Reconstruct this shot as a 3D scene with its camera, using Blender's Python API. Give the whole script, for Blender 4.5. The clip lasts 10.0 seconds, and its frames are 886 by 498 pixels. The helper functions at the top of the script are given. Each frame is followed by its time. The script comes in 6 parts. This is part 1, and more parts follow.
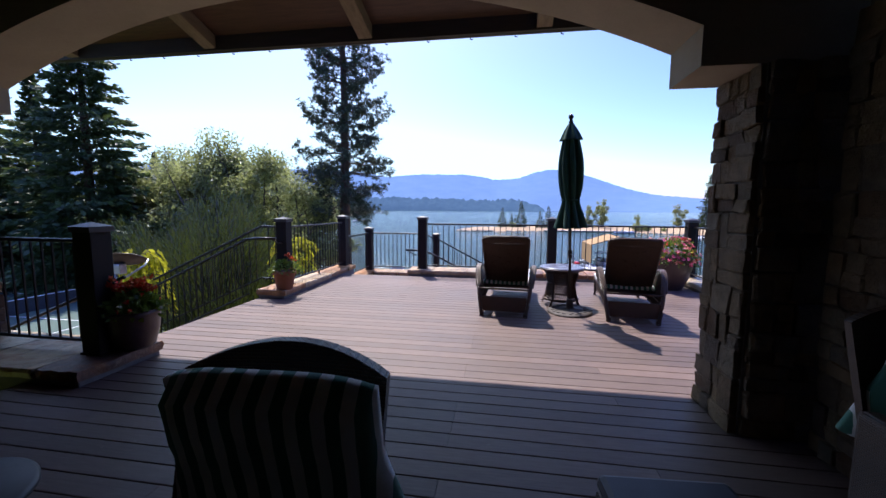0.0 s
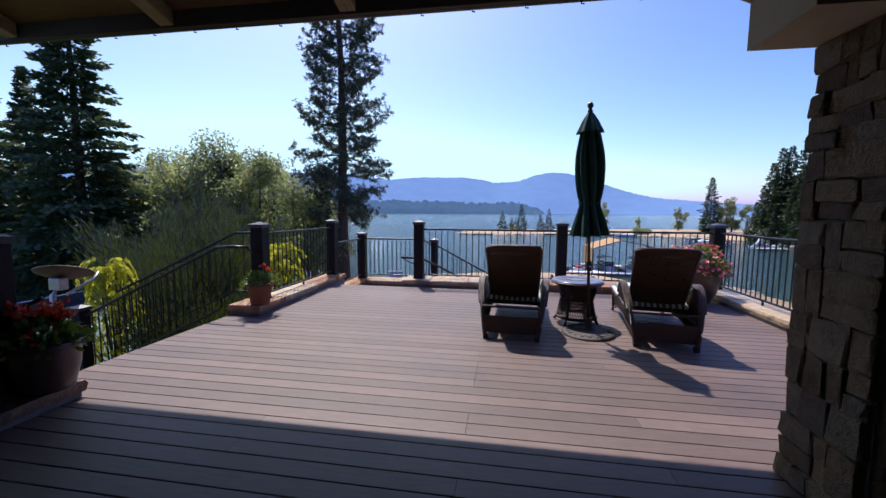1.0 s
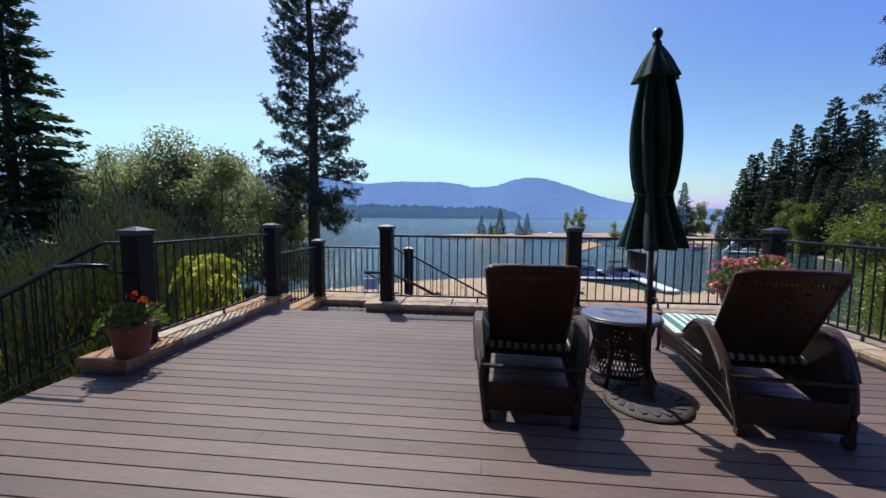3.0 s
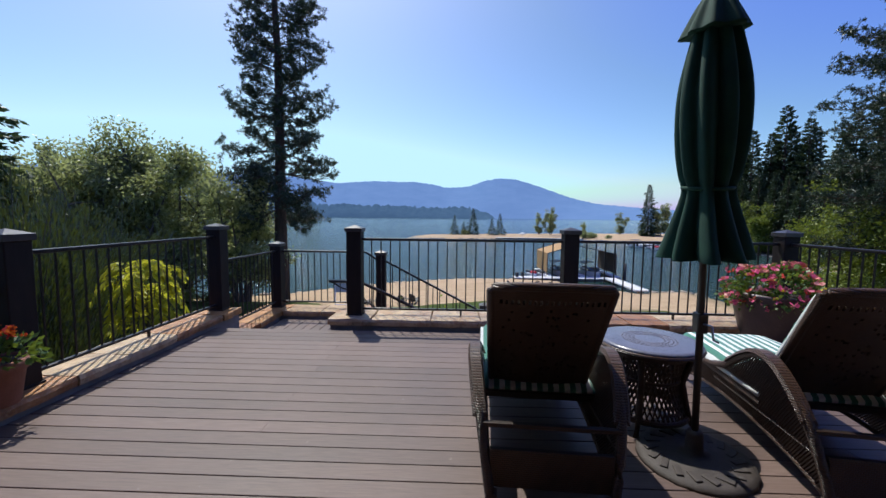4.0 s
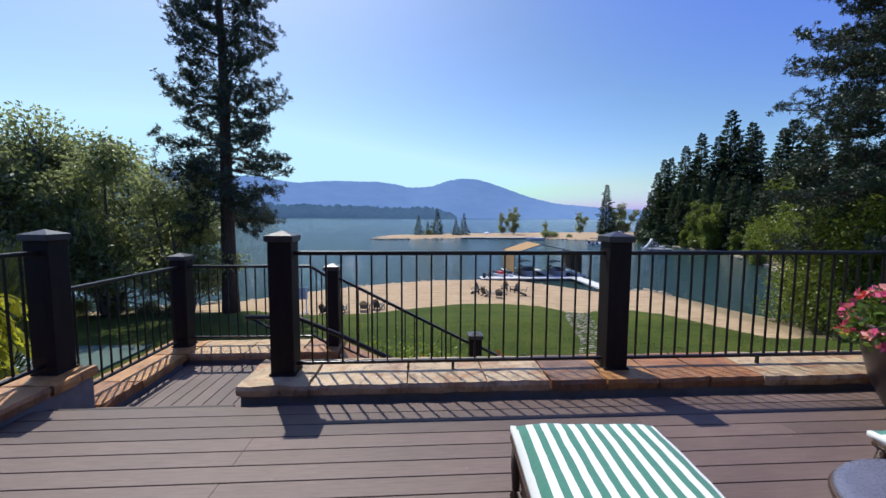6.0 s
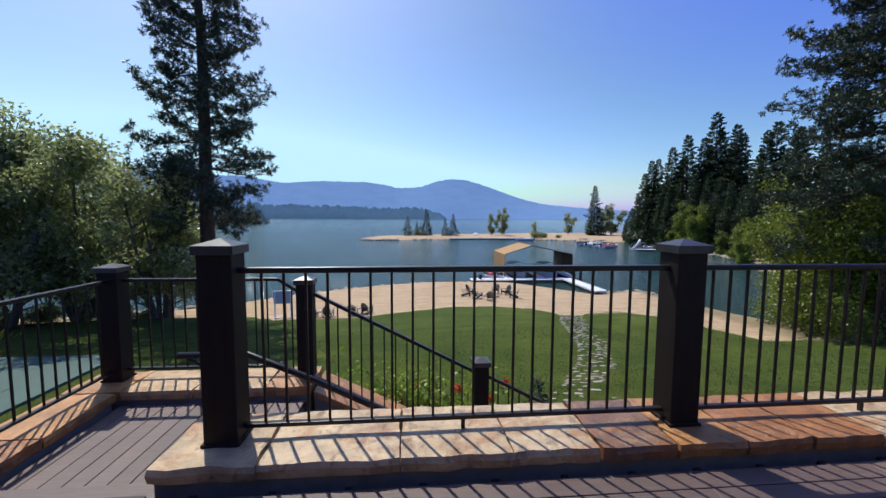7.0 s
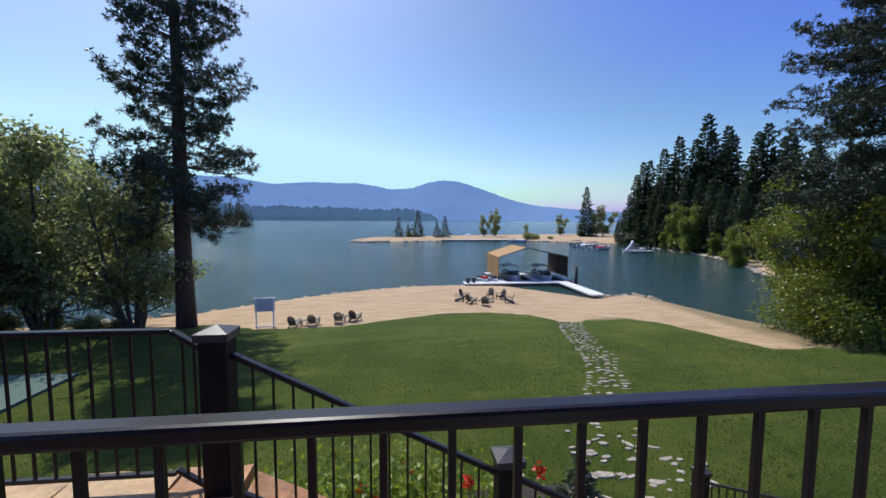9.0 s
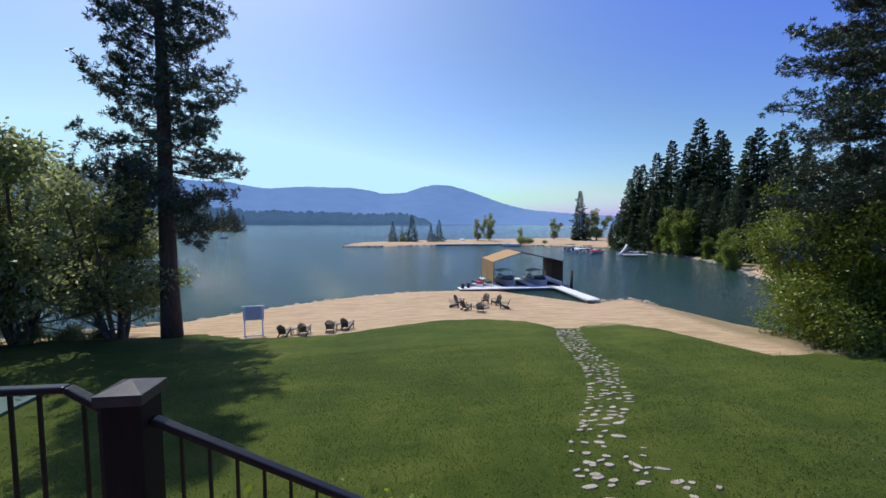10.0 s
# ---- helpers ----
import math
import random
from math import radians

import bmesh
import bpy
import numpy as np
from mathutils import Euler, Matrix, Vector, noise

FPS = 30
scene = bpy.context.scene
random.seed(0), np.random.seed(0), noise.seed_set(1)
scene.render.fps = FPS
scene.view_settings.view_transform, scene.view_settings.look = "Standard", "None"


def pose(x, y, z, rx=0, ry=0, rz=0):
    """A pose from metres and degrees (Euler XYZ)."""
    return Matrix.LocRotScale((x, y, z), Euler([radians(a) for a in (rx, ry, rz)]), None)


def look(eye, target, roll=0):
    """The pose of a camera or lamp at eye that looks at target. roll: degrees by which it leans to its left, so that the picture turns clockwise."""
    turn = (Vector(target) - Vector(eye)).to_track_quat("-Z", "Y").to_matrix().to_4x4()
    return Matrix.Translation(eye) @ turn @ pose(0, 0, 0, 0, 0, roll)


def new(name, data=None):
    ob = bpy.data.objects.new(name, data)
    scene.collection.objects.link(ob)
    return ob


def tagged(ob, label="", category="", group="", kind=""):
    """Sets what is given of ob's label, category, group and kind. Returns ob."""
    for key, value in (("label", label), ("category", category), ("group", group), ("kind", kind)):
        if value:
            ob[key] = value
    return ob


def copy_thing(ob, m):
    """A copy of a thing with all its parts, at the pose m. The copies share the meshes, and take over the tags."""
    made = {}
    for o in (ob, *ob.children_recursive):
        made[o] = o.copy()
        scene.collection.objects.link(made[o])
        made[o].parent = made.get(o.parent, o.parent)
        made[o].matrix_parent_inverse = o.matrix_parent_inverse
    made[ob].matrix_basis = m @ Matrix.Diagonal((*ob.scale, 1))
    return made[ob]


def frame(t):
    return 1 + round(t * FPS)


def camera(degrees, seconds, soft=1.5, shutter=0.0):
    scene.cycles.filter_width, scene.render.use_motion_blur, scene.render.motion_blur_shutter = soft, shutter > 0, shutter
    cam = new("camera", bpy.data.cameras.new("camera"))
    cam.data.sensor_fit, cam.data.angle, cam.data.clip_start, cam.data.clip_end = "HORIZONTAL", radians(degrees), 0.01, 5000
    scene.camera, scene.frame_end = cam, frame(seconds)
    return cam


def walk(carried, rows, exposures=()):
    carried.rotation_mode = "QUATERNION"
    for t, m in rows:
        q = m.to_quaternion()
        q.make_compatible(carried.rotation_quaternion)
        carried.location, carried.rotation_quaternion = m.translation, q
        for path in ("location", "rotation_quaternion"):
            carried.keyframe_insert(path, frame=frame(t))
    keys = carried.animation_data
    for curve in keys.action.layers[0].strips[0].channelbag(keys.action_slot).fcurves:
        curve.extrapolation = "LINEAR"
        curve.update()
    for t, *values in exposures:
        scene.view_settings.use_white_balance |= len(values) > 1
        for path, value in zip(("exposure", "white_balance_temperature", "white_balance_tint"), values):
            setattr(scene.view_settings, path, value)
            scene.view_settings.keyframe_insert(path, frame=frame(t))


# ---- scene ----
cam = camera(97.8, 10.0)
PATH = [
    (0, (0.527, -0.008, 1.481), (0.215, 1.957, 1.276), 0.4),
    (0.5, (0.469, 0.371, 1.489), (0.156, 2.336, 1.295), 0.5),
    (1, (0.434, 0.789, 1.499), (0.122, 2.755, 1.309), 0.4),
    (1.5, (0.36, 1.263, 1.485), (0.06, 3.232, 1.304), 0.5),
    (2, (0.318, 1.761, 1.476), (0.03, 3.733, 1.299), 0.3),
    (2.5, (0.259, 2.228, 1.455), (-0.001, 4.204, 1.284), 0.2),
    (4, (0.04, 3.455, 1.451), (-0.025, 5.447, 1.286), 0.6),
    (4.5, (-0.038, 3.889, 1.47), (-0.047, 5.882, 1.302), 0.3),
    (5, (-0.116, 4.354, 1.454), (-0.066, 6.346, 1.292), 0.6),
    (5.5, (-0.145, 4.809, 1.452), (-0.054, 6.8, 1.288), 0.4),
    (6, (-0.172, 5.295, 1.45), (-0.05, 7.285, 1.286), 0.3),
    (7.5, (-0.231, 6.658, 1.462), (-0.035, 8.642, 1.305), 0.3),
    (8, (-0.211, 7.062, 1.474), (-0.008, 9.046, 1.32), 0.2),
    (8.5, (-0.209, 7.49, 1.505), (0.005, 9.473, 1.346), 0.2),
    (9, (-0.165, 7.878, 1.509), (0.058, 9.86, 1.355), 0.3),
    (9.5, (-0.113, 8.214, 1.522), (0.123, 10.195, 1.376), 0.2),
    (10, (-0.096, 8.49, 1.564), (0.157, 10.47, 1.432), 0.1),
]
walk(cam, [(t, look(eye, target, roll)) for t, eye, target, roll in PATH],
     [(0, 0.76, 6250, 19), (0.5, 0.62, 6250, 18), (1, 0.38, 6250, 17), (1.5, 0.24, 6250, 13), (2, 0.15, 6250, 11), (2.5, 0.1, 6250, 10), (4.5, 0.07, 6300, 8), (10, 0.0, 6300, 8)])

# ---- light ----
SUN_WAY = Vector((-0.75, 1.45, 2.75)).normalized()
world = bpy.data.worlds.new("world")
scene.world = world
world.use_nodes = True
wn = world.node_tree.nodes
sky = wn.new("ShaderNodeTexSky")
sky.sky_type, sky.sun_disc = "NISHITA", False
sky.sun_elevation = math.asin(SUN_WAY.z)
sky.sun_rotation = math.atan2(SUN_WAY.x, SUN_WAY.y)
sky.air_density, sky.dust_density, sky.ozone_density, sky.altitude = 1.0, 2.4, 6.0, 600
wn["Background"].inputs["Strength"].default_value = 0.15


def sky_mix(mode, factor, a, b):
    """One blend in the sky: clear deep blue away from the sun, bright haze towards it."""
    m = wn.new("ShaderNodeMix")
    m.data_type, m.blend_type = "RGBA", mode
    m.inputs["Factor"].default_value = factor
    for sock, v in ((m.inputs["A"], a), (m.inputs["B"], b)):
        if isinstance(v, tuple):
            sock.default_value = (*v, 1)
        else:
            world.node_tree.links.new(v, sock)
    return m.outputs["Result"]


deep = sky_mix("MULTIPLY", 1.0, sky.outputs["Color"], sky.outputs["Color"])
deep = sky_mix("MULTIPLY", 1.0, deep, (0.42, 0.27, 0.17))
deep = sky_mix("MIX", 0.35, deep, sky.outputs["Color"])
deep = sky_mix("MULTIPLY", 1.0, deep, (0.90, 0.98, 1.01))
deep = sky_mix("DARKEN", 1.0, deep, (3.8, 5.8, 7.2))
deep = sky_mix("LIGHTEN", 1.0, deep, (0.8, 1.4, 5.2))
world.node_tree.links.new(deep, wn["Background"].inputs["Color"])
sun = new("sun", bpy.data.lights.new("sun", "SUN"))
sun.data.energy, sun.data.angle, sun.data.color = 4.6, radians(0.53), (1.0, 0.95, 0.87)
sun.matrix_world = look(SUN_WAY * 50, (0, 0, 0))


# ---- materials ----
def mat_base(name):
    m = bpy.data.materials.new(name)
    m.use_nodes = True
    nt = m.node_tree
    return m, nt.nodes, nt.links, nt.nodes["Principled BSDF"]


def ramp_node(n, stops):
    r = n.new("ShaderNodeValToRGB")
    el = r.color_ramp.elements
    while len(el) < len(stops):
        el.new(0.5)
    for e, (p, c) in zip(el, stops):
        e.position, e.color = p, (*c, 1)
    return r


def coords(n, l, scale=(1, 1, 1), world_space=False):
    mp = n.new("ShaderNodeMapping")
    mp.inputs["Scale"].default_value = scale
    if world_space:
        g = n.new("ShaderNodeNewGeometry")
        l.new(g.outputs["Position"], mp.inputs["Vector"])
    else:
        t = n.new("ShaderNodeTexCoord")
        l.new(t.outputs["Object"], mp.inputs["Vector"])
    return mp.outputs["Vector"]


def noise_node(n, l, vec, scale, detail=5, rough=0.6):
    t = n.new("ShaderNodeTexNoise")
    t.inputs["Scale"].default_value, t.inputs["Detail"].default_value, t.inputs["Roughness"].default_value = scale, detail, rough
    l.new(vec, t.inputs["Vector"])
    return t.outputs["Fac"]


def mixc(n, l, fac, a, b, mode="MIX"):
    m = n.new("ShaderNodeMix")
    m.data_type, m.blend_type = "RGBA", mode
    for sock, v in ((m.inputs["Factor"], fac), (m.inputs["A"], a), (m.inputs["B"], b)):
        if isinstance(v, (int, float)):
            sock.default_value = v
        elif isinstance(v, tuple):
            sock.default_value = (*v, 1)
        else:
            l.new(v, sock)
    return m.outputs["Result"]


def maths(n, l, op, a, b=0.0):
    m = n.new("ShaderNodeMath")
    m.operation = op
    for sock, v in ((m.inputs[0], a), (m.inputs[1], b)):
        if isinstance(v, (int, float)):
            sock.default_value = v
        else:
            l.new(v, sock)
    return m.outputs[0]


def bump_to(n, l, p, height, strength=0.3, dist=0.01):
    b = n.new("ShaderNodeBump")
    b.inputs["Strength"].default_value, b.inputs["Distance"].default_value = strength, dist
    l.new(height, b.inputs["Height"])
    l.new(b.outputs["Normal"], p.inputs["Normal"])


def surface(name, dark, light, scale=8.0, rough=0.6, fine=60.0, bump=0.2, dist=0.004, stretch=(1, 1, 1), rand=0.0, metal=0.0, world_space=False, spec=0.5, sheen=0.0):
    """A surface with blotches at one scale, grain at another and relief."""
    m, n, l, p = mat_base(name)
    vec = coords(n, l, stretch, world_space)
    big = noise_node(n, l, vec, scale, 4)
    small = noise_node(n, l, vec, fine, 6, 0.7)
    f = maths(n, l, "ADD", maths(n, l, "MULTIPLY", big, 0.6), maths(n, l, "MULTIPLY", small, 0.4))
    r = ramp_node(n, [(0.32, dark), (0.68, light)])
    l.new(f, r.inputs["Fac"])
    col = r.outputs["Color"]
    if rand:
        oi = n.new("ShaderNodeObjectInfo")
        k = maths(n, l, "ADD", maths(n, l, "MULTIPLY", oi.outputs["Random"], 2 * rand), 1 - rand)
        hsv = n.new("ShaderNodeHueSaturation")
        l.new(k, hsv.inputs["Value"])
        l.new(col, hsv.inputs["Color"])
        col = hsv.outputs["Color"]
    l.new(col, p.inputs["Base Color"])
    p.inputs["Metallic"].default_value = metal
    p.inputs["Specular IOR Level"].default_value = spec
    rr = maths(n, l, "ADD", maths(n, l, "MULTIPLY", small, 0.25), rough - 0.12)
    l.new(rr, p.inputs["Roughness"])
    if bump:
        bump_to(n, l, p, small, bump, dist)
    return m


def leaf_mat(name, dark, light, trans=0.35, rough=0.5, tint=(0.30, 0.36, 0.04)):
    m, n, l, p = mat_base(name)
    g = n.new("ShaderNodeNewGeometry")
    vec = coords(n, l, (1, 1, 1), True)
    f = maths(n, l, "ADD", maths(n, l, "MULTIPLY", g.outputs["Random Per Island"], 0.6), maths(n, l, "MULTIPLY", noise_node(n, l, vec, 0.7, 2), 0.4))
    r = ramp_node(n, [(0.15, dark), (0.85, light)])
    l.new(f, r.inputs["Fac"])
    l.new(r.outputs["Color"], p.inputs["Base Color"])
    p.inputs["Roughness"].default_value = rough
    tr = n.new("ShaderNodeBsdfTranslucent")
    l.new(mixc(n, l, 0.5, r.outputs["Color"], tint), tr.inputs["Color"])
    mx = n.new("ShaderNodeMixShader")
    mx.inputs[0].default_value = trans
    l.new(p.outputs[0], mx.inputs[1])
    l.new(tr.outputs[0], mx.inputs[2])
    l.new(mx.outputs[0], n["Material Output"].inputs["Surface"])
    return m


def deck_mat():
    m, n, l, p = mat_base("deck_board")
    vec = coords(n, l, (1.2, 14, 14), True)
    grain = noise_node(n, l, vec, 5, 8, 0.65)
    worn = noise_node(n, l, coords(n, l, (1, 1, 1), True), 1.3, 4)
    r = ramp_node(n, [(0.25, (0.068, 0.042, 0.034)), (0.5, (0.125, 0.082, 0.067)), (0.78, (0.195, 0.135, 0.112))])
    f = maths(n, l, "ADD", maths(n, l, "MULTIPLY", grain, 0.55), maths(n, l, "MULTIPLY", worn, 0.45))
    l.new(f, r.inputs["Fac"])
    oi = n.new("ShaderNodeObjectInfo")
    hsv = n.new("ShaderNodeHueSaturation")
    l.new(maths(n, l, "ADD", maths(n, l, "MULTIPLY", oi.outputs["Random"], 0.34), 0.80), hsv.inputs["Value"])
    l.new(r.outputs["Color"], hsv.inputs["Color"])
    spots = noise_node(n, l, coords(n, l, (1, 1, 1), True), 23, 3, 0.5)
    sp = ramp_node(n, [(0.70, (0, 0, 0)), (0.78, (1, 1, 1))])
    l.new(spots, sp.inputs["Fac"])
    l.new(mixc(n, l, maths(n, l, "MULTIPLY", sp.outputs["Color"], 0.35), hsv.outputs["Color"], (0.30, 0.25, 0.22)), p.inputs["Base Color"])
    p.inputs["Roughness"].default_value = 0.55
    l.new(maths(n, l, "ADD", maths(n, l, "MULTIPLY", worn, 0.3), 0.42), p.inputs["Roughness"])
    bump_to(n, l, p, grain, 0.25, 0.003)
    return m


def flag_mat(name, stops, rust_k=0.68):
    m, n, l, p = mat_base(name)
    oi = n.new("ShaderNodeObjectInfo")
    pick = ramp_node(n, stops)
    pick.color_ramp.interpolation = "CONSTANT"
    l.new(oi.outputs["Random"], pick.inputs["Fac"])
    vec = coords(n, l, (1, 1, 1), True)
    big = noise_node(n, l, vec, 5, 6, 0.7)
    fine = noise_node(n, l, vec, 45, 6, 0.7)
    a = mixc(n, l, big, (0.12, 0.09, 0.08), (1.6, 1.5, 1.35))
    rust = ramp_node(n, [(0.50, (0, 0, 0)), (0.62, (1, 1, 1))])
    l.new(noise_node(n, l, coords(n, l, (1, 1.6, 1), True), 3.3, 6, 0.75), rust.inputs["Fac"])
    stained = mixc(n, l, maths(n, l, "MULTIPLY", rust.outputs["Color"], rust_k), pick.outputs["Color"], (0.34, 0.125, 0.03))
    brown = ramp_node(n, [(0.54, (0, 0, 0)), (0.60, (1, 1, 1))])
    l.new(noise_node(n, l, coords(n, l, (1.7, 1, 1), True), 6.1, 7, 0.7), brown.inputs["Fac"])
    stained = mixc(n, l, maths(n, l, "MULTIPLY", brown.outputs["Color"], 0.8 * rust_k), stained, (0.11, 0.06, 0.04))
    vein = maths(n, l, "ABSOLUTE", maths(n, l, "SUBTRACT", noise_node(n, l, coords(n, l, (1, 1.4, 1), True), 4.2, 6, 0.6), 0.5))
    line = ramp_node(n, [(0.0, (1, 1, 1)), (0.018, (0, 0, 0))])
    l.new(vein, line.inputs["Fac"])
    stained = mixc(n, l, maths(n, l, "MULTIPLY", line.outputs["Color"], 0.45), stained, (0.52, 0.36, 0.20))
    c = mixc(n, l, 1.0, stained, a, "MULTIPLY")
    l.new(c, p.inputs["Base Color"])
    p.inputs["Roughness"].default_value = 0.40
    bump_to(n, l, p, maths(n, l, "ADD", maths(n, l, "MULTIPLY", big, 1.5), maths(n, l, "MULTIPLY", fine, 0.5)), 0.8, 0.016)
    return m


def wallstone_mat():
    m, n, l, p = mat_base("wall_stone")
    oi = n.new("ShaderNodeObjectInfo")
    pick = ramp_node(n, [(0.0, (0.20, 0.14, 0.08)), (0.25, (0.29, 0.22, 0.135)), (0.42, (0.16, 0.095, 0.05)), (0.6, (0.21, 0.175, 0.135)), (0.8, (0.33, 0.23, 0.125)), (0.95, (0.13, 0.10, 0.08))])
    l.new(oi.outputs["Random"], pick.inputs["Fac"])
    vec = coords(n, l, (1, 1, 1), True)
    big = noise_node(n, l, vec, 9, 6, 0.7)
    fine = noise_node(n, l, vec, 60, 6, 0.75)
    c = mixc(n, l, 1.0, pick.outputs["Color"], mixc(n, l, big, (0.2, 0.17, 0.14), (1.6, 1.5, 1.35)), "MULTIPLY")
    l.new(c, p.inputs["Base Color"])
    p.inputs["Roughness"].default_value = 0.85
    bump_to(n, l, p, maths(n, l, "ADD", maths(n, l, "MULTIPLY", big, 2.0), fine), 1.0, 0.03)
    return m


def wicker_mat():
    m, n, l, p = mat_base("wicker")
    vec = coords(n, l, (1, 1, 1))
    w = n.new("ShaderNodeTexBrick")
    w.inputs["Scale"].default_value = 1.0
    w.inputs["Brick Width"].default_value, w.inputs["Row Height"].default_value = 0.022, 0.011
    w.inputs["Mortar Size"].default_value, w.inputs["Mortar Smooth"].default_value = 0.0028, 1.0
    sw = n.new("ShaderNodeSeparateXYZ")
    l.new(vec, sw.inputs[0])
    cb = n.new("ShaderNodeCombineXYZ")
    l.new(maths(n, l, "ADD", sw.outputs[0], sw.outputs[1]), cb.inputs[0])
    l.new(sw.outputs[2], cb.inputs[1])
    l.new(cb.outputs[0], w.inputs["Vector"])
    h = maths(n, l, "SUBTRACT", 1.0, w.outputs["Fac"])
    f = noise_node(n, l, vec, 14, 4)
    c = mixc(n, l, f, (0.042, 0.021, 0.013), (0.130, 0.066, 0.038))
    l.new(mixc(n, l, h, (0.02, 0.012, 0.009), c), p.inputs["Base Color"])
    p.inputs["Roughness"].default_value = 0.42
    bump_to(n, l, p, h, 0.8, 0.004)
    return m


def stripe_mat():
    m, n, l, p = mat_base("striped_fabric")
    t = n.new("ShaderNodeTexCoord")
    sx = n.new("ShaderNodeSeparateXYZ")
    l.new(t.outputs["Object"], sx.inputs[0])
    wob = noise_node(n, l, t.outputs["Object"], 6, 2)
    x = maths(n, l, "ADD", maths(n, l, "MULTIPLY", sx.outputs[0], 1 / 0.068), maths(n, l, "MULTIPLY", wob, 0.12))
    fr = maths(n, l, "FRACT", x)
    edge = maths(n, l, "GREATER_THAN", fr, 0.5)
    weave = noise_node(n, l, t.outputs["Object"], 300, 2)
    c = mixc(n, l, edge, (0.012, 0.165, 0.105), (0.78, 0.78, 0.74))
    l.new(mixc(n, l, maths(n, l, "MULTIPLY", weave, 0.25), c, (0.35, 0.38, 0.36)), p.inputs["Base Color"])
    p.inputs["Roughness"].default_value = 0.9
    p.inputs["Sheen Weight"].default_value = 0.2
    bump_to(n, l, p, noise_node(n, l, t.outputs["Object"], 9, 4), 0.35, 0.02)
    return m


def water_mat():
    m, n, l, p = mat_base("lake_water")
    vec = coords(n, l, (0.55, 1, 1), True)
    small = noise_node(n, l, vec, 2.4, 6, 0.75)
    big = noise_node(n, l, vec, 0.35, 4, 0.6)
    patch = noise_node(n, l, coords(n, l, (0.25, 1, 1), True), 0.03, 3)
    l.new(mixc(n, l, patch, (0.015, 0.041, 0.033), (0.025, 0.058, 0.050)), p.inputs["Base Color"])
    p.inputs["Roughness"].default_value = 0.10
    p.inputs["IOR"].default_value = 1.33
    h = maths(n, l, "ADD", maths(n, l, "MULTIPLY", small, 0.5), maths(n, l, "MULTIPLY", big, 1.2))
    bump_to(n, l, p, h, 1.0, 0.42)
    return m


def ground_mat():
    m, n, l, p = mat_base("lawn_and_sand")
    at = n.new("ShaderNodeAttribute")
    at.attribute_name = "kind"
    sep = n.new("ShaderNodeSeparateXYZ")
    l.new(at.outputs["Vector"], sep.inputs[0])
    vec = coords(n, l, (1, 1, 1), True)
    n1 = noise_node(n, l, vec, 0.22, 4)
    n2 = noise_node(n, l, vec, 1.7, 5, 0.7)
    n3 = noise_node(n, l, vec, 18, 7, 0.85)
    mow = noise_node(n, l, coords(n, l, (0.12, 1.1, 1), True), 1.0, 2)
    f = maths(n, l, "ADD", maths(n, l, "ADD", maths(n, l, "MULTIPLY", n1, 0.35), maths(n, l, "MULTIPLY", n2, 0.25)), maths(n, l, "ADD", maths(n, l, "MULTIPLY", n3, 0.34), maths(n, l, "MULTIPLY", mow, 0.16)))
    gr = ramp_node(n, [(0.40, (0.020, 0.036, 0.004)), (0.52, (0.042, 0.064, 0.007)), (0.62, (0.075, 0.092, 0.013)), (0.75, (0.15, 0.13, 0.032))])
    l.new(f, gr.inputs["Fac"])
    rake = noise_node(n, l, coords(n, l, (0.25, 2.2, 1), True), 1.6, 4, 0.7)
    sf = maths(n, l, "ADD", maths(n, l, "MULTIPLY", rake, 0.5), maths(n, l, "MULTIPLY", n3, 0.5))
    sa = ramp_node(n, [(0.40, (0.27, 0.18, 0.10)), (0.52, (0.44, 0.315, 0.19)), (0.62, (0.54, 0.40, 0.26))])
    l.new(sf, sa.inputs["Fac"])
    dry = ramp_node(n, [(0.35, (0.15, 0.115, 0.06)), (0.65, (0.29, 0.22, 0.13))])
    l.new(f, dry.inputs["Fac"])
    edge = maths(n, l, "ADD", sep.outputs[0], maths(n, l, "MULTIPLY", maths(n, l, "SUBTRACT", n2, 0.5), 0.5))
    sand = maths(n, l, "GREATER_THAN", edge, 0.0)
    c = mixc(n, l, sand, gr.outputs["Color"], sa.outputs["Color"])
    dm = n.new("ShaderNodeMapRange")
    l.new(maths(n, l, "ADD", sep.outputs[1], maths(n, l, "MULTIPLY", maths(n, l, "SUBTRACT", n2, 0.5), 0.8)), dm.inputs[0])
    dm.inputs[1].default_value, dm.inputs[2].default_value = 0.3, 0.7
    l.new(mixc(n, l, dm.outputs[0], c, dry.outputs["Color"]), p.inputs["Base Color"])
    p.inputs["Roughness"].default_value = 0.95
    p.inputs["Specular IOR Level"].default_value = 0.15
    bump_to(n, l, p, maths(n, l, "ADD", n3, maths(n, l, "MULTIPLY", rake, 0.6)), 0.8, 0.05)
    return m


def haze_tint_mat(name, low, high, glow, scale):
    """Far hills: the summer haze is put into their blue colour and an even glow."""
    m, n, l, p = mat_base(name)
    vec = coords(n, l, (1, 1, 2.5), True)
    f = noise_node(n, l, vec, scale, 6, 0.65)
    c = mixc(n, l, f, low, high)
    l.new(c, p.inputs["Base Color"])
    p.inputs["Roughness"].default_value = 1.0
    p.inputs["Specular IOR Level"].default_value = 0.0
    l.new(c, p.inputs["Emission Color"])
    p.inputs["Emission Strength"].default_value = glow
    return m


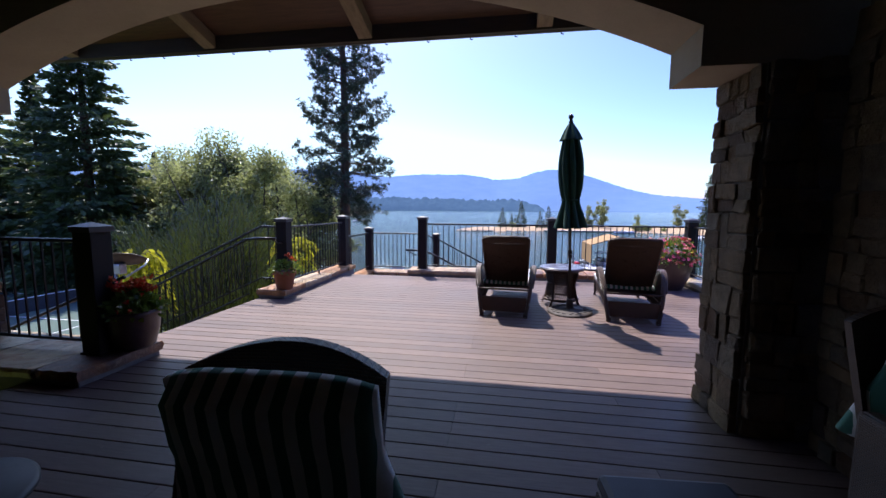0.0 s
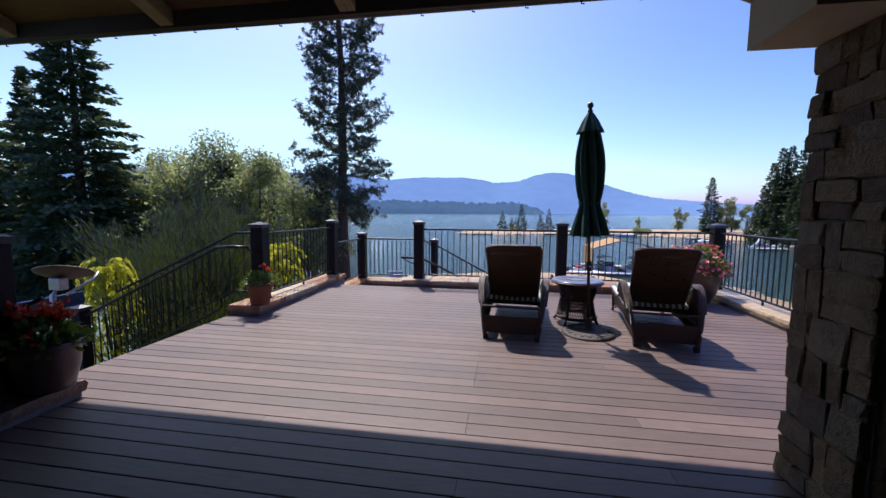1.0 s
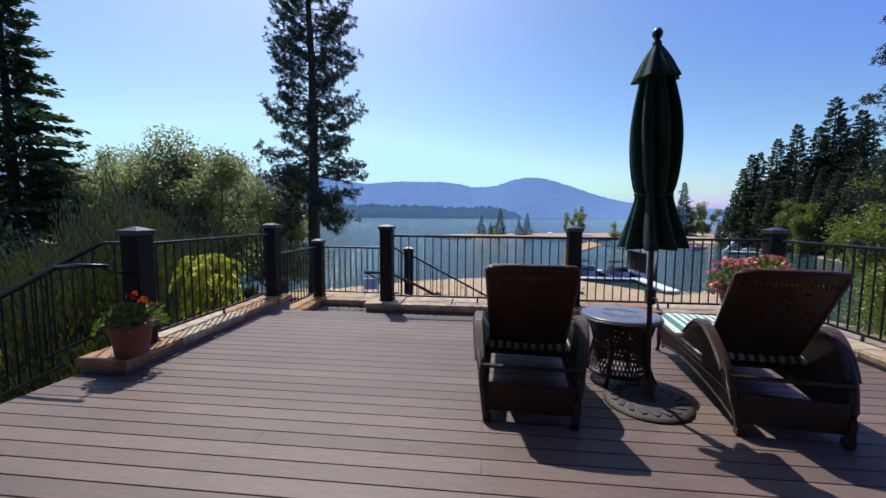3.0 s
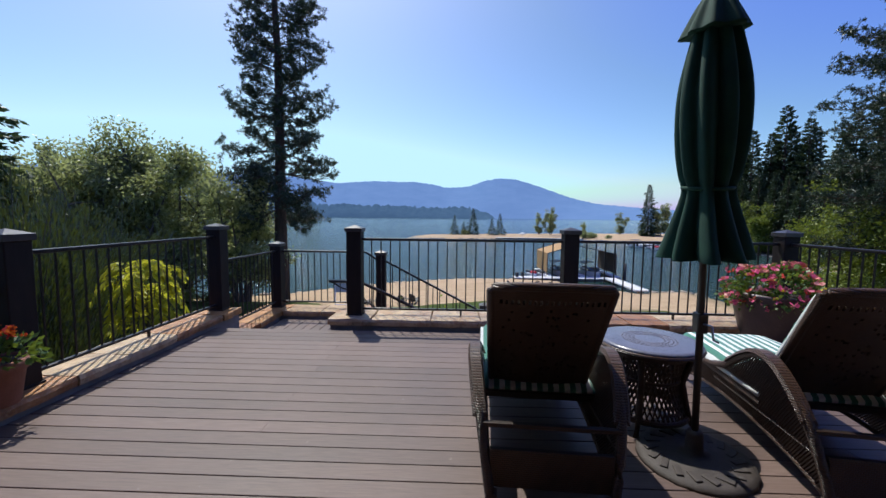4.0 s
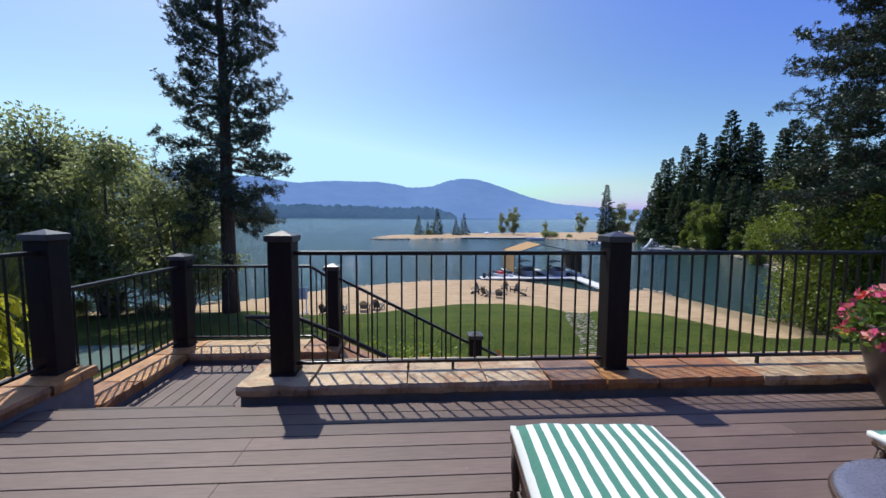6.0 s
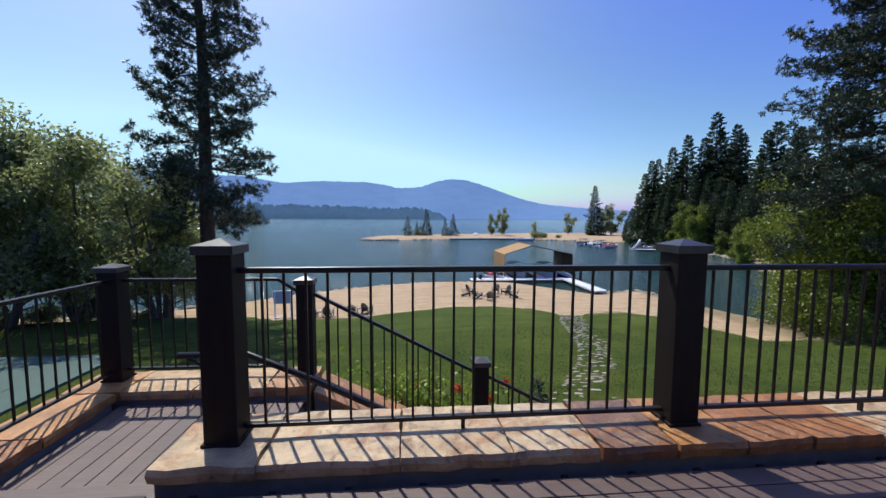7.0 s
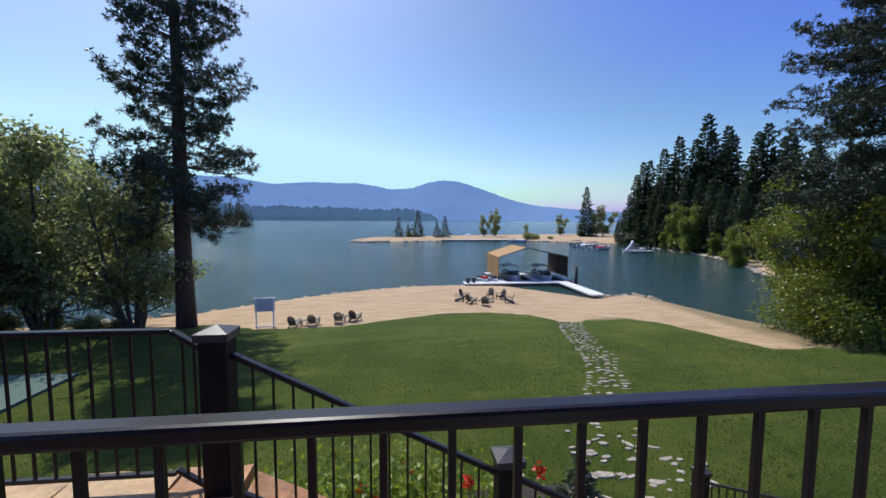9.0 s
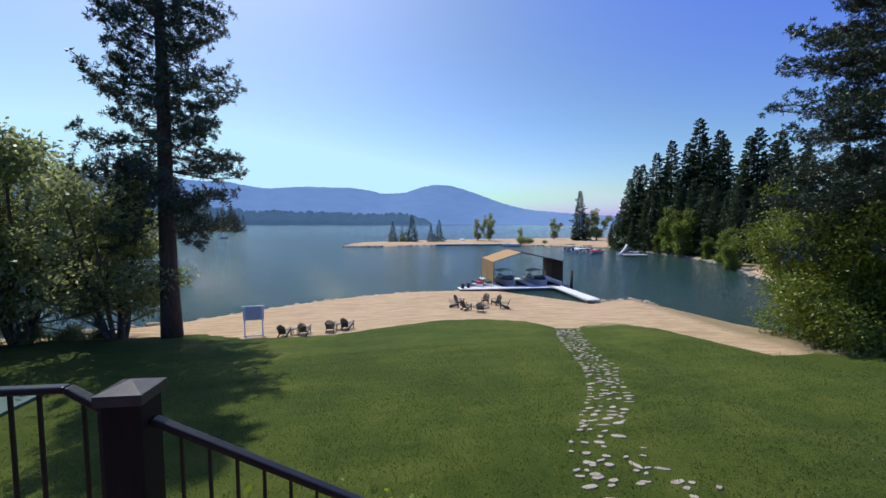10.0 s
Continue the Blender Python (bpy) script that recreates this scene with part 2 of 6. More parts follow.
def glass_mat():
    m, n, l, p = mat_base("tinted_glass")
    p.inputs["Base Color"].default_value = (0.6, 0.7, 0.75, 1)
    p.inputs["Transmission Weight"].default_value = 0.9
    p.inputs["Roughness"].default_value = 0.03
    return m


DECK, FLAG, WSTONE, WICKER, STRIPE, WATER, GROUND, GLASS = deck_mat(), flag_mat("flagstone", [(0.0, (0.52, 0.40, 0.25)), (0.22, (0.36, 0.16, 0.06)), (0.40, (0.56, 0.44, 0.29)), (0.60, (0.21, 0.115, 0.075)), (0.72, (0.46, 0.23, 0.08)), (0.82, (0.57, 0.50, 0.38))]), wallstone_mat(), wicker_mat(), stripe_mat(), water_mat(), ground_mat(), glass_mat()
CREAMFLAG = flag_mat("cream_flagstone", [(0.0, (0.52, 0.42, 0.28)), (0.3, (0.58, 0.48, 0.34)), (0.6, (0.46, 0.33, 0.19)), (0.8, (0.60, 0.52, 0.40))], 0.25)
ORANGEFLAG = flag_mat("orange_flagstone", [(0.0, (0.50, 0.25, 0.08)), (0.25, (0.36, 0.15, 0.05)), (0.45, (0.52, 0.36, 0.19)), (0.62, (0.44, 0.22, 0.09)), (0.85, (0.56, 0.44, 0.28))], 0.5)
BRONZE = surface("bronze_painted_timber", (0.008, 0.0055, 0.005), (0.020, 0.013, 0.011), 3, 0.6, 40, 0.3, 0.003, (6, 6, 1), spec=0.22)
CAPM = surface("bronze_metal_cap", (0.05, 0.045, 0.045), (0.085, 0.078, 0.078), 6, 0.38, 80, 0.05, 0.001, metal=0.5)
RAILM = surface("dark_bronze_steel", (0.012, 0.010, 0.011), (0.026, 0.022, 0.023), 8, 0.33, 90, 0.05, 0.001, metal=0.3)
MORTAR = surface("mortar", (0.16, 0.14, 0.12), (0.25, 0.22, 0.19), 10, 0.9, 90, 0.4)
STUCCO = surface("beige_stucco", (0.36, 0.30, 0.22), (0.46, 0.39, 0.29), 2, 0.9, 50, 0.4, 0.004)
TIMBER = surface("weathered_timber", (0.17, 0.12, 0.08), (0.31, 0.23, 0.15), 3, 0.75, 30, 0.4, 0.004, (9, 1, 9))
SOFFIT = surface("stained_soffit_board", (0.060, 0.028, 0.016), (0.13, 0.065, 0.036), 3, 0.55, 30, 0.3, 0.003, (1, 9, 9))
DARKWOOD = surface("dark_stained_siding", (0.02, 0.014, 0.011), (0.045, 0.03, 0.023), 3, 0.7, 40, 0.3, 0.004, (1, 6, 6))
GUTTER = surface("gutter_metal", (0.03, 0.025, 0.022), (0.06, 0.05, 0.045), 5, 0.45, 60, 0.1, 0.001, metal=0.4)
GREENCLOTH = surface("green_canvas", (0.003, 0.030, 0.019), (0.006, 0.058, 0.036), 6, 0.85, 250, 0.3, 0.002)
POLE = surface("umbrella_pole_paint", (0.025, 0.018, 0.016), (0.05, 0.036, 0.03), 5, 0.4, 60, 0.05)
CASTIRON = surface("cast_resin_base", (0.028, 0.021, 0.018), (0.07, 0.055, 0.047), 12, 0.65, 70, 0.5, 0.006)
TABLETOP = surface("mosaic_table_top", (0.09, 0.09, 0.125), (0.17, 0.17, 0.22), 10, 0.28, 120, 0.15, 0.002)
TABLETILE = surface("pale_mosaic_tile", (0.15, 0.135, 0.16), (0.24, 0.215, 0.24), 20, 0.35, 120, 0.1, 0.001)
TERRA = surface("terracotta", (0.19, 0.075, 0.045), (0.30, 0.125, 0.080), 7, 0.8, 60, 0.25)
GLAZE = surface("brown_glazed_pot", (0.045, 0.026, 0.024), (0.10, 0.06, 0.052), 4, 0.35, 30, 0.15)
SOIL = surface("potting_soil", (0.02, 0.014, 0.01), (0.05, 0.035, 0.025), 20, 0.95, 90, 0.8, 0.01)
PINK = leaf_mat("pink_petals", (0.55, 0.03, 0.12), (0.85, 0.12, 0.30), 0.25)
CORAL = leaf_mat("coral_petals", (0.75, 0.18, 0.16), (0.90, 0.42, 0.36), 0.25)
RED = leaf_mat("red_petals", (0.50, 0.008, 0.006), (0.80, 0.03, 0.02), 0.2)
YELLOW = leaf_mat("yellow_petals", (0.60, 0.45, 0.03), (0.80, 0.65, 0.06), 0.25)
POTLEAF = leaf_mat("potted_leaves", (0.035, 0.085, 0.012), (0.11, 0.19, 0.03), 0.3)
PINELEAF = leaf_mat("pine_needles", (0.010, 0.026, 0.013), (0.040, 0.066, 0.030), 0.10, 0.45, (0.10, 0.13, 0.03))
FIRLEAF = leaf_mat("fir_needles", (0.012, 0.032, 0.013), (0.048, 0.080, 0.028), 0.15, 0.5, (0.14, 0.18, 0.04))
SPRUCE = leaf_mat("spruce_needles", (0.018, 0.046, 0.020), (0.072, 0.115, 0.042), 0.2, 0.5, (0.16, 0.21, 0.05))
WILLOW = leaf_mat("willow_leaves", (0.045, 0.072, 0.028), (0.36, 0.39, 0.18), 0.56, 0.38, (0.44, 0.48, 0.16))
WILLOWR = leaf_mat("bright_willow_leaves", (0.030, 0.055, 0.006), (0.25, 0.30, 0.032), 0.34)
JUNIPER = leaf_mat("feathery_shrub_leaves", (0.006, 0.016, 0.006), (0.060, 0.088, 0.034), 0.12)
SUMAC = leaf_mat("yellow_green_leaves", (0.32, 0.34, 0.015), (0.62, 0.58, 0.05), 0.55, 0.5, (0.62, 0.60, 0.05))
BUSHY = leaf_mat("low_bush_leaves", (0.08, 0.14, 0.015), (0.28, 0.36, 0.04), 0.4)
GRASS = leaf_mat("grass_blade", (0.020, 0.040, 0.004), (0.115, 0.125, 0.022), 0.25)
BARK = surface("pine_bark", (0.035, 0.024, 0.018), (0.12, 0.075, 0.050), 2.5, 0.95, 14, 1.0, 0.04, (3, 3, 0.7))
BARKG = surface("grey_bark", (0.045, 0.038, 0.032), (0.13, 0.115, 0.10), 4, 0.95, 25, 0.8, 0.02, (3, 3, 0.7))
PATHSTONE = surface("pale_path_stone", (0.20, 0.165, 0.12), (0.40, 0.34, 0.26), 5, 0.8, 40, 0.5, 0.006, rand=0.2)
ROCK = surface("shore_rock", (0.20, 0.16, 0.12), (0.42, 0.35, 0.26), 3, 0.9, 25, 0.8, 0.03, rand=0.2)
COURT = surface("tennis_court_acrylic", (0.045, 0.085, 0.065), (0.065, 0.115, 0.088), 0.6, 0.8, 40, 0.1, 0.002, world_space=True)
WHITE = surface("white_paint", (0.70, 0.70, 0.69), (0.82, 0.82, 0.80), 6, 0.55, 60, 0.05)
GREYBOARD = surface("weathered_sign_board", (0.36, 0.36, 0.36), (0.48, 0.48, 0.48), 6, 0.7, 60, 0.1)
DOCK = surface("pale_dock_planks", (0.50, 0.49, 0.47), (0.66, 0.65, 0.62), 2, 0.75, 30, 0.3, 0.004, (1, 6, 6))
DOCKDARK = surface("dark_dock_frame", (0.05, 0.045, 0.04), (0.10, 0.09, 0.08), 3, 0.8, 30, 0.3)
TANCLOTH = surface("tan_canvas", (0.30, 0.17, 0.06), (0.42, 0.25, 0.10), 2, 0.85, 90, 0.2, 0.003)
DARKCLOTH = surface("brown_canvas", (0.035, 0.022, 0.016), (0.07, 0.045, 0.032), 2, 0.85, 90, 0.2, 0.003)
HULL = surface("boat_gelcoat", (0.62, 0.62, 0.63), (0.75, 0.75, 0.75), 3, 0.25, 30, 0.02)
NAVY = surface("dark_boat_vinyl", (0.015, 0.018, 0.024), (0.04, 0.045, 0.055), 5, 0.5, 60, 0.1)
REDPLASTIC = surface("red_gelcoat", (0.45, 0.02, 0.03), (0.62, 0.04, 0.05), 4, 0.3, 40, 0.02)
ADIR = surface("dark_resin_chair", (0.022, 0.02, 0.018), (0.05, 0.045, 0.04), 6, 0.55, 60, 0.05)
DISH = surface("satellite_dish_grey", (0.075, 0.06, 0.05), (0.12, 0.10, 0.085), 5, 0.55, 60, 0.05)
STRAP = surface("silver_steel", (0.45, 0.45, 0.47), (0.6, 0.6, 0.62), 5, 0.35, 60, 0.02, metal=0.8)
# haze is painted in: blue hill colours, plus emission for the bright air
MOUNT = haze_tint_mat("haze_tinted_mountain_forest", (0.070, 0.125, 0.225), (0.105, 0.165, 0.275), 0.75, 0.006)
MIDHILL = haze_tint_mat("haze_tinted_far_shore_forest", (0.035, 0.070, 0.11), (0.065, 0.11, 0.155), 0.45, 0.03)


# ---- mesh helpers ----
def add_mesh(name, verts, faces, material, parent=None, label="", smooth=False):
    me = bpy.data.meshes.new(name)
    me.from_pydata([tuple(v) for v in verts], [], [tuple(f) for f in faces])
    me.materials.append(material)
    if smooth:
        me.shade_smooth()
    ob = new(name, me)
    if parent:
        ob.parent = parent
    if label:
        tagged(ob, label)
    return ob


def part(name, bm, material, parent=None, label="", smooth=False):
    me = bpy.data.meshes.new(name)
    bmesh.ops.recalc_face_normals(bm, faces=bm.faces[:])
    bm.to_mesh(me)
    bm.free()
    me.materials.append(material)
    if smooth:
        me.shade_smooth()
    ob = new(name, me)
    if parent:
        ob.parent = parent
    if label:
        tagged(ob, label)
    return ob


def thing(name, label, category, m=None, group="", kind=""):
    ob = new(name)
    ob.empty_display_size = 0.1
    if m is not None:
        ob.matrix_basis = m
    return tagged(ob, label, category, group, kind)


def box_bm(x0, x1, y0, y1, z0, z1, bevel=0.0, bm=None):
    bm = bm or bmesh.new()
    r = bmesh.ops.create_cube(bm, size=1)
    vs = r["verts"]
    bmesh.ops.transform(bm, matrix=Matrix.Translation(((x0 + x1) / 2, (y0 + y1) / 2, (z0 + z1) / 2)) @ Matrix.Diagonal((abs(x1 - x0), abs(y1 - y0), abs(z1 - z0), 1)), verts=vs)
    if bevel:
        es = {e for v in vs for e in v.link_edges}
        bmesh.ops.bevel(bm, geom=list(es), offset=bevel, segments=2, profile=0.5, affect="EDGES")
    return bm


def tube_data(path, radii, sides=8, cap=True):
    """Vertices and faces of a tube along a path."""
    pts = [Vector(p) for p in path]
    if isinstance(radii, (int, float)):
        radii = [radii] * len(pts)
    verts, faces = [], []
    up = Vector((0, 0, 1))
    for i, p in enumerate(pts):
        d = (pts[min(i + 1, len(pts) - 1)] - pts[max(i - 1, 0)]).normalized()
        a = d.cross(up if abs(d.z) < 0.95 else Vector((1, 0, 0))).normalized()
        b = d.cross(a)
        for k in range(sides):
            t = 2 * math.pi * k / sides
            verts.append(p + (a * math.cos(t) + b * math.sin(t)) * radii[i])
    for i in range(len(pts) - 1):
        for k in range(sides):
            k2 = (k + 1) % sides
            faces.append((i * sides + k, i * sides + k2, (i + 1) * sides + k2, (i + 1) * sides + k))
    if cap:
        faces.append(tuple(range(sides))[::-1])
        faces.append(tuple(range((len(pts) - 1) * sides, len(pts) * sides)))
    return verts, faces


def tube(name, path, radii, material, parent=None, sides=8, label=""):
    v, f = tube_data(path, radii, sides)
    return add_mesh(name, v, f, material, parent, label, smooth=True)


def merge(chunks):
    verts, faces = [], []
    for v, f in chunks:
        o = len(verts)
        verts += list(v)
        faces += [tuple(i + o for i in q) for q in f]
    return verts, faces


def lathe(name, profile, material, parent=None, segs=28, label="", fold=None, smooth=True):
    """A turned shape from (radius, height) pairs; fold(angle, i) may change the radius."""
    verts, faces = [], []
    for i, (r, z) in enumerate(profile):
        for k in range(segs):
            a = 2 * math.pi * k / segs
            rr = r * (fold(a, i) if fold else 1)
            verts.append((rr * math.cos(a), rr * math.sin(a), z))
    for i in range(len(profile) - 1):
        for k in range(segs):
            k2 = (k + 1) % segs
            faces.append((i * segs + k, i * segs + k2, (i + 1) * segs + k2, (i + 1) * segs + k))
    faces.append(tuple(range(segs))[::-1])
    faces.append(tuple(range((len(profile) - 1) * segs, len(profile) * segs)))
    return add_mesh(name, verts, faces, material, parent, label, smooth)


def prism(name, outline, y0, y1, material, parent=None, axis="y", label="", bevel=0.0):
    """An outline of pairs pushed from y0 to y1 along an axis."""
    bm = bmesh.new()
    place = {"y": lambda a, b, c: (a, c, b), "z": lambda a, b, c: (a, b, c), "x": lambda a, b, c: (c, a, b)}[axis]
    lo = [bm.verts.new(place(a, b, y0)) for a, b in outline]
    hi = [bm.verts.new(place(a, b, y1)) for a, b in outline]
    n = len(outline)
    bm.faces.new(lo)
    bm.faces.new(hi[::-1])
    for i in range(n):
        bm.faces.new((lo[i], hi[i], hi[(i + 1) % n], lo[(i + 1) % n]))
    bmesh.ops.recalc_face_normals(bm, faces=bm.faces[:])
    if bevel:
        bmesh.ops.bevel(bm, geom=bm.edges[:], offset=bevel, segments=2, profile=0.5, affect="EDGES")
    return part(name, bm, material, parent, label)


def kites(name, base, way, length, width, material, parent=None, rng=None, label=""):
    """Many small leaves, each a folded kite of its own."""
    rng = rng or np.random.default_rng(1)
    n = len(base)
    way = way / np.maximum(np.linalg.norm(way, axis=1, keepdims=True), 1e-6)
    side = np.cross(way, rng.normal(size=(n, 3)))
    side /= np.maximum(np.linalg.norm(side, axis=1, keepdims=True), 1e-6)
    length = np.broadcast_to(np.asarray(length), (n,))[:, None] * rng.uniform(0.7, 1.25, (n, 1))
    width = np.broadcast_to(np.asarray(width), (n,))[:, None] * rng.uniform(0.7, 1.25, (n, 1))
    v = np.empty((n, 4, 3))
    v[:, 0] = base
    v[:, 1] = base + way * length * 0.5 + side * width * 0.5
    v[:, 2] = base + way * length
    v[:, 3] = base + way * length * 0.5 - side * width * 0.5
    me = bpy.data.meshes.new(name)
    me.vertices.add(4 * n)
    me.vertices.foreach_set("co", v.reshape(-1))
    me.loops.add(4 * n)
    me.loops.foreach_set("vertex_index", np.arange(4 * n, dtype=np.int32))
    me.polygons.add(n)
    me.polygons.foreach_set("loop_start", np.arange(0, 4 * n, 4, dtype=np.int32))
    me.update(calc_edges=True)
    me.materials.append(material)
    ob = new(name, me)
    if parent:
        ob.parent = parent
    if label:
        tagged(ob, label)
    return ob


# ---- ground, water, distance ----
WATER_Z = -6.9
SHORE = [(-400, 20), (-60, 36), (-40, 39), (-24, 40.5), (-17.7, 43.6), (-14.3, 46.8), (-8.4, 51.2), (-3.8, 53.6), (1.5, 55.6), (7.1, 56.1), (13, 55), (18.5, 49), (20.5, 46.6), (23.7, 47.8), (26.4, 48.3), (27.2, 44.5), (28.6, 37.5), (30.2, 34.1), (32.0, 32.0), (36, 31), (43, 33), (50, 46), (57, 63), (63, 72), (68, 80), (72, 92), (73, 103), (74, 113), (76, 125), (75, 139), (66, 148), (45, 156.5), (18, 159), (0, 153), (-11, 149), (-18, 152), (-15, 176), (11, 192), (61, 208), (118, 220), (400, 260), (400, -100), (-400, -100)]
LAWN = [(-60, 30), (-24, 36.6), (-13.4, 37.3), (-10.3, 35.9), (-4.0, 36.0), (-0.8, 37.4), (3.2, 39.0), (6.9, 39.1), (10.4, 38.1), (11.7, 36.2), (12.9, 35.4), (14.9, 36.5), (17.3, 36.7), (19.2, 35.2), (19.4, 33.0), (20.0, 30.8), (21.9, 28.7), (23.5, 28.3), (27, 29.3), (40, 30)]


def signed_distance(px, py, poly):
    """Distance to the edge of a polygon, above zero inside."""
    best = np.full(px.shape, 1e9)
    inside = np.zeros(px.shape, bool)
    for (ax, ay), (bx, by) in zip(poly, poly[1:] + poly[:1]):
        dx, dy = bx - ax, by - ay
        t = np.clip(((px - ax) * dx + (py - ay) * dy) / (dx * dx + dy * dy), 0, 1)
        best = np.minimum(best, np.hypot(px - ax - t * dx, py - ay - t * dy))
        hit = ((ay > py) != (by > py)) & (px < dx * (py - ay) / (dy if dy else 1e-9) + ax)
        inside ^= hit
    return np.where(inside, best, -best)


def sstep(a, b, x):
    t = np.clip((x - a) / (b - a), 0, 1)
    return t * t * (3 - 2 * t)


def ground_height(x, y):
    x, y = np.asarray(x, float), np.asarray(y, float)
    d = signed_distance(x, y, SHORE)
    ly = np.interp(x, [p[0] for p in LAWN], [p[1] for p in LAWN])
    lawn = -6.25 + 0.112 * np.clip(ly - y, 0, 21.5)
    left = sstep(-5.5, -13, x)
    lawn = lawn * (1 - left) + np.minimum(lawn, -5.62) * left
    bank = sstep(-13, -6.5, x) * sstep(13, 8.5, y) * sstep(-3.0, -4.0, x)
    lawn = lawn * (1 - bank) + -1.75 * bank
    beach = WATER_Z + 0.25 * np.clip(d, -8, 0.6) + 0.034 * np.clip(d - 0.6, 0, 16)
    h = np.where(y > 60, WATER_Z + 0.25 * np.clip(d, -8, 2) + 0.02 * np.clip(d, 0, 30), np.where(y < ly, np.minimum(lawn, beach + 30 * (d > 4)), np.minimum(beach, -6.25)))
    hill = np.clip((x - 76) * 0.12, 0, 12) * (y > 40) * sstep(170, 130, y) + np.clip((x - 45) * 0.1, 0, 20) * (y <= 40)
    return h + hill * (d > 0)


def build_ground():
    xs = np.concatenate([[-4000, -1500, -500, -250, -150, -100, -80], np.arange(-64, -30, 2.0), np.arange(-30, 40, 0.6), np.arange(40, 100, 2.0), [110, 130, 170, 250, 500, 1500, 4000]])
    ys = np.concatenate([[-300, -60, -20], np.arange(-6, 62, 0.6), np.arange(62, 240, 3.0), [260, 300, 400, 800, 2000, 4500]])
    gx, gy = np.meshgrid(xs, ys)
    gz = ground_height(gx, gy)
    rng = np.random.default_rng(3)
    gz = gz + rng.normal(0, 0.012, gz.shape)
    w, h = len(xs), len(ys)
    verts = np.stack([gx, gy, gz], -1).reshape(-1, 3)
    idx = np.arange(w * h).reshape(h, w)
    faces = np.stack([idx[:-1, :-1], idx[:-1, 1:], idx[1:, 1:], idx[1:, :-1]], -1).reshape(-1, 4)
    ob = add_mesh("ground", verts.tolist(), faces.tolist(), GROUND, smooth=True)
    ly = np.interp(gx, [p[0] for p in LAWN], [p[1] for p in LAWN])
    d = signed_distance(gx, gy, SHORE)
    kind = np.zeros((h, w, 3), np.float32)
    kind[..., 0] = np.where(gy > 60, 3.0 - 6 * ((gx > 70) & (gy < 138)) - 6 * (gx > 104), np.where(gx > 36, -3.0, np.clip(gy - ly, -3, 3)))
    dry = sstep(23, 28, gx) * sstep(26, 28.5, gy) * (gy < 60)
    dry = np.maximum(dry, 0.75 * sstep(13.5, 15, gx) * sstep(21, 19, gx) * sstep(2.2, 0.3, ly - gy) * (gy < ly + 0.2))
    kind[..., 1] = np.maximum(dry, (gx > 100) * (gy > 138) * 1.0 + (gx > 62) * (gy > 60) * (gy < 138) * 1.0)
    at = ob.data.attributes.new("kind", "FLOAT_VECTOR", "POINT")
    at.data.foreach_set("vector", kind.reshape(-1))
    tagged(ob, "mown green lawn running into a pale sand beach", "ground", kind="structure")
    bm = bmesh.new()
    bmesh.ops.create_grid(bm, x_segments=4, y_segments=4, size=4500)
    wob = part("water", bm, WATER)
    wob.location = (0, 4200, WATER_Z)
    tagged(wob, "calm blue-green lake water with small ripples", "lake", kind="structure")


def ridge(name, stops, dist, depth, material, label, rough, seed):
    """A far range: heights from bearing and elevation in degrees, at a distance."""
    rng = np.random.default_rng(seed)
    az = np.arange(-75, 75.01, 0.25)
    el = np.interp(az, [s[0] for s in stops], [s[1] for s in stops])
    verts, faces = [], []
    rows = 7
    wob = np.convolve(rng.normal(0, 1, len(az) + 8), np.ones(5) / 5, "same")[4:-4]
    for r in range(rows):
        k = r / (rows - 1)
        rad = dist + depth * k
        for i, a in enumerate(az):
            top = rad * math.tan(radians(el[i]))
            z = WATER_Z - 2 + (top + 10) * (k ** 0.8) + rough * wob[i] * k + rough * rng.normal() * 0.6 * k
            verts.append((rad * math.sin(radians(a)), rad * math.cos(radians(a)), z))
    n = len(az)
    for r in range(rows - 1):
        for i in range(n - 1):
            faces.append((r * n + i, r * n + i + 1, (r + 1) * n + i + 1, (r + 1) * n + i))
    return tagged(add_mesh(name, verts, faces, material, smooth=True), label, "mountains", kind="structure")


build_ground()
ridge("backdrop_mountains", [(-75, 4.0), (-55, 4.6), (-41, 5.1), (-26, 5.3), (-21.8, 5.25), (-17.2, 4.6), (-14.5, 4.85), (-12.2, 5.0), (-6.5, 5.05), (-4, 4.8), (-1.7, 4.3), (0.5, 4.35), (2, 4.57), (4, 5.25), (5.7, 5.58), (7.2, 5.62), (8.6, 5.45), (12.7, 4.15), (16, 2.9), (19.3, 2.1), (25.5, 1.4), (30, 1.1), (75, 1.0)], 3200, 800, MOUNT, "forested mountain range beyond the lake, blue haze in its colour", 3.0, 4)
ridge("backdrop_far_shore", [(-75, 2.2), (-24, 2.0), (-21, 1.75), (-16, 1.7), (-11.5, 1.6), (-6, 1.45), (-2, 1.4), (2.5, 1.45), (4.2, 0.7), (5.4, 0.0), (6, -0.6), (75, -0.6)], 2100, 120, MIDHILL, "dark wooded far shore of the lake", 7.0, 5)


# ---- deck and curbs ----
rng0 = random.Random(7)
PITCH = 0.146
floor = thing("deck_floor", "weathered brown composite deck boards with dark gaps", "deck", kind="structure")
board_meshes = {}


def board_mesh(length):
    key = round(length, 2)
    if key not in board_meshes:
        bm = box_bm(-key / 2, key / 2, -0.0695, 0.0695, -0.028, 0.0, 0.004)
        me = bpy.data.meshes.new("board")
        bm.to_mesh(me)
        bm.free()
        me.materials.append(DECK)
        board_meshes[key] = me
    return board_meshes[key]


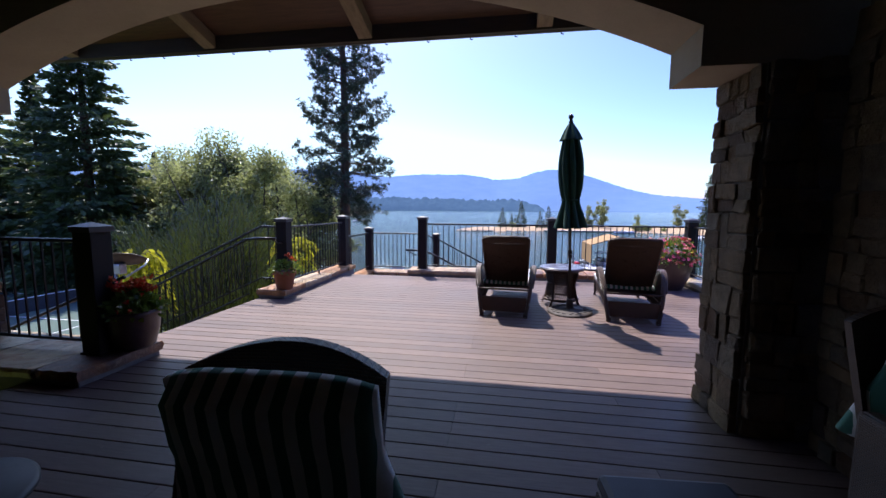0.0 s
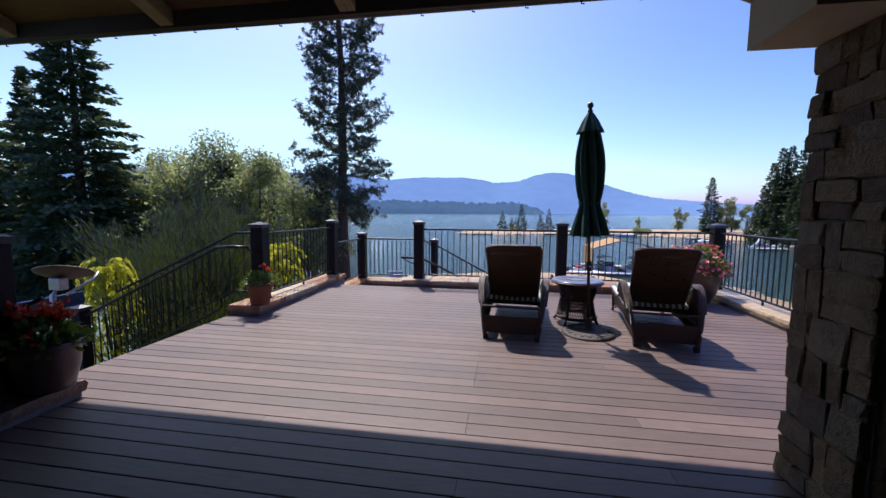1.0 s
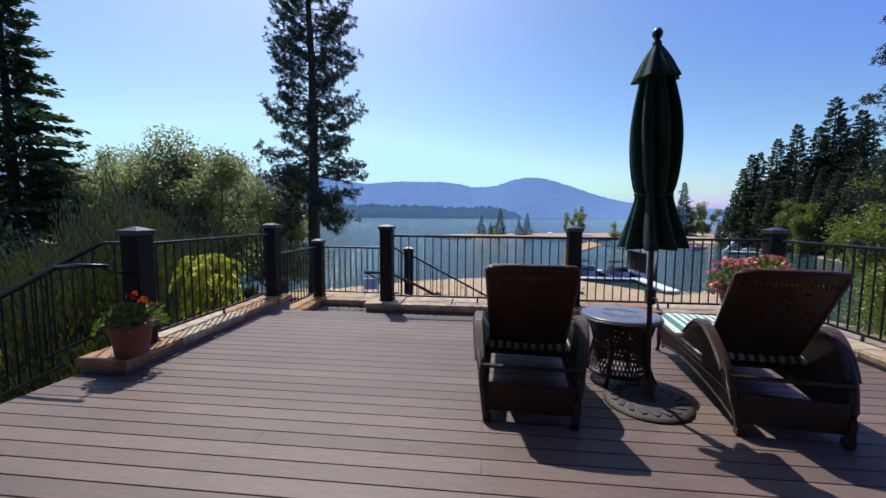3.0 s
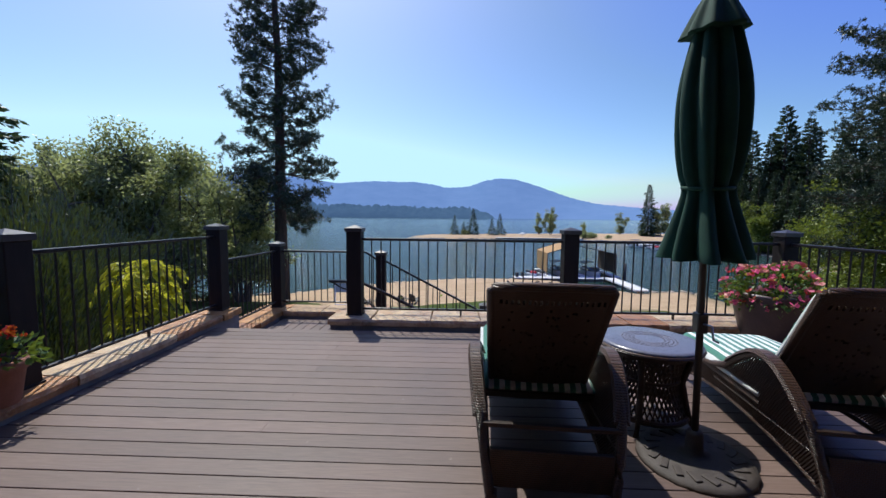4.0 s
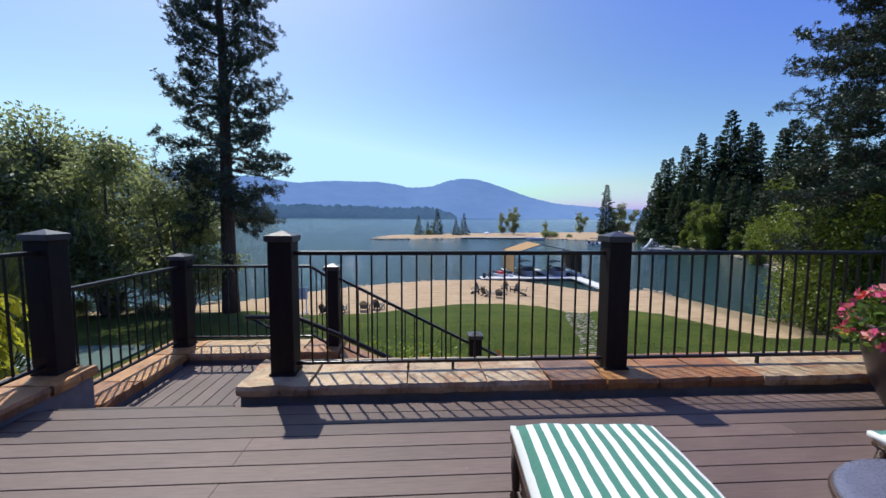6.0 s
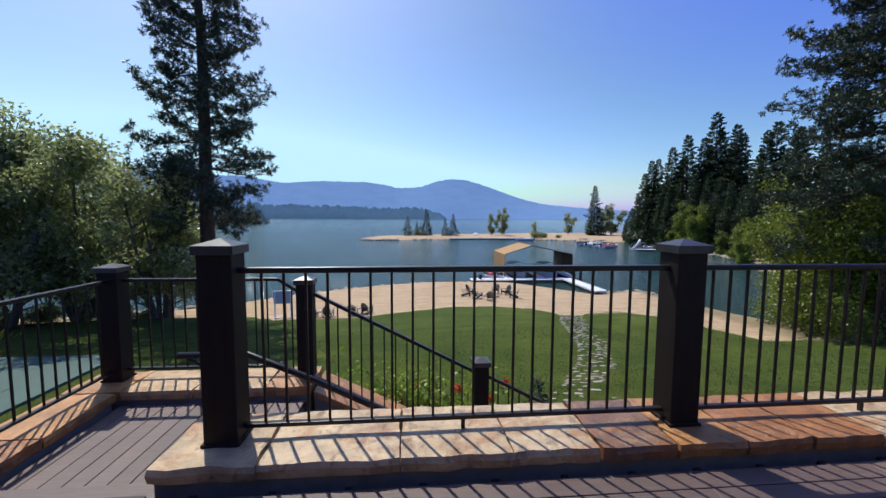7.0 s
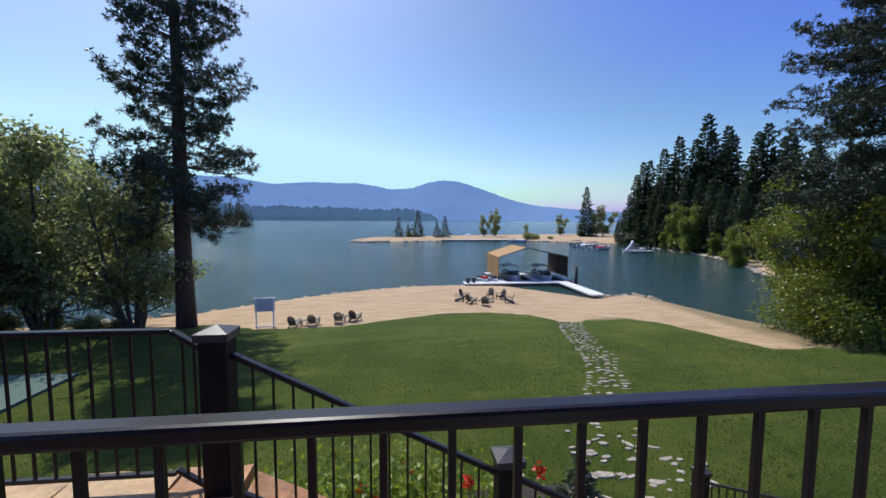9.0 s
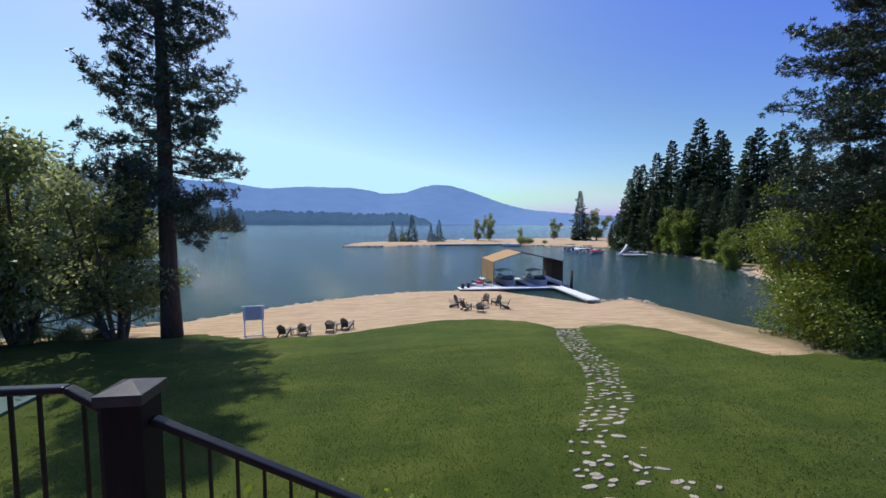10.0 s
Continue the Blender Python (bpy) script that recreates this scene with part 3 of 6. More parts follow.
def lay_boards(x0, x1, y0, y1, z, parent, along="x"):
    rows = int(round(((y1 - y0) if along == "x" else (x1 - x0)) / PITCH))
    lo, hi = (x0, x1) if along == "x" else (y0, y1)
    for i in range(rows):
        c = (y0 if along == "x" else x0) + (i + 0.5) * PITCH
        a = lo
        first = True
        while a < hi - 0.05:
            ln = rng0.choice((2.2, 3.66, 4.88, 6.0)) if first else rng0.choice((3.66, 4.88))
            first = False
            b = min(a + ln, hi)
            if hi - b < 0.5:
                b = hi
            ob = new("board", board_mesh(b - a - 0.003))
            ob.parent = parent
            m = (a + b) / 2
            ob.location = (m, c, z) if along == "x" else (c, m, z)
            ob.rotation_euler = (0, 0, (0 if along == "x" else math.pi / 2))
            a = b


joists = thing("deck_frame", "dark timber joists under the deck boards", "deck frame", kind="structure")
for k in range(19):
    part("joist", box_bm(-3.44 + k * 0.41, -3.40 + k * 0.41, -2.6, 8.3, -0.30, -0.032), DARKWOOD, joists)
part("fascia", box_bm(-3.50, -3.46, -2.6, 8.75, -0.34, -0.03, 0.004), DARKWOOD, joists)
part("underlay", box_bm(-3.45, 4.5, -2.6, 8.3, -0.36, -0.31), DARKWOOD, joists)


def flagstone_mesh(w, d, t, seed, material):
    """One slab with rough, broken edges."""
    r = random.Random(seed)
    bm = bmesh.new()
    pts = []
    n = 5
    for sx, sy, ex, ey in ((-1, -1, 1, -1), (1, -1, 1, 1), (1, 1, -1, 1), (-1, 1, -1, -1)):
        for i in range(n):
            k = i / n
            pts.append(((sx + (ex - sx) * k) * w / 2 + r.uniform(-0.008, 0.008), (sy + (ey - sy) * k) * d / 2 + r.uniform(-0.012, 0.012)))
    lo = [bm.verts.new((x * 0.985, y * 0.97, -t + r.uniform(-0.004, 0.004))) for x, y in pts]
    mid = [bm.verts.new((x * r.uniform(0.99, 1.01), y * r.uniform(0.98, 1.02), -t * 0.4)) for x, y in pts]
    hi = [bm.verts.new((x * 0.985, y * 0.965, r.uniform(-0.006, 0.003))) for x, y in pts]
    c = bm.verts.new((0, 0, r.uniform(-0.002, 0.004)))
    m = len(pts)
    for i in range(m):
        j = (i + 1) % m
        bm.faces.new((lo[i], lo[j], mid[j], mid[i]))
        bm.faces.new((mid[i], mid[j], hi[j], hi[i]))
        bm.faces.new((hi[i], hi[j], c))
    bmesh.ops.recalc_face_normals(bm, faces=bm.faces[:])
    me = bpy.data.meshes.new("flagstone")
    bm.to_mesh(me)
    bm.free()
    me.materials.append(material)
    return me


def curb(x0, x1, y0, y1, top, label, base=None, along="x", material=None):
    """A low wall of mortar and rubble capped with flagstone slabs."""
    base = -0.4 if base is None else base
    t = thing("stone_curb", label, "stone curb", kind="structure")
    part("core", box_bm(x0 + 0.03, x1 - 0.03, y0 + 0.03, y1 - 0.03, base, top - 0.07, 0.01), MORTAR, t)
    lo, hi = (x0, x1) if along == "x" else (y0, y1)
    a = lo
    while a < hi - 0.02:
        b = a + rng0.uniform(0.42, 0.85)
        if hi - b < 0.3:
            b = hi
        wide = (y1 - y0) if along == "x" else (x1 - x0)
        ob = new("flagstone", flagstone_mesh(b - a - 0.008, wide, 0.085, rng0.randrange(9999), material or FLAG))
        ob.parent = t
        ob.location = ((a + b) / 2, (y0 + y1) / 2, top) if along == "x" else ((x0 + x1) / 2, (a + b) / 2, top)
        ob.rotation_euler = (rng0.uniform(-0.008, 0.008), rng0.uniform(-0.006, 0.006), 0 if along == "x" else math.pi / 2)
        a = b
    return t


TOP = 0.134
curb(-1.60, 4.62, 8.27, 8.86, TOP, "orange and cream flagstone coping along the deck edge")
curb(-3.52, -3.00, 5.72, 8.80, TOP, "tan flagstone coping along the deck edge", along="y", material=ORANGEFLAG)
curb(4.02, 4.60, 3.2, 8.262, TOP, "cream flagstone coping along the deck side", along="y", material=CREAMFLAG)
curb(-4.75, -2.87, 2.50, 3.32, TOP, "shaded stone plinth beside the covered patio")
# the landing two steps down, with its own coping
LAND = -0.38
curb(-3.55, -3.02, 8.81, 10.10, LAND + TOP, "orange flagstone coping beside the landing", -0.8, "y", ORANGEFLAG)
curb(-3.55, -1.20, 10.11, 10.66, LAND + TOP, "orange flagstone coping beyond the landing", -0.8, material=ORANGEFLAG)
step = thing("deck_steps", "brown composite steps down to the landing", "steps", kind="structure")
for k in (1,):
    part("tread", box_bm(-3.0, -1.62, 8.32, 8.66, -0.19 * k - 0.03, -0.19 * k, 0.004), DECK, step)
part("riser", box_bm(-3.0, -1.62, 8.285, 8.32, -0.4, -0.032), DARKWOOD, step)
part("riser", box_bm(-3.0, -1.62, 8.63, 8.655, -0.4, -0.222), DARKWOOD, step)
landing = thing("landing_floor", "brown composite boards of the stair landing", "landing", kind="structure")

# ---- stair down to the lawn ----
stair = thing("garden_stair", "brown board steps with flagstone sides down to the lawn", "stairs", kind="structure")
RISE, TREAD = 0.176, 0.35
for i in range(9):
    x = -1.25 + i * TREAD
    z = LAND - (i + 1) * RISE
    part("tread", box_bm(x, x + TREAD + 0.03, 8.90, 10.12, z - 0.035, z, 0.004), DECK, stair)
    part("riser", box_bm(x - 0.02, x, 8.90, 10.12, z - 0.04, z + RISE - 0.037), DARKWOOD, stair)
zl = LAND - 9 * RISE
part("lower_landing", box_bm(1.92, 4.6, 8.90, 10.7, zl - 0.06, zl - 0.002, 0.004), FLAG, stair)
for i in range(7):
    y = 10.7 + i * 0.35
    z = zl - (i + 1) * RISE
    part("tread", box_bm(2.6, 4.08, y, y + 0.38, z - 0.05, z, 0.006), FLAG, stair)
    part("riser", box_bm(2.6, 4.08, y - 0.02, y, z - 0.06, z + RISE - 0.055), MORTAR, stair)
n_side = 6
for i in range(n_side):
    xa, xb = -1.18 + i * 0.56, -1.18 + (i + 1) * 0.56 - 0.01
    za, zb = LAND + TOP - (xa + 1.25) * 0.5 - 0.02, LAND + TOP - (xb + 1.25) * 0.5 - 0.02
    prism("flagstone", [(xa, za), (xb, zb), (xb, zb - 0.07), (xa, za - 0.07)], 10.13, 10.66, ORANGEFLAG, stair, "y", bevel=0.008)
prism("side_wall", [(-1.18, LAND + 0.03), (2.15, LAND + 0.03 - 1.665), (2.15, -4.2), (-1.18, -4.2)], 10.16, 10.63, MORTAR, stair, "y")
for xs in (2.14, 4.1):
    prism("side_wall", [(10.66, zl - 0.06), (13.2, zl - 1.32), (13.2, -4.4), (10.66, -4.4)], xs, xs + 0.42, MORTAR, stair, "x")
    for i in range(4):
        ya, yb = 10.66 + i * 0.64, 10.66 + (i + 1) * 0.64 - 0.01
        prism("flagstone", [(ya, zl + 0.01 - (ya - 10.66) * 0.5), (yb, zl + 0.01 - (yb - 10.66) * 0.5), (yb, zl - 0.06 - (yb - 10.66) * 0.5), (ya, zl - 0.06 - (ya - 10.66) * 0.5)], xs - 0.03, xs + 0.45, ORANGEFLAG, stair, "x", bevel=0.008)
retain = thing("retaining_wall", "rubble stone wall that carries the deck front", "retaining wall", kind="structure")
part("core", box_bm(-3.46, 4.55, 8.34, 8.80, -4.4, -0.42), MORTAR, retain)
part("core", box_bm(-3.46, -1.25, 8.82, 10.55, -4.4, -0.82), MORTAR, retain)

# ---- posts and railings ----
def post(x, y, base, top, label="dark bronze square railing post with a pyramid cap", w=0.19):
    t = thing("railing_post", label, "railing post", pose(x, y, base), "railing posts")
    h = top - base
    part("shaft", box_bm(-w / 2, w / 2, -w / 2, w / 2, -0.012, h - 0.085, 0.008), BRONZE, t)
    part("foot_plate", box_bm(-w / 2 - 0.012, w / 2 + 0.012, -w / 2 - 0.012, w / 2 + 0.012, -0.006, 0.02, 0.004), BRONZE, t)
    c = w / 2 + 0.018
    bm = box_bm(-c, c, -c, c, h - 0.09, h - 0.04, 0.003)
    vs = [bm.verts.new(p) for p in ((-c, -c, h - 0.0395), (c, -c, h - 0.0395), (c, c, h - 0.0395), (-c, c, h - 0.0395), (0, 0, h))]
    for a, b in ((0, 1), (1, 2), (2, 3), (3, 0)):
        bm.faces.new((vs[a], vs[b], vs[4]))
    part("cap", bm, CAPM, t, "grey pyramid metal cap")
    return t


def bar(name, a, b, w, h, material, parent):
    """A flat bar with rounded edges from a to b."""
    a, b = Vector(a), Vector(b)
    d = b - a
    ln = d.length
    bm = box_bm(0, ln, -w / 2, w / 2, -h / 2, h / 2, min(w, h) * 0.25)
    yaw = math.atan2(d.y, d.x)
    pitch = -math.atan2(d.z, math.hypot(d.x, d.y))
    ob = part(name, bm, material, parent)
    ob.matrix_basis = Matrix.Translation(a) @ Euler((0, pitch, yaw)).to_matrix().to_4x4()
    return ob


bal_meshes = {}


def baluster(parent, x, y, z0, z1):
    key = round(z1 - z0, 2)
    if key not in bal_meshes:
        bm = box_bm(-0.0075, 0.0075, -0.0075, 0.0075, 0, key, 0.002)
        me = bpy.data.meshes.new("baluster")
        bm.to_mesh(me)
        bm.free()
        me.materials.append(RAILM)
        bal_meshes[key] = me
    ob = new("baluster", bal_meshes[key])
    ob.parent = parent
    ob.location = (x, y, z0)


def railing(a, b, top_a, top_b, drop, label="dark bronze metal railing with thin square balusters", count=0, legs=(), group="deck railings"):
    """A railing from a to b; top heights at both ends, and the height of the panel."""
    t = thing("railing", label, "railing", None, group)
    ax, ay = a
    bx, by = b
    bar("top_rail", (ax, ay, top_a - 0.018), (bx, by, top_b - 0.018), 0.05, 0.036, RAILM, t)
    bar("bottom_rail", (ax, ay, top_a - drop), (bx, by, top_b - drop), 0.04, 0.028, RAILM, t)
    ln = math.hypot(bx - ax, by - ay)
    n = count or int(ln / 0.128)
    for i in range(1, n + 1):
        k = i / (n + 1)
        z = top_a + (top_b - top_a) * k
        baluster(t, ax + (bx - ax) * k, ay + (by - ay) * k, z - drop + 0.01, z - 0.03)
    for k in legs:
        x, y, z = ax + (bx - ax) * k, ay + (by - ay) * k, top_a + (top_b - top_a) * k
        part("support_leg", box_bm(x - 0.012, x + 0.012, y - 0.012, y + 0.012, z - drop - 0.085, z - drop - 0.01, 0.002), RAILM, t)
    return t


PY, CAPZ, RAILZ = 8.56, 1.335, 1.165
POSTS = {"A": (-3.25, 6.17), "B": (-3.25, 8.67), "D": (-1.30, PY), "E": (1.54, PY), "F": (4.29, PY)}
for x, y in POSTS.values():
    post(x, y, TOP, CAPZ)
post(-3.25, 10.46, LAND + TOP, 0.976)
post(-1.31, 10.41, LAND + 0.10, 0.843, w=0.165)
post(0.585, 10.40, -1.22, -0.09, w=0.165)
post(2.35, 10.42, -2.05, -0.98, w=0.165)
post(2.39, 12.80, -3.22, -2.02, w=0.165)
post(4.27, 12.88, -3.25, -2.14, w=0.165)
post(4.3, 10.5, -2.05, -0.95, w=0.165)
post(-3.17, 2.95, TOP, 1.345)
post(4.29, 5.8, TOP, CAPZ)
HW = 0.095
railing((-1.30 + HW, PY), (1.54 - HW, PY), RAILZ, RAILZ, 0.955, legs=(0.5,))
railing((1.54 + HW, PY), (4.29 - HW, PY), RAILZ, RAILZ, 0.955, legs=(0.5,))
railing((-3.25, 6.17 + HW), (-3.25, 8.67 - HW), RAILZ, RAILZ, 0.955, legs=(0.5,))
railing((4.29, 3.3), (4.29, 5.8 - HW), RAILZ, RAILZ, 0.955, legs=(0.5,))
railing((4.29, 5.8 + HW), (4.29, PY - HW), RAILZ, RAILZ, 0.955, legs=(0.5,))
railing((-3.25, 8.67 + HW), (-3.25, 10.46 - HW), 0.82, 0.815, 0.955)
railing((-3.25 + HW, 10.46), (-1.60, 10.44), 0.815, 0.815, 0.955)
railing((-1.60, 10.44), (-1.31 - 0.08, 10.42), 0.815, 0.69, 0.93, count=2)
railing((-1.31 + 0.083, 10.41), (0.585 - 0.083, 10.40), 0.66, -0.235, 0.93)
railing((0.585 + 0.083, 10.40), (2.35 - 0.083, 10.42), -0.30, -1.13, 0.93)
railing((2.36, 10.42 + 0.083), (2.39, 12.80 - 0.083), -1.16, -2.20, 0.9)
railing((4.3, 10.5 + 0.083), (4.27, 12.88 - 0.083), -1.15, -2.30, 0.9)
railing((-4.70, 2.95), (-3.17 - HW, 2.95), 1.19, 1.19, 0.955)
# stair rails on the side stair
post(-6.10, 5.76, -1.15, 0.02, w=0.165)
railing((-3.66, 5.76), (-6.02, 5.76), 0.985, -0.14, 0.93)
railing((-3.35, 6.27), (-3.74, 6.27), 1.172, 1.172, 0.95, count=2)
railing((-3.74, 6.27), (-6.02, 6.27), 1.172, 0.13, 0.93)
sidehand = thing("handrail", "dark bronze handrail of the side stair", "handrail")
tube("rail", [(-3.15, 5.76, 0.985), (-3.45, 5.76, 0.985), (-3.68, 5.76, 0.965)], 0.022, RAILM, sidehand)
tube("bracket", [(-3.20, 5.76, 0.97), (-3.22, 5.92, 0.90), (-3.24, 6.08, 0.88)], 0.012, RAILM, sidehand)
nearhand = thing("handrail", "dark bronze handrail of the side stair with a curled end", "handrail")
tube("rail", [(-3.4, 3.42, 0.75), (-4.2, 3.42, 0.42), (-5.6, 3.42, -0.16), (-5.75, 3.42, -0.24), (-5.72, 3.42, -0.32), (-5.62, 3.42, -0.33)], 0.02, RAILM, nearhand)
tube("support", [(-4.9, 3.42, 0.13), (-4.9, 3.42, -1.25)], 0.016, RAILM, nearhand)
tube("support", [(-3.55, 3.42, 0.69), (-3.55, 3.42, -0.45)], 0.016, RAILM, nearhand)
sidestair = thing("side_stair", "dark board steps beside the deck", "stairs", kind="structure")
for i in range(7):
    part("tread", box_bm(-3.47 - (i + 1) * 0.38, -3.46 - i * 0.38, 3.42, 5.72, -0.17 * (i + 1) - 0.04, -0.17 * (i + 1), 0.004), DECK, sidestair)
    part("riser", box_bm(-3.475 - i * 0.38, -3.455 - i * 0.38, 3.42, 5.72, -0.17 * (i + 1) - 0.04, -0.17 * i - 0.045), DARKWOOD, sidestair)
prism("stringer", [(-3.48, -0.10), (-6.15, -1.28), (-6.15, -1.6), (-3.48, -1.6)], 5.73, 5.80, DARKWOOD, sidestair, "y")
# handrail that leads down the garden stair
gh = thing("handrail", "dark bronze handrail leading down the garden stair", "handrail")
tube("rail", [(-1.80, 8.98, 0.50), (-1.35, 8.98, 0.50), (-0.9, 8.98, 0.30), (0.4, 8.98, -0.35), (2.0, 8.98, -1.15)], 0.024, RAILM, gh)
tube("bracket", [(-1.35, 8.98, 0.50), (-1.36, 8.98, 0.30), (-1.30, 8.70, 0.28)], 0.013, RAILM, gh)
tube("bracket", [(-1.76, 8.98, 0.49), (-1.60, 8.98, 0.40), (-1.36, 8.98, 0.34)], 0.013, RAILM, gh)

# ---- covered patio: arch, pillars, roof ----
AX, HALF, SPRING, RISEA = -1.31, 3.03, 2.63, 0.66
RAD = (HALF ** 2 + RISEA ** 2) / (2 * RISEA)
outline = [(-5.2, 2.385), (AX - HALF, 2.385), (AX - HALF, SPRING)]
for i in range(1, 32):
    x = AX - HALF + 2 * HALF * i / 32
    outline.append((x, SPRING + RISEA - (RAD - math.sqrt(RAD ** 2 - (x - AX) ** 2))))
outline += [(AX + HALF, SPRING), (AX + HALF, 2.385), (4.7, 2.385), (4.7, 4.12), (-5.2, 4.12)]
arch = prism("wall_arch", outline, 2.745, 3.225, STUCCO, None, "y")
tagged(arch, "beige stucco wall with a wide shallow arch", "arch", kind="structure")


def stone_block(w, h, d, seed):
    r = random.Random(seed)
    bm = bmesh.new()
    bmesh.ops.create_cube(bm, size=1)
    bmesh.ops.bevel(bm, geom=bm.edges[:], offset=0.07, segments=1, profile=0.6, affect="EDGES")
    for v in bm.verts:
        v.co = Vector((v.co.x * w, v.co.y * d, v.co.z * h)) + Vector((r.uniform(-0.012, 0.012), r.uniform(-0.010, 0.010), r.uniform(-0.010, 0.010)))
    me = bpy.data.meshes.new("stone")
    bmesh.ops.recalc_face_normals(bm, faces=bm.faces[:])
    bm.to_mesh(me)
    bm.free()
    me.materials.append(WSTONE)
    return me


STONES = {}


def stone_face(parent, origin, right, width, height, seed, z0=0.0):
    """Rubble stones laid on one face of a pillar, in uneven courses."""
    r = random.Random(seed)
    right = Vector(right)
    out = right.cross(Vector((0, 0, 1)))
    z = z0
    while z < height - 0.03:
        h = r.choice((0.09, 0.12, 0.16, 0.20, 0.25))
        if height - z - h < 0.08:
            h = height - z
        a = -0.02
        while a < width - 0.01:
            w = r.choice((0.10, 0.14, 0.18, 0.24))
            if width - a - w < 0.1:
                w = width - a + 0.02
            split = h > 0.18 and r.random() < 0.45
            for zz, hh in (((z, h * 0.45), (z + h * 0.45, h * 0.55)) if split else ((z, h),)):
                key = (round(w, 2), round(hh, 2), r.randrange(2))
                if key not in STONES:
                    STONES[key] = stone_block(w - 0.004, hh - 0.004, 0.09, hash((key[0] * 100, key[1] * 100, key[2])) & 0xFFFF)
                ob = new("stone", STONES[key])
                ob.parent = parent
                p = Vector(origin) + right * (a + w / 2) + out * (r.uniform(-0.012, 0.012) + 0.018 * (1 - zz / height)) + Vector((0, 0, zz + hh / 2))
                ob.matrix_basis = Matrix.Translation(p) @ pose(0, 0, 0, 0, r.uniform(-1.5, 1.5), math.degrees(math.atan2(right.y, right.x)))
            a += w
        z += h


pillar = thing("wall_pillar", "rough tan and grey rubble stone pillar", "stone pillar", kind="structure")
part("core", box_bm(2.085, 2.62, 2.715, 3.225, 0, 2.38), MORTAR, pillar)
stone_face(pillar, (2.10, 3.20, 0), (0, -1, 0), 0.46, 2.385, 3)
stone_face(pillar, (2.60, 3.20, 0), (-1, 0, 0), 0.45, 2.385, 5)
stone_face(pillar, (2.12, 2.74, 0), (1, 0, 0), 0.45, 2.385, 8)
pillar2 = thing("wall_pillar", "rough rubble stone pillar at the far end of the arch", "stone pillar", kind="structure")
part("core", box_bm(-5.2, -4.73, 2.74, 3.20, -0.3, 2.38), MORTAR, pillar2)
stone_face(pillar2, (-4.73, 2.74, 0), (0, 1, 0), 0.46, 2.385, 13)
stone_face(pillar2, (-5.2, 2.74, 0), (1, 0, 0), 0.47, 2.385, 14)
wall_r = thing("wall_east", "rubble stone house wall in deep shade", "stone wall", kind="structure")
part("core", box_bm(2.50, 3.1, -2.6, 2.60, 0, 4.3), MORTAR, wall_r)
stone_face(wall_r, (2.50, 2.60, 0), (0, -1, 0), 1.4, 2.6, 15)
# walls outside the view, added to close in the patio and keep it dim
for nm, b in (("wall_south", (-5.4, 3.1, -2.8, -2.6, -0.3, 5.6)), ("wall_west", (-5.4, -5.2, -2.6, 2.74, -0.3, 5.3)), ("wall_infill", (2.61, 4.7, 2.80, 3.18, 0.0, 2.383))):
    tagged(part(nm, box_bm(*b), DARKWOOD), "unseen dark timber wall closing in the patio", "wall", kind="structure")
EAVE_Y, EAVE_Z, SLOPE = 5.05, 3.62, 0.30
roof = prism("ceiling_soffit", [(EAVE_Y, EAVE_Z + 0.16), (-2.8, EAVE_Z + 0.16 + SLOPE * (EAVE_Y + 2.8)), (-2.8, EAVE_Z + 0.36 + SLOPE * (EAVE_Y + 2.8)), (EAVE_Y, EAVE_Z + 0.30)], -6.2, 5.2, SOFFIT, None, "x")
tagged(roof, "reddish brown stained board soffit under the roof", "ceiling", kind="structure")
tagged(part("ceiling", box_bm(-5.2, 3.1, -2.6, 2.74, 4.125, 4.2), SOFFIT), "dark stained board patio ceiling", "ceiling", kind="structure")
for x in (-5.72, -3.50, -1.28, 0.94, 3.16):
    y0, y1 = 3.0, EAVE_Y - 0.10
    zf = lambda y: EAVE_Z + 0.156 + SLOPE * (EAVE_Y - y)
    rft = prism("roof_rafter", [(y0, zf(y0)), (y1, zf(y1)), (y1, zf(y1) - 0.17), (y0, zf(y0) - 0.20)], x - 0.09, x + 0.09, TIMBER, None, "x", bevel=0.006)
    tagged(rft, "weathered light timber rafter under the eave", "rafter", "roof rafters", "structure")
gut = thing("roof_gutter", "dark metal eave gutter with small hooks", "gutter", kind="structure")
part("fascia_board", box_bm(-6.2, 5.2, EAVE_Y - 0.09, EAVE_Y - 0.04, EAVE_Z, EAVE_Z + 0.2, 0.004), DARKWOOD, gut)
prof = [(EAVE_Y - 0.035 + 0.06 - 0.06 * math.cos(a), EAVE_Z + 0.06 - 0.055 * math.sin(a)) for a in [math.pi * i / 8 for i in range(9)]]
prism("trough", prof + [(p[0], p[1] + 0.012) for p in prof[::-1]], -6.2, 5.2, GUTTER, gut, "x")
for k in range(21):
    x = -6.0 + k * 0.55
    tube("hook", [(x, EAVE_Y + 0.02, EAVE_Z + 0.01), (x, EAVE_Y + 0.02, EAVE_Z - 0.018), (x + 0.03, EAVE_Y + 0.02, EAVE_Z - 0.022)], 0.007, GUTTER, gut, 6)


# ---- deck furniture ----
def spline(pts, n):
    """Smooth run through pairs, by Catmull-Rom."""
    out = []
    p = [pts[0]] + list(pts) + [pts[-1]]
    for i in range(1, len(p) - 2):
        for k in range(n):
            t = k / n
            out.append(tuple(0.5 * ((2 * b) + (c - a) * t + (2 * a - 5 * b + 4 * c - d) * t * t + (3 * b - a - 3 * c + d) * t ** 3) for a, b, c, d in zip(p[i - 1], p[i], p[i + 1], p[i + 2])))
    out.append(tuple(pts[-1]))
    return out


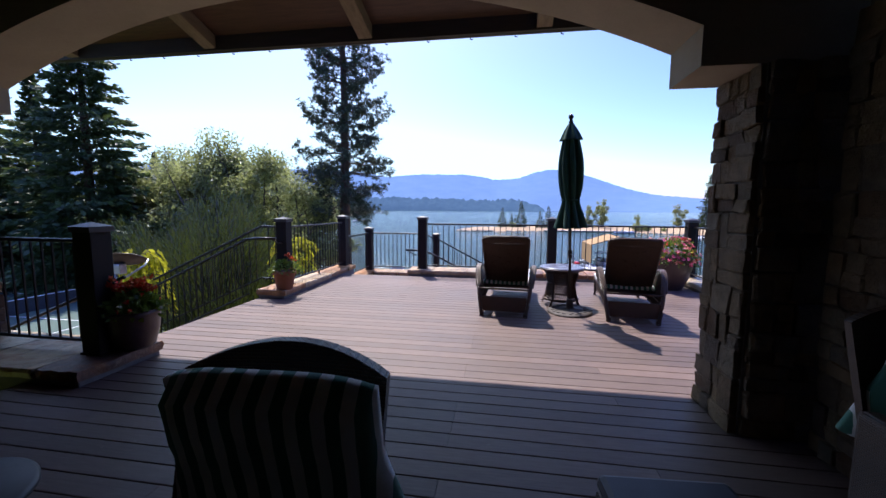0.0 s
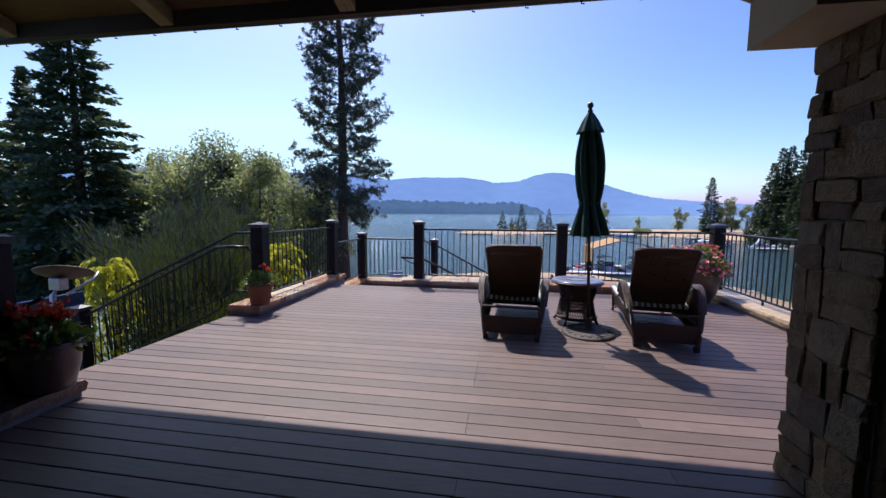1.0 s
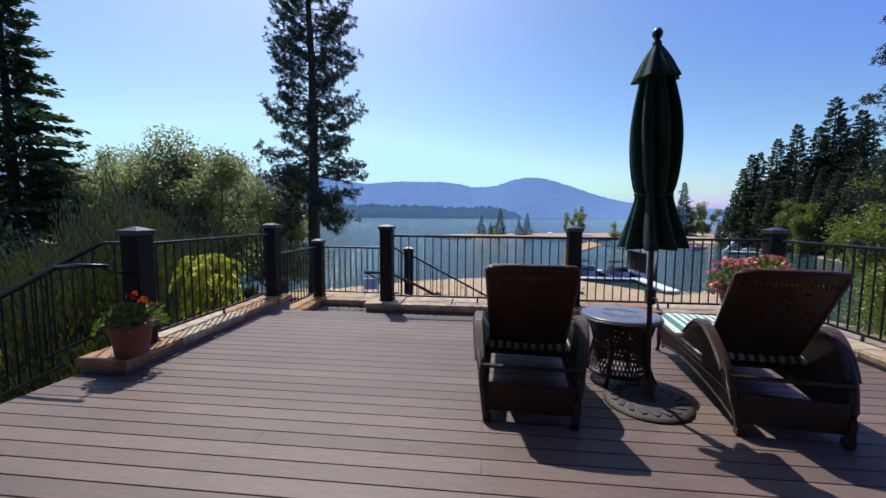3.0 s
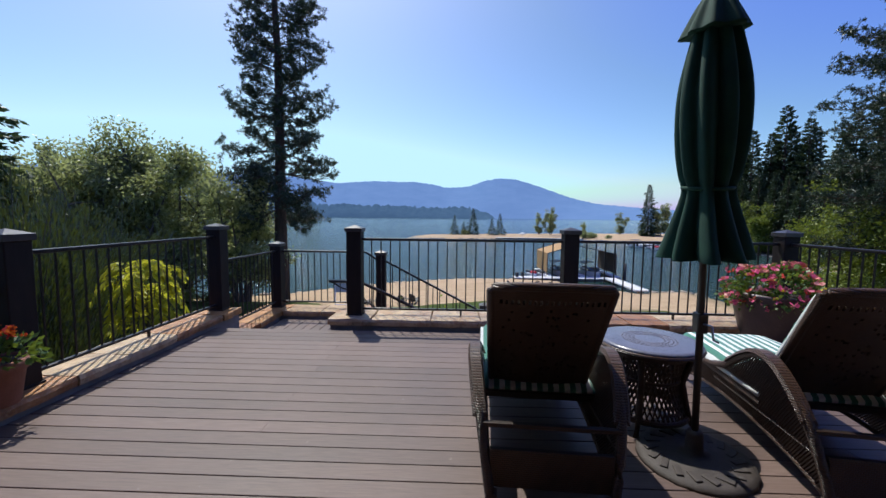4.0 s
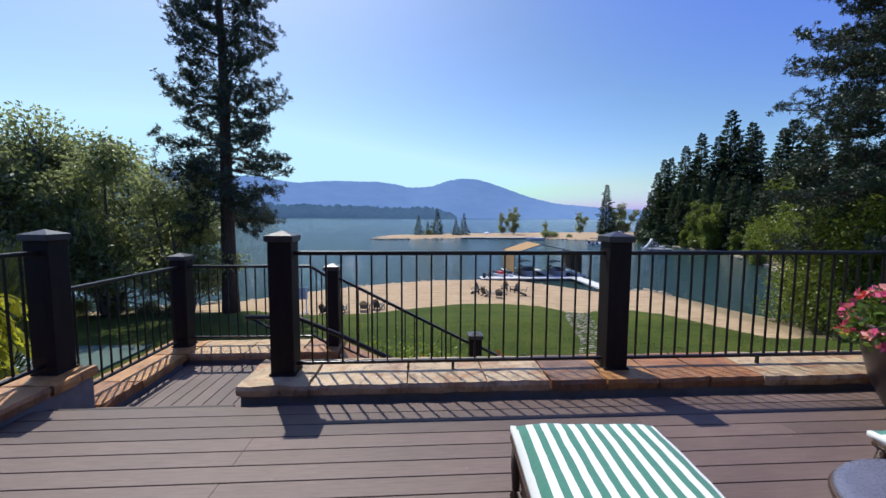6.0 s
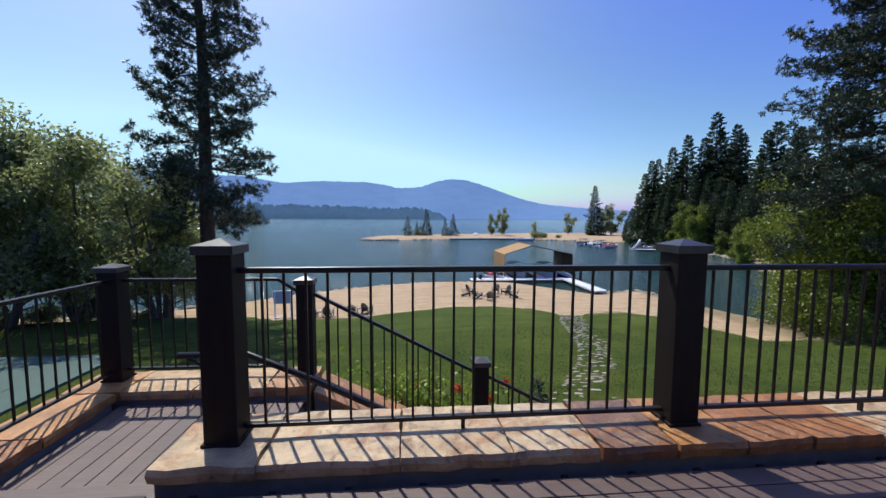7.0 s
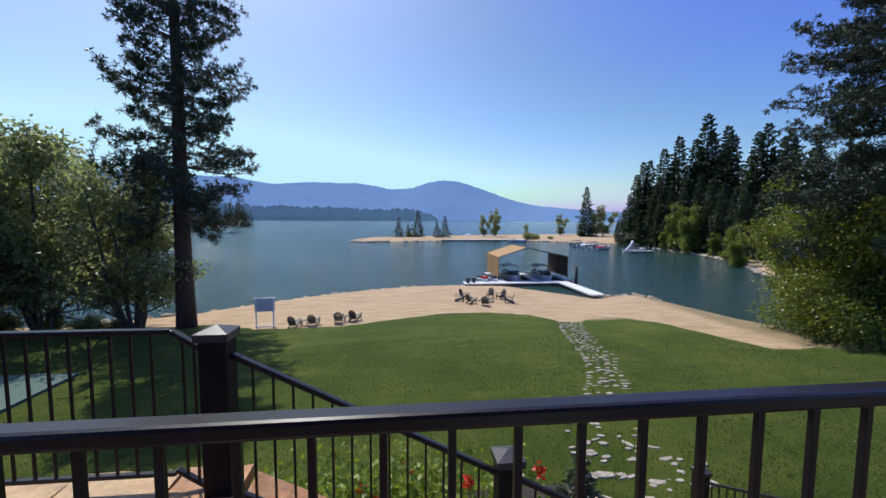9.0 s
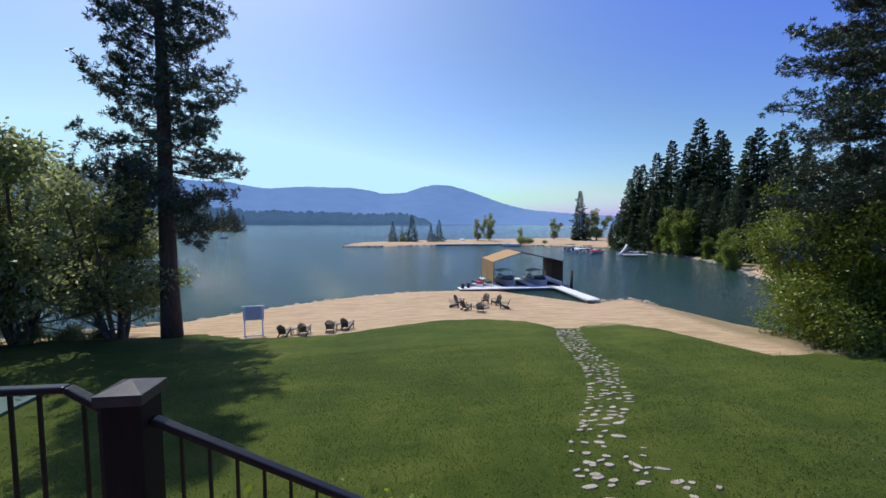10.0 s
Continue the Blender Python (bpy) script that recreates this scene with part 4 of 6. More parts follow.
ARC = spline([(0.0, 0.0), (0.05, 0.22), (0.16, 0.44), (0.36, 0.61), (0.56, 0.64), (0.78, 0.56), (1.05, 0.42), (1.35, 0.345), (1.7, 0.33), (1.98, 0.34)], 4)


def lattice(name, low, high, y0, y1, side, flare, step, thick, material, parent):
    """Crossing diagonal canes on one flaring side, between a lower and an upper curve."""
    chunks = []
    zs = np.arange(0.0, 0.70, 0.024)
    for sgn in (1, -1):
        for c in np.arange(y0 - 0.75, y1 + 0.75, step):
            run = []
            for z in list(zs) + [9.0]:
                y = c + sgn * z
                if z < 9 and y0 <= y <= y1 and low(y) <= z <= high(y):
                    run.append((side * flare(z) + sgn * 0.005, y, z))
                    continue
                if len(run) > 1:
                    chunks.append(tube_data(run, thick, 4, False))
                run = []
    v, f = merge(chunks)
    return add_mesh(name, v, f, material, parent)


def curve_at(pts):
    ys = [p[0] for p in pts]
    zs = [p[1] for p in pts]
    return lambda y: float(np.interp(y, ys, zs))


def cushion_bm(w, l, t, nx=14, ny=16, sag=0.0, seed=0):
    """A padded slab, soft at its edges."""
    r = random.Random(seed)
    bm = bmesh.new()
    grid = {}
    for side in (0, 1):
        for i in range(nx + 1):
            for j in range(ny + 1):
                u, v = i / nx * 2 - 1, j / ny * 2 - 1
                edge = max(abs(u), abs(v))
                puff = (1 - abs(u) ** 6) * (1 - abs(v) ** 8)
                z = t * (0.32 + 0.68 * puff ** 0.35) if side else 0.0
                if side:
                    z += r.uniform(-0.003, 0.003) - sag * (1 - u * u) * (1 - v * v)
                if edge == 1 and side == 0:
                    z = t * 0.1
                grid[side, i, j] = bm.verts.new((u * w / 2, v * l / 2, z))
    for side in (0, 1):
        for i in range(nx):
            for j in range(ny):
                q = [grid[side, i, j], grid[side, i + 1, j], grid[side, i + 1, j + 1], grid[side, i, j + 1]]
                bm.faces.new(q if side else q[::-1])
    ring = [(i, 0) for i in range(nx)] + [(nx, j) for j in range(ny)] + [(i, ny) for i in range(nx, 0, -1)] + [(0, j) for j in range(ny, 0, -1)]
    for a, b in zip(ring, ring[1:] + ring[:1]):
        bm.faces.new((grid[0, a[0], a[1]], grid[0, b[0], b[1]], grid[1, b[0], b[1]], grid[1, a[0], a[1]]))
    return bm


def chaise(m, label):
    """A wicker chaise with a raised back; y runs from its head to its foot."""
    t = thing("chaise_lounge", label, "chaise lounge", m, "chaise lounges by the table")
    W = 0.36
    arc = curve_at(ARC)
    flare = lambda z: 0.300 + 0.155 * z
    for s in (-1, 1):
        x = s * 0.345
        rail = [(s * flare(z), y, max(z, 0.012)) for y, z in ARC]
        arm_part = tube("arm_frame", rail, 0.026, WICKER, t, 8)
        # broad woven arm top
        arm = [p for p in ARC if 0.12 < p[0] < 1.0]
        v, f = [], []
        for y, z in arm:
            for dx, dz in ((-0.042, 0.0), (-0.03, 0.024), (0.03, 0.024), (0.042, 0.0)):
                v.append((s * flare(z) + dx, y, z + dz + 0.008))
        for i in range(len(arm) - 1):
            for k in range(4):
                k2 = (k + 1) % 4
                f.append((i * 4 + k, i * 4 + k2, (i + 1) * 4 + k2, (i + 1) * 4 + k))
        f += [(3, 2, 1, 0), tuple(range(len(v) - 4, len(v)))]
        add_mesh("arm_pad", v, f, WICKER, arm_part)
        # open weave between the arm and an arched lower rim
        under = lambda y: 0.055 + 0.12 * math.sin(math.pi * min(1, max(0, (y - 0.03) / 1.93))) ** 0.6
        lattice("open_weave", under, lambda y: arc(y) - 0.012, 0.05, 1.96, s, flare, 0.024, 0.0056, WICKER, t)
        tube("lower_rim", [(s * flare(under(y)), y, under(y)) for y in np.linspace(0.04, 1.96, 22)], 0.016, WICKER, t, 6)
        tube("middle_rim", [(s * flare(0.26), y, min(0.262, arc(y) - 0.005)) for y in np.linspace(0.08, 1.25, 14)], 0.012, WICKER, t, 6)
        tube("front_leg", [(x, 1.93, 0.34), (x, 1.975, 0.2), (x, 1.96, 0.08), (x, 2.01, 0.008)], [0.03, 0.026, 0.02, 0.024], WICKER, t)
        part("rear_foot", box_bm(s * 0.30 - 0.03, s * 0.30 + 0.03, -0.015, 0.055, 0.001, 0.06, 0.01), WICKER, t)
    part("seat_frame", box_bm(-W, W, 0.60, 1.98, 0.30, 0.345, 0.012), WICKER, t)
    part("front_apron", box_bm(-W + 0.02, W - 0.02, 1.955, 1.985, 0.17, 0.34, 0.008), WICKER, t)
    part("rear_apron", box_bm(-0.31, 0.31, 0.035, 0.07, 0.07, 0.275, 0.008), WICKER, t)
    part("rear_bar", box_bm(-W + 0.01, W - 0.01, 0.09, 0.125, 0.36, 0.385, 0.006), WICKER, t)
    # raised back, hinged at the seat
    lean = math.degrees(math.atan2(0.72 - 0.19, 1.10 - 0.36))
    L = math.hypot(0.72 - 0.19, 1.10 - 0.36)
    frame_m = pose(0, 0.72, 0.36, lean, 0, 0)
    # close weave with a row of openings under the rim
    v, f = [], []
    n, rows = 42, 54
    pin = random.Random(44)
    for j in range(rows + 1):
        k = j / rows
        half = 0.288 + 0.028 * k
        for i in range(n + 1):
            u = i / n * 2 - 1
            top = L * k + 0.022 * (1 - u * u) * k
            for dy in (0.0, -0.03):
                v.append((u * half, -0.022 * (1 - u * u) + dy, top))
    row = 2 * (n + 1)
    for j in range(rows):
        for i in range(n):
            a = j * row + 2 * i
            band = (j in (47, 48) and i % 2 == 1 and 2 < i < n - 2) or (8 < j < 45 and 2 < i < n - 2 and pin.random() < 0.045)
            if band:
                f += [(a, a + 1, a + 3, a + 2), (a + row, a + row + 2, a + row + 3, a + row + 1), (a, a + row, a + row + 1, a + 1), (a + 2, a + 3, a + row + 3, a + row + 2)]
                continue
            f.append((a, a + 2, a + row + 2, a + row))
            f.append((a + 1, a + row + 1, a + row + 3, a + 3))
        for a in (j * row, j * row + 2 * n):
            f.append((a, a + row, a + row + 1, a + 1))
    for i in range(n):
        a = 2 * i
        f.append((a, a + 1, a + 3, a + 2))
        a = rows * row + 2 * i
        f.append((a, a + 2, a + 3, a + 1))
    back = add_mesh("backrest", v, f, WICKER, t)
    back.matrix_basis = frame_m
    rim = tube("rim", [(-0.29, -0.017, 0.0), (-0.305, -0.017, 0.45), (-0.318, -0.017, L - 0.03), (-0.30, -0.025, L + 0.005), (-0.18, -0.034, L + 0.018), (0, -0.038, L + 0.024), (0.18, -0.034, L + 0.018), (0.30, -0.025, L + 0.005), (0.318, -0.017, L - 0.03), (0.305, -0.017, 0.45), (0.29, -0.017, 0.0)], 0.024, WICKER, back)
    seat_c = part("seat_cushion", cushion_bm(0.74, 1.42, 0.105, seed=2), STRIPE, t, "green and white striped seat cushion", True)
    seat_c.matrix_basis = pose(0, 1.31, 0.345)
    bm = cushion_bm(0.62, L * 0.92, 0.10, 16, 20, 0.006, seed=5)
    back_c = part("back_cushion", bm, STRIPE, t, "green and white striped back cushion", True)
    back_c.matrix_basis = frame_m @ pose(0, 0.004, L * 0.465, 90, 0, 180)
    return t


ch1 = chaise(pose(0.535, 5.29, 0, 0, 0, -4) @ Matrix.Diagonal((1, 0.925, 1, 1)), "brown wicker chaise with green and white striped cushions")
copy_thing(ch1, pose(2.225, 5.28, 0, 0, 0, -8) @ Matrix.Diagonal((1, 0.925, 1, 1)))


def side_table(m):
    t = thing("side_table", "round dark wicker side table with a pale mosaic top", "side table", m)
    disc = lathe("tabletop", [(0.0, 0.525), (0.29, 0.525), (0.325, 0.535), (0.335, 0.55), (0.325, 0.562), (0.30, 0.566), (0.0, 0.566)], TABLETOP, t, 40)
    for r in (0.10, 0.125, 0.15, 0.175):
        bm = bmesh.new()
        for k in range(36):
            a = 2 * math.pi * k / 36
            bmesh.ops.create_cube(bm, size=1, matrix=pose(r * math.cos(a), r * math.sin(a), 0.5665, 0, 0, math.degrees(a)) @ Matrix.Diagonal((0.012, r * 0.12, 0.003, 1)))
        part("mosaic_ring", bm, TABLETILE, disc)
    tube("top_rim", [(0.33 * math.cos(a), 0.33 * math.sin(a), 0.535) for a in [2 * math.pi * k / 40 for k in range(41)]], 0.014, WICKER, disc, 6)
    prof = spline([(0.255, 0.10), (0.215, 0.22), (0.20, 0.33), (0.225, 0.44), (0.27, 0.525)], 4)
    chunks = []
    for sgn in (1, -1):
        for i in range(48):
            run = []
            for k, (r, z) in enumerate(prof):
                a = 2 * math.pi * i / 48 + sgn * k * 0.055
                run.append((r * math.cos(a), r * math.sin(a), z))
            chunks.append(tube_data(run, 0.0072, 4, False))
    v, f = merge(chunks)
    tagged(add_mesh("woven_base", v, f, WICKER, t), kind="stuff")
    for r, z, th in ((0.26, 0.10, 0.018), (0.202, 0.33, 0.012), (0.25, 0.50, 0.02)):
        tube("hoop", [(r * math.cos(a), r * math.sin(a), z) for a in [2 * math.pi * k / 32 for k in range(33)]], th, WICKER, t, 6)
    for k in range(4):
        a = math.pi / 4 + k * math.pi / 2
        c, s = math.cos(a), math.sin(a)
        tube("leg", [(0.265 * c, 0.265 * s, 0.49), (0.215 * c, 0.215 * s, 0.32), (0.255 * c, 0.255 * s, 0.12), (0.315 * c, 0.315 * s, 0.014)], [0.022, 0.02, 0.022, 0.02], WICKER, t)
    return t


side_table(pose(1.421, 6.184, 0, 0, 0, 10) @ Matrix.Diagonal((1, 1, 1.073, 1)))


def umbrella(m):
    t = thing("patio_umbrella", "closed dark green canvas patio umbrella on a dark pole", "umbrella", m)
    base = lathe("base_plate", [(0.0, 0.002), (0.30, 0.002), (0.315, 0.012), (0.31, 0.03), (0.27, 0.042), (0.10, 0.055), (0.05, 0.07), (0.045, 0.18), (0.035, 0.2), (0.0, 0.2)], CASTIRON, t, 40, fold=lambda a, i: 1 + (0.012 * math.sin(a * 18) if 2 <= i <= 4 else 0))
    for k in range(18):
        a = 2 * math.pi * k / 18
        orn = part("ornament", box_bm(-0.045, 0.045, -0.02, 0.02, 0.0, 0.012, 0.006), CASTIRON, base)
        orn.matrix_basis = pose(0.225 * math.cos(a), 0.225 * math.sin(a), 0.041, 0, 0, math.degrees(a) + 35)
    mast = tube("pole", [(0, 0, 0.06), (0, 0, 1.4), (0, 0, 2.66)], 0.019, POLE, t, 12)
    lathe("finial", [(0.0, 2.66), (0.03, 2.665), (0.03, 2.69), (0.016, 2.705), (0.034, 2.735), (0.036, 2.755), (0.022, 2.782), (0.0, 2.788)], POLE, mast, 16)
    fold = lambda a, i: 1.02 + (0.22 + 0.16 * max(0, 1 - i / 14)) * (2 * abs(math.sin(4 * a + 0.04 * i)) - 1.25) + 0.08 * math.sin(3 * a + 0.9 + 0.06 * i) + 0.03 * math.sin(13 * a + 0.2 * i)
    prof = spline([(0.185, 1.235), (0.180, 1.28), (0.158, 1.38), (0.125, 1.52), (0.108, 1.62), (0.125, 1.70), (0.143, 1.84), (0.15, 2.02), (0.14, 2.20), (0.105, 2.40), (0.08, 2.48)], 4)
    cloth = lathe("canopy", prof, GREENCLOTH, t, 96, "gathered green canvas canopy", fold)
    prof = spline([(0.15, 2.44), (0.132, 2.48), (0.085, 2.58), (0.045, 2.645), (0.028, 2.668)], 4)
    lathe("top_vent", prof, GREENCLOTH, t, 96, "", lambda a, i: 1 + 0.10 * math.sin(8 * a) + 0.05 * math.sin(5 * a + 1))
    tube("tie", [(0.118 * math.cos(a), 0.118 * math.sin(a), 1.63 + 0.01 * math.sin(a)) for a in [2 * math.pi * k / 24 for k in range(25)]], 0.012, GREENCLOTH, cloth, 6)
    crank = part("crank_box", box_bm(-0.03, 0.03, -0.03, 0.035, 0.80, 0.92, 0.01), POLE, t)
    tube("crank_handle", [(0.0, -0.03, 0.86), (0.02, -0.07, 0.86), (0.03, -0.075, 0.78), (0.05, -0.09, 0.77)], 0.007, STRAP, crank, 6)
    return t


umbrella(pose(1.49, 5.723, 0, 2.0, -2.1, 0))


def blossoms(name, centres, size, material, parent, rng, petals=5):
    base, way = [], []
    for c in centres:
        nrm = rng.normal(size=3) * 0.5 + np.array((0, 0, 0.7)) + np.asarray(c[3:])
        nrm /= np.linalg.norm(nrm)
        a = np.cross(nrm, (0.3, 0.8, 0.2))
        a /= np.linalg.norm(a)
        b = np.cross(nrm, a)
        for k in range(petals):
            t = 2 * math.pi * k / petals + rng.uniform(-0.2, 0.2)
            base.append(np.asarray(c[:3]))
            way.append(a * math.cos(t) + b * math.sin(t) + nrm * 0.35)
    return kites(name, np.array(base), np.array(way), size, size * 0.95, material, parent, rng)


def planting(parent, z, radius, height, leaves, leaf, blooms, seed, droop=0.0):
    """A mound of leaves and flowers above a pot's rim."""
    rng = np.random.default_rng(seed)
    u = rng.normal(size=(leaves, 3))
    u /= np.linalg.norm(u, axis=1, keepdims=True)
    u[:, 2] = np.abs(u[:, 2]) * 1.0 - droop * rng.uniform(0, 1, leaves) * (np.hypot(u[:, 0], u[:, 1]) > 0.75)
    rr = rng.uniform(0.45, 1.0, leaves) ** 0.6
    lump = 1 + 0.22 * np.sin(u[:, 0] * 5 + seed) * np.cos(u[:, 1] * 4 + 1.3 * seed)
    p = np.stack([u[:, 0] * radius * rr * lump, u[:, 1] * radius * rr * lump, z + u[:, 2] * height * rr * lump], 1)
    kites("foliage", p, u + rng.normal(0, 0.6, (leaves, 3)), leaf, leaf * 0.6, POTLEAF, parent, rng)
    for mat, count, size, lift in blooms:
        u = rng.normal(size=(count, 3))
        u /= np.linalg.norm(u, axis=1, keepdims=True)
        u[:, 2] = np.abs(u[:, 2]) - droop * rng.uniform(0, 0.8, count) * (np.hypot(u[:, 0], u[:, 1]) > 0.8)
        k = rng.uniform(0.92, 1.08, (count, 1)) * (1 + 0.22 * np.sin(u[:, :1] * 5 + seed) * np.cos(u[:, 1:2] * 4 + 1.3 * seed))
        c = np.concatenate([u[:, :2] * radius * k, z + u[:, 2:] * height * k + lift, u * 0.7], 1)
        tagged(blossoms("blossom_mass", c, size, mat, parent, rng), kind="stuff")


def pot(name, label, m, prof, material, soil_z, soil_r):
    t = thing(name, label, "flower pot", m)
    lathe("pot", prof, material, t, 32)
    lathe("soil", [(0.0, soil_z - 0.03), (soil_r, soil_z - 0.03), (soil_r, soil_z), (0.0, soil_z + 0.02)], SOIL, t, 24)
    return t


big = pot("flower_pot", "large brown glazed pot overflowing with pink petunias", pose(3.64, 7.86, 0.0) @ Matrix.Scale(1.12, 4), [(0.0, 0.0), (0.18, 0.0), (0.21, 0.02), (0.285, 0.18), (0.335, 0.38), (0.35, 0.52), (0.36, 0.56), (0.35, 0.58), (0.315, 0.57), (0.305, 0.53), (0.0, 0.52)], GLAZE, 0.545, 0.31)
planting(big, 0.55, 0.42, 0.30, 1700, 0.055, [(PINK, 130, 0.042, 0.0), (CORAL, 34, 0.042, 0.0), (RED, 22, 0.036, 0), (YELLOW, 16, 0.026, 0)], 21, 0.55)
tp = pot("flower_pot", "terracotta pot with a red geranium", pose(-3.10, 5.90, TOP), [(0.0, 0.0), (0.12, 0.0), (0.13, 0.01), (0.165, 0.24), (0.185, 0.245), (0.19, 0.31), (0.17, 0.315), (0.165, 0.28), (0.0, 0.27)], TERRA, 0.295, 0.165)
planting(tp, 0.32, 0.25, 0.15, 300, 0.065, [(RED, 2, 0.03, 0.03)], 23, 0.35)
rng = np.random.default_rng(31)
for dx, dy, dz in ((0.12, -0.07, 0.28), (0.14, 0.0, 0.22)):
    tube("stem", [(dx * 0.3, dy * 0.3, 0.30), (dx, dy, 0.30 + dz)], 0.004, POTLEAF, tp, 5)
    c = np.concatenate([rng.normal(0, 0.016, (14, 3)) + (dx, dy, 0.30 + dz), rng.normal(0, 0.4, (14, 3))], 1)
    blossoms("flower_head", c, 0.026, RED, tp, rng)
gp = pot("flower_pot", "tall faceted brown glazed pot with red geraniums", pose(-2.98, 3.12, TOP), [(0.0, 0.0), (0.13, 0.0), (0.16, 0.03), (0.20, 0.18), (0.21, 0.31), (0.225, 0.34), (0.225, 0.37), (0.20, 0.37), (0.19, 0.33), (0.0, 0.32)], GLAZE, 0.345, 0.19)
planting(gp, 0.36, 0.22, 0.20, 520, 0.075, [(RED, 8, 0.03, 0.02)], 25, 0.3)
for k in range(9):
    a = k * 2.4
    c0 = np.array((0.13 * math.cos(a) * (0.5 + k / 12), 0.13 * math.sin(a) * (0.5 + k / 12), 0.60 + 0.03 * math.sin(k * 3)))
    tube("stem", [(c0[0] * 0.4, c0[1] * 0.4, 0.36), tuple(c0)], 0.004, POTLEAF, gp, 5)
    c = np.concatenate([rng.normal(0, 0.022, (18, 3)) + c0, rng.normal(0, 0.4, (18, 3))], 1)
    blossoms("flower_head", c, 0.03, RED, gp, rng)

# ---- satellite dish beside the side stair ----
dish = thing("satellite_dish", "grey satellite dish on a steel post beside the stair", "satellite dish", pose(-4.75, 4.45, -1.6))
tube("mast", [(0.0, 0.0, 0.0), (0, 0, 2.1), (0.03, 0.06, 2.22)], 0.03, STRAP, dish, 10)
v, f = [], []
for i in range(7):
    r = i / 6
    for k in range(28):
        a = 2 * math.pi * k / 28
        for off in (0, 1):
            v.append((0.40 * r * math.cos(a), 0.10 * r * r - 0.012 * off, 0.30 * r * math.sin(a)))
for i in range(6):
    for k in range(28):
        k2 = (k + 1) % 28
        a, b, c, d = ((i * 28 + k) * 2, (i * 28 + k2) * 2, ((i + 1) * 28 + k2) * 2, ((i + 1) * 28 + k) * 2)
        f += [(a, b, c, d), (a + 1, d + 1, c + 1, b + 1)]
for k in range(28):
    a, b = (6 * 28 + k) * 2, (6 * 28 + (k + 1) % 28) * 2
    f.append((a, b, b + 1, a + 1))
rf = add_mesh("reflector", v, f, DISH, dish, smooth=True)
rf.matrix_basis = pose(0.03, 0.10, 2.30, 62, 0, 25) @ Matrix.Scale(0.72, 4)
tube("feed_arm", [(0.0, 0.14, 2.08), (0.02, 0.45, 2.22), (0.02, 0.52, 2.30)], 0.014, STRAP, dish, 6)
part("bracket", box_bm(-0.05, 0.11, 0.0, 0.10, 2.16, 2.30, 0.01), STRAP, dish)

# ---- shaded patio furniture ----
def armchair(m, label):
    t = thing("wicker_armchair", label, "armchair", m, "shaded patio chairs")
    for s in (-1, 1):
        part("arm", box_bm(s * 0.35 - 0.05, s * 0.35 + 0.05, -0.30, 0.42, 0.06, 0.60, 0.03), WICKER, t)
        for y in (-0.25, 0.37):
            part("leg", box_bm(s * 0.35 - 0.03, s * 0.35 + 0.03, y - 0.03, y + 0.03, 0.001, 0.08, 0.006), WICKER, t)
    part("seat_base", box_bm(-0.31, 0.31, -0.28, 0.40, 0.12, 0.34, 0.02), WICKER, t)
    seat = part("seat_cushion", cushion_bm(0.58, 0.66, 0.12, seed=9), STRIPE, t, "green and white striped cushion", True)
    seat.matrix_basis = pose(0, 0.07, 0.34)
    v, f = [], []
    n = 14
    for j in range(9):
        k = j / 8
        for i in range(n + 1):
            u = i / n * 2 - 1
            half = 0.32 + 0.02 * k
            top = 0.30 + (0.655 + 0.085 * (1 - u * u)) * k
            yb = -0.28 - 0.17 * k - 0.06 * (1 - u * u)
            v += [(u * half, yb, top), (u * half, yb - 0.045, top)]
    row = 2 * (n + 1)
    for j in range(8):
        for i in range(n):
            a = j * row + 2 * i
            f += [(a, a + 2, a + row + 2, a + row), (a + 1, a + row + 1, a + row + 3, a + 3)]
        for a in (j * row, j * row + 2 * n):
            f.append((a, a + row, a + row + 1, a + 1))
    for i in range(n):
        a = 8 * row + 2 * i
        f.append((a, a + 2, a + 3, a + 1))
        a = 2 * i
        f.append((a, a + 1, a + 3, a + 2))
    add_mesh("backrest", v, f, WICKER, t)
    bcm = cushion_bm(0.62, 0.70, 0.12, 16, 14, seed=12)
    for q in bcm.verts:
        q.co.y *= 1 - 0.16 * min(1, abs(q.co.x) / 0.31) ** 3
        q.co.z += 0.03 * (1 - (q.co.x / 0.31) ** 2)
        q.co.x *= 1.06 - 0.30 * min(0.2, max(-1, q.co.y / 0.35))
    bc = part("back_cushion", bcm, STRIPE, t, "green and white striped back cushion", True)
    bc.matrix_basis = pose(-0.045, -0.385, 0.72, 104, 0, 180)
    return t


# seen from its front: the back stands toward the lake
a1 = armchair(pose(-0.14, 0.64, -0.0, 0, 0, 183), "dark wicker armchair with a striped cushion in the shade")
copy_thing(a1, pose(2.50, 1.62, 0, 0, 0, 178))
ot = thing("ottoman", "dark wicker ottoman with a flat cushion", "ottoman", pose(1.20, 1.36, 0, 0, 0, 4))
part("base", box_bm(-0.26, 0.26, -0.24, 0.24, 0.03, 0.33, 0.02), WICKER, ot)
part("cushion", box_bm(-0.26, 0.26, -0.24, 0.24, 0.331, 0.40, 0.03), NAVY, ot)
for sx in (-0.21, 0.21):
    for sy in (-0.19, 0.19):
        part("leg", box_bm(sx - 0.02, sx + 0.02, sy - 0.02, sy + 0.02, 0.001, 0.035), WICKER, ot)
pt = thing("round_table", "small round dark glass patio table in the shade", "table", pose(-1.42, 0.92, -0.08))
lathe("tabletop", [(0.0, 0.50), (0.27, 0.50), (0.285, 0.51), (0.285, 0.525), (0.27, 0.535), (0.0, 0.535)], NAVY, pt, 36)
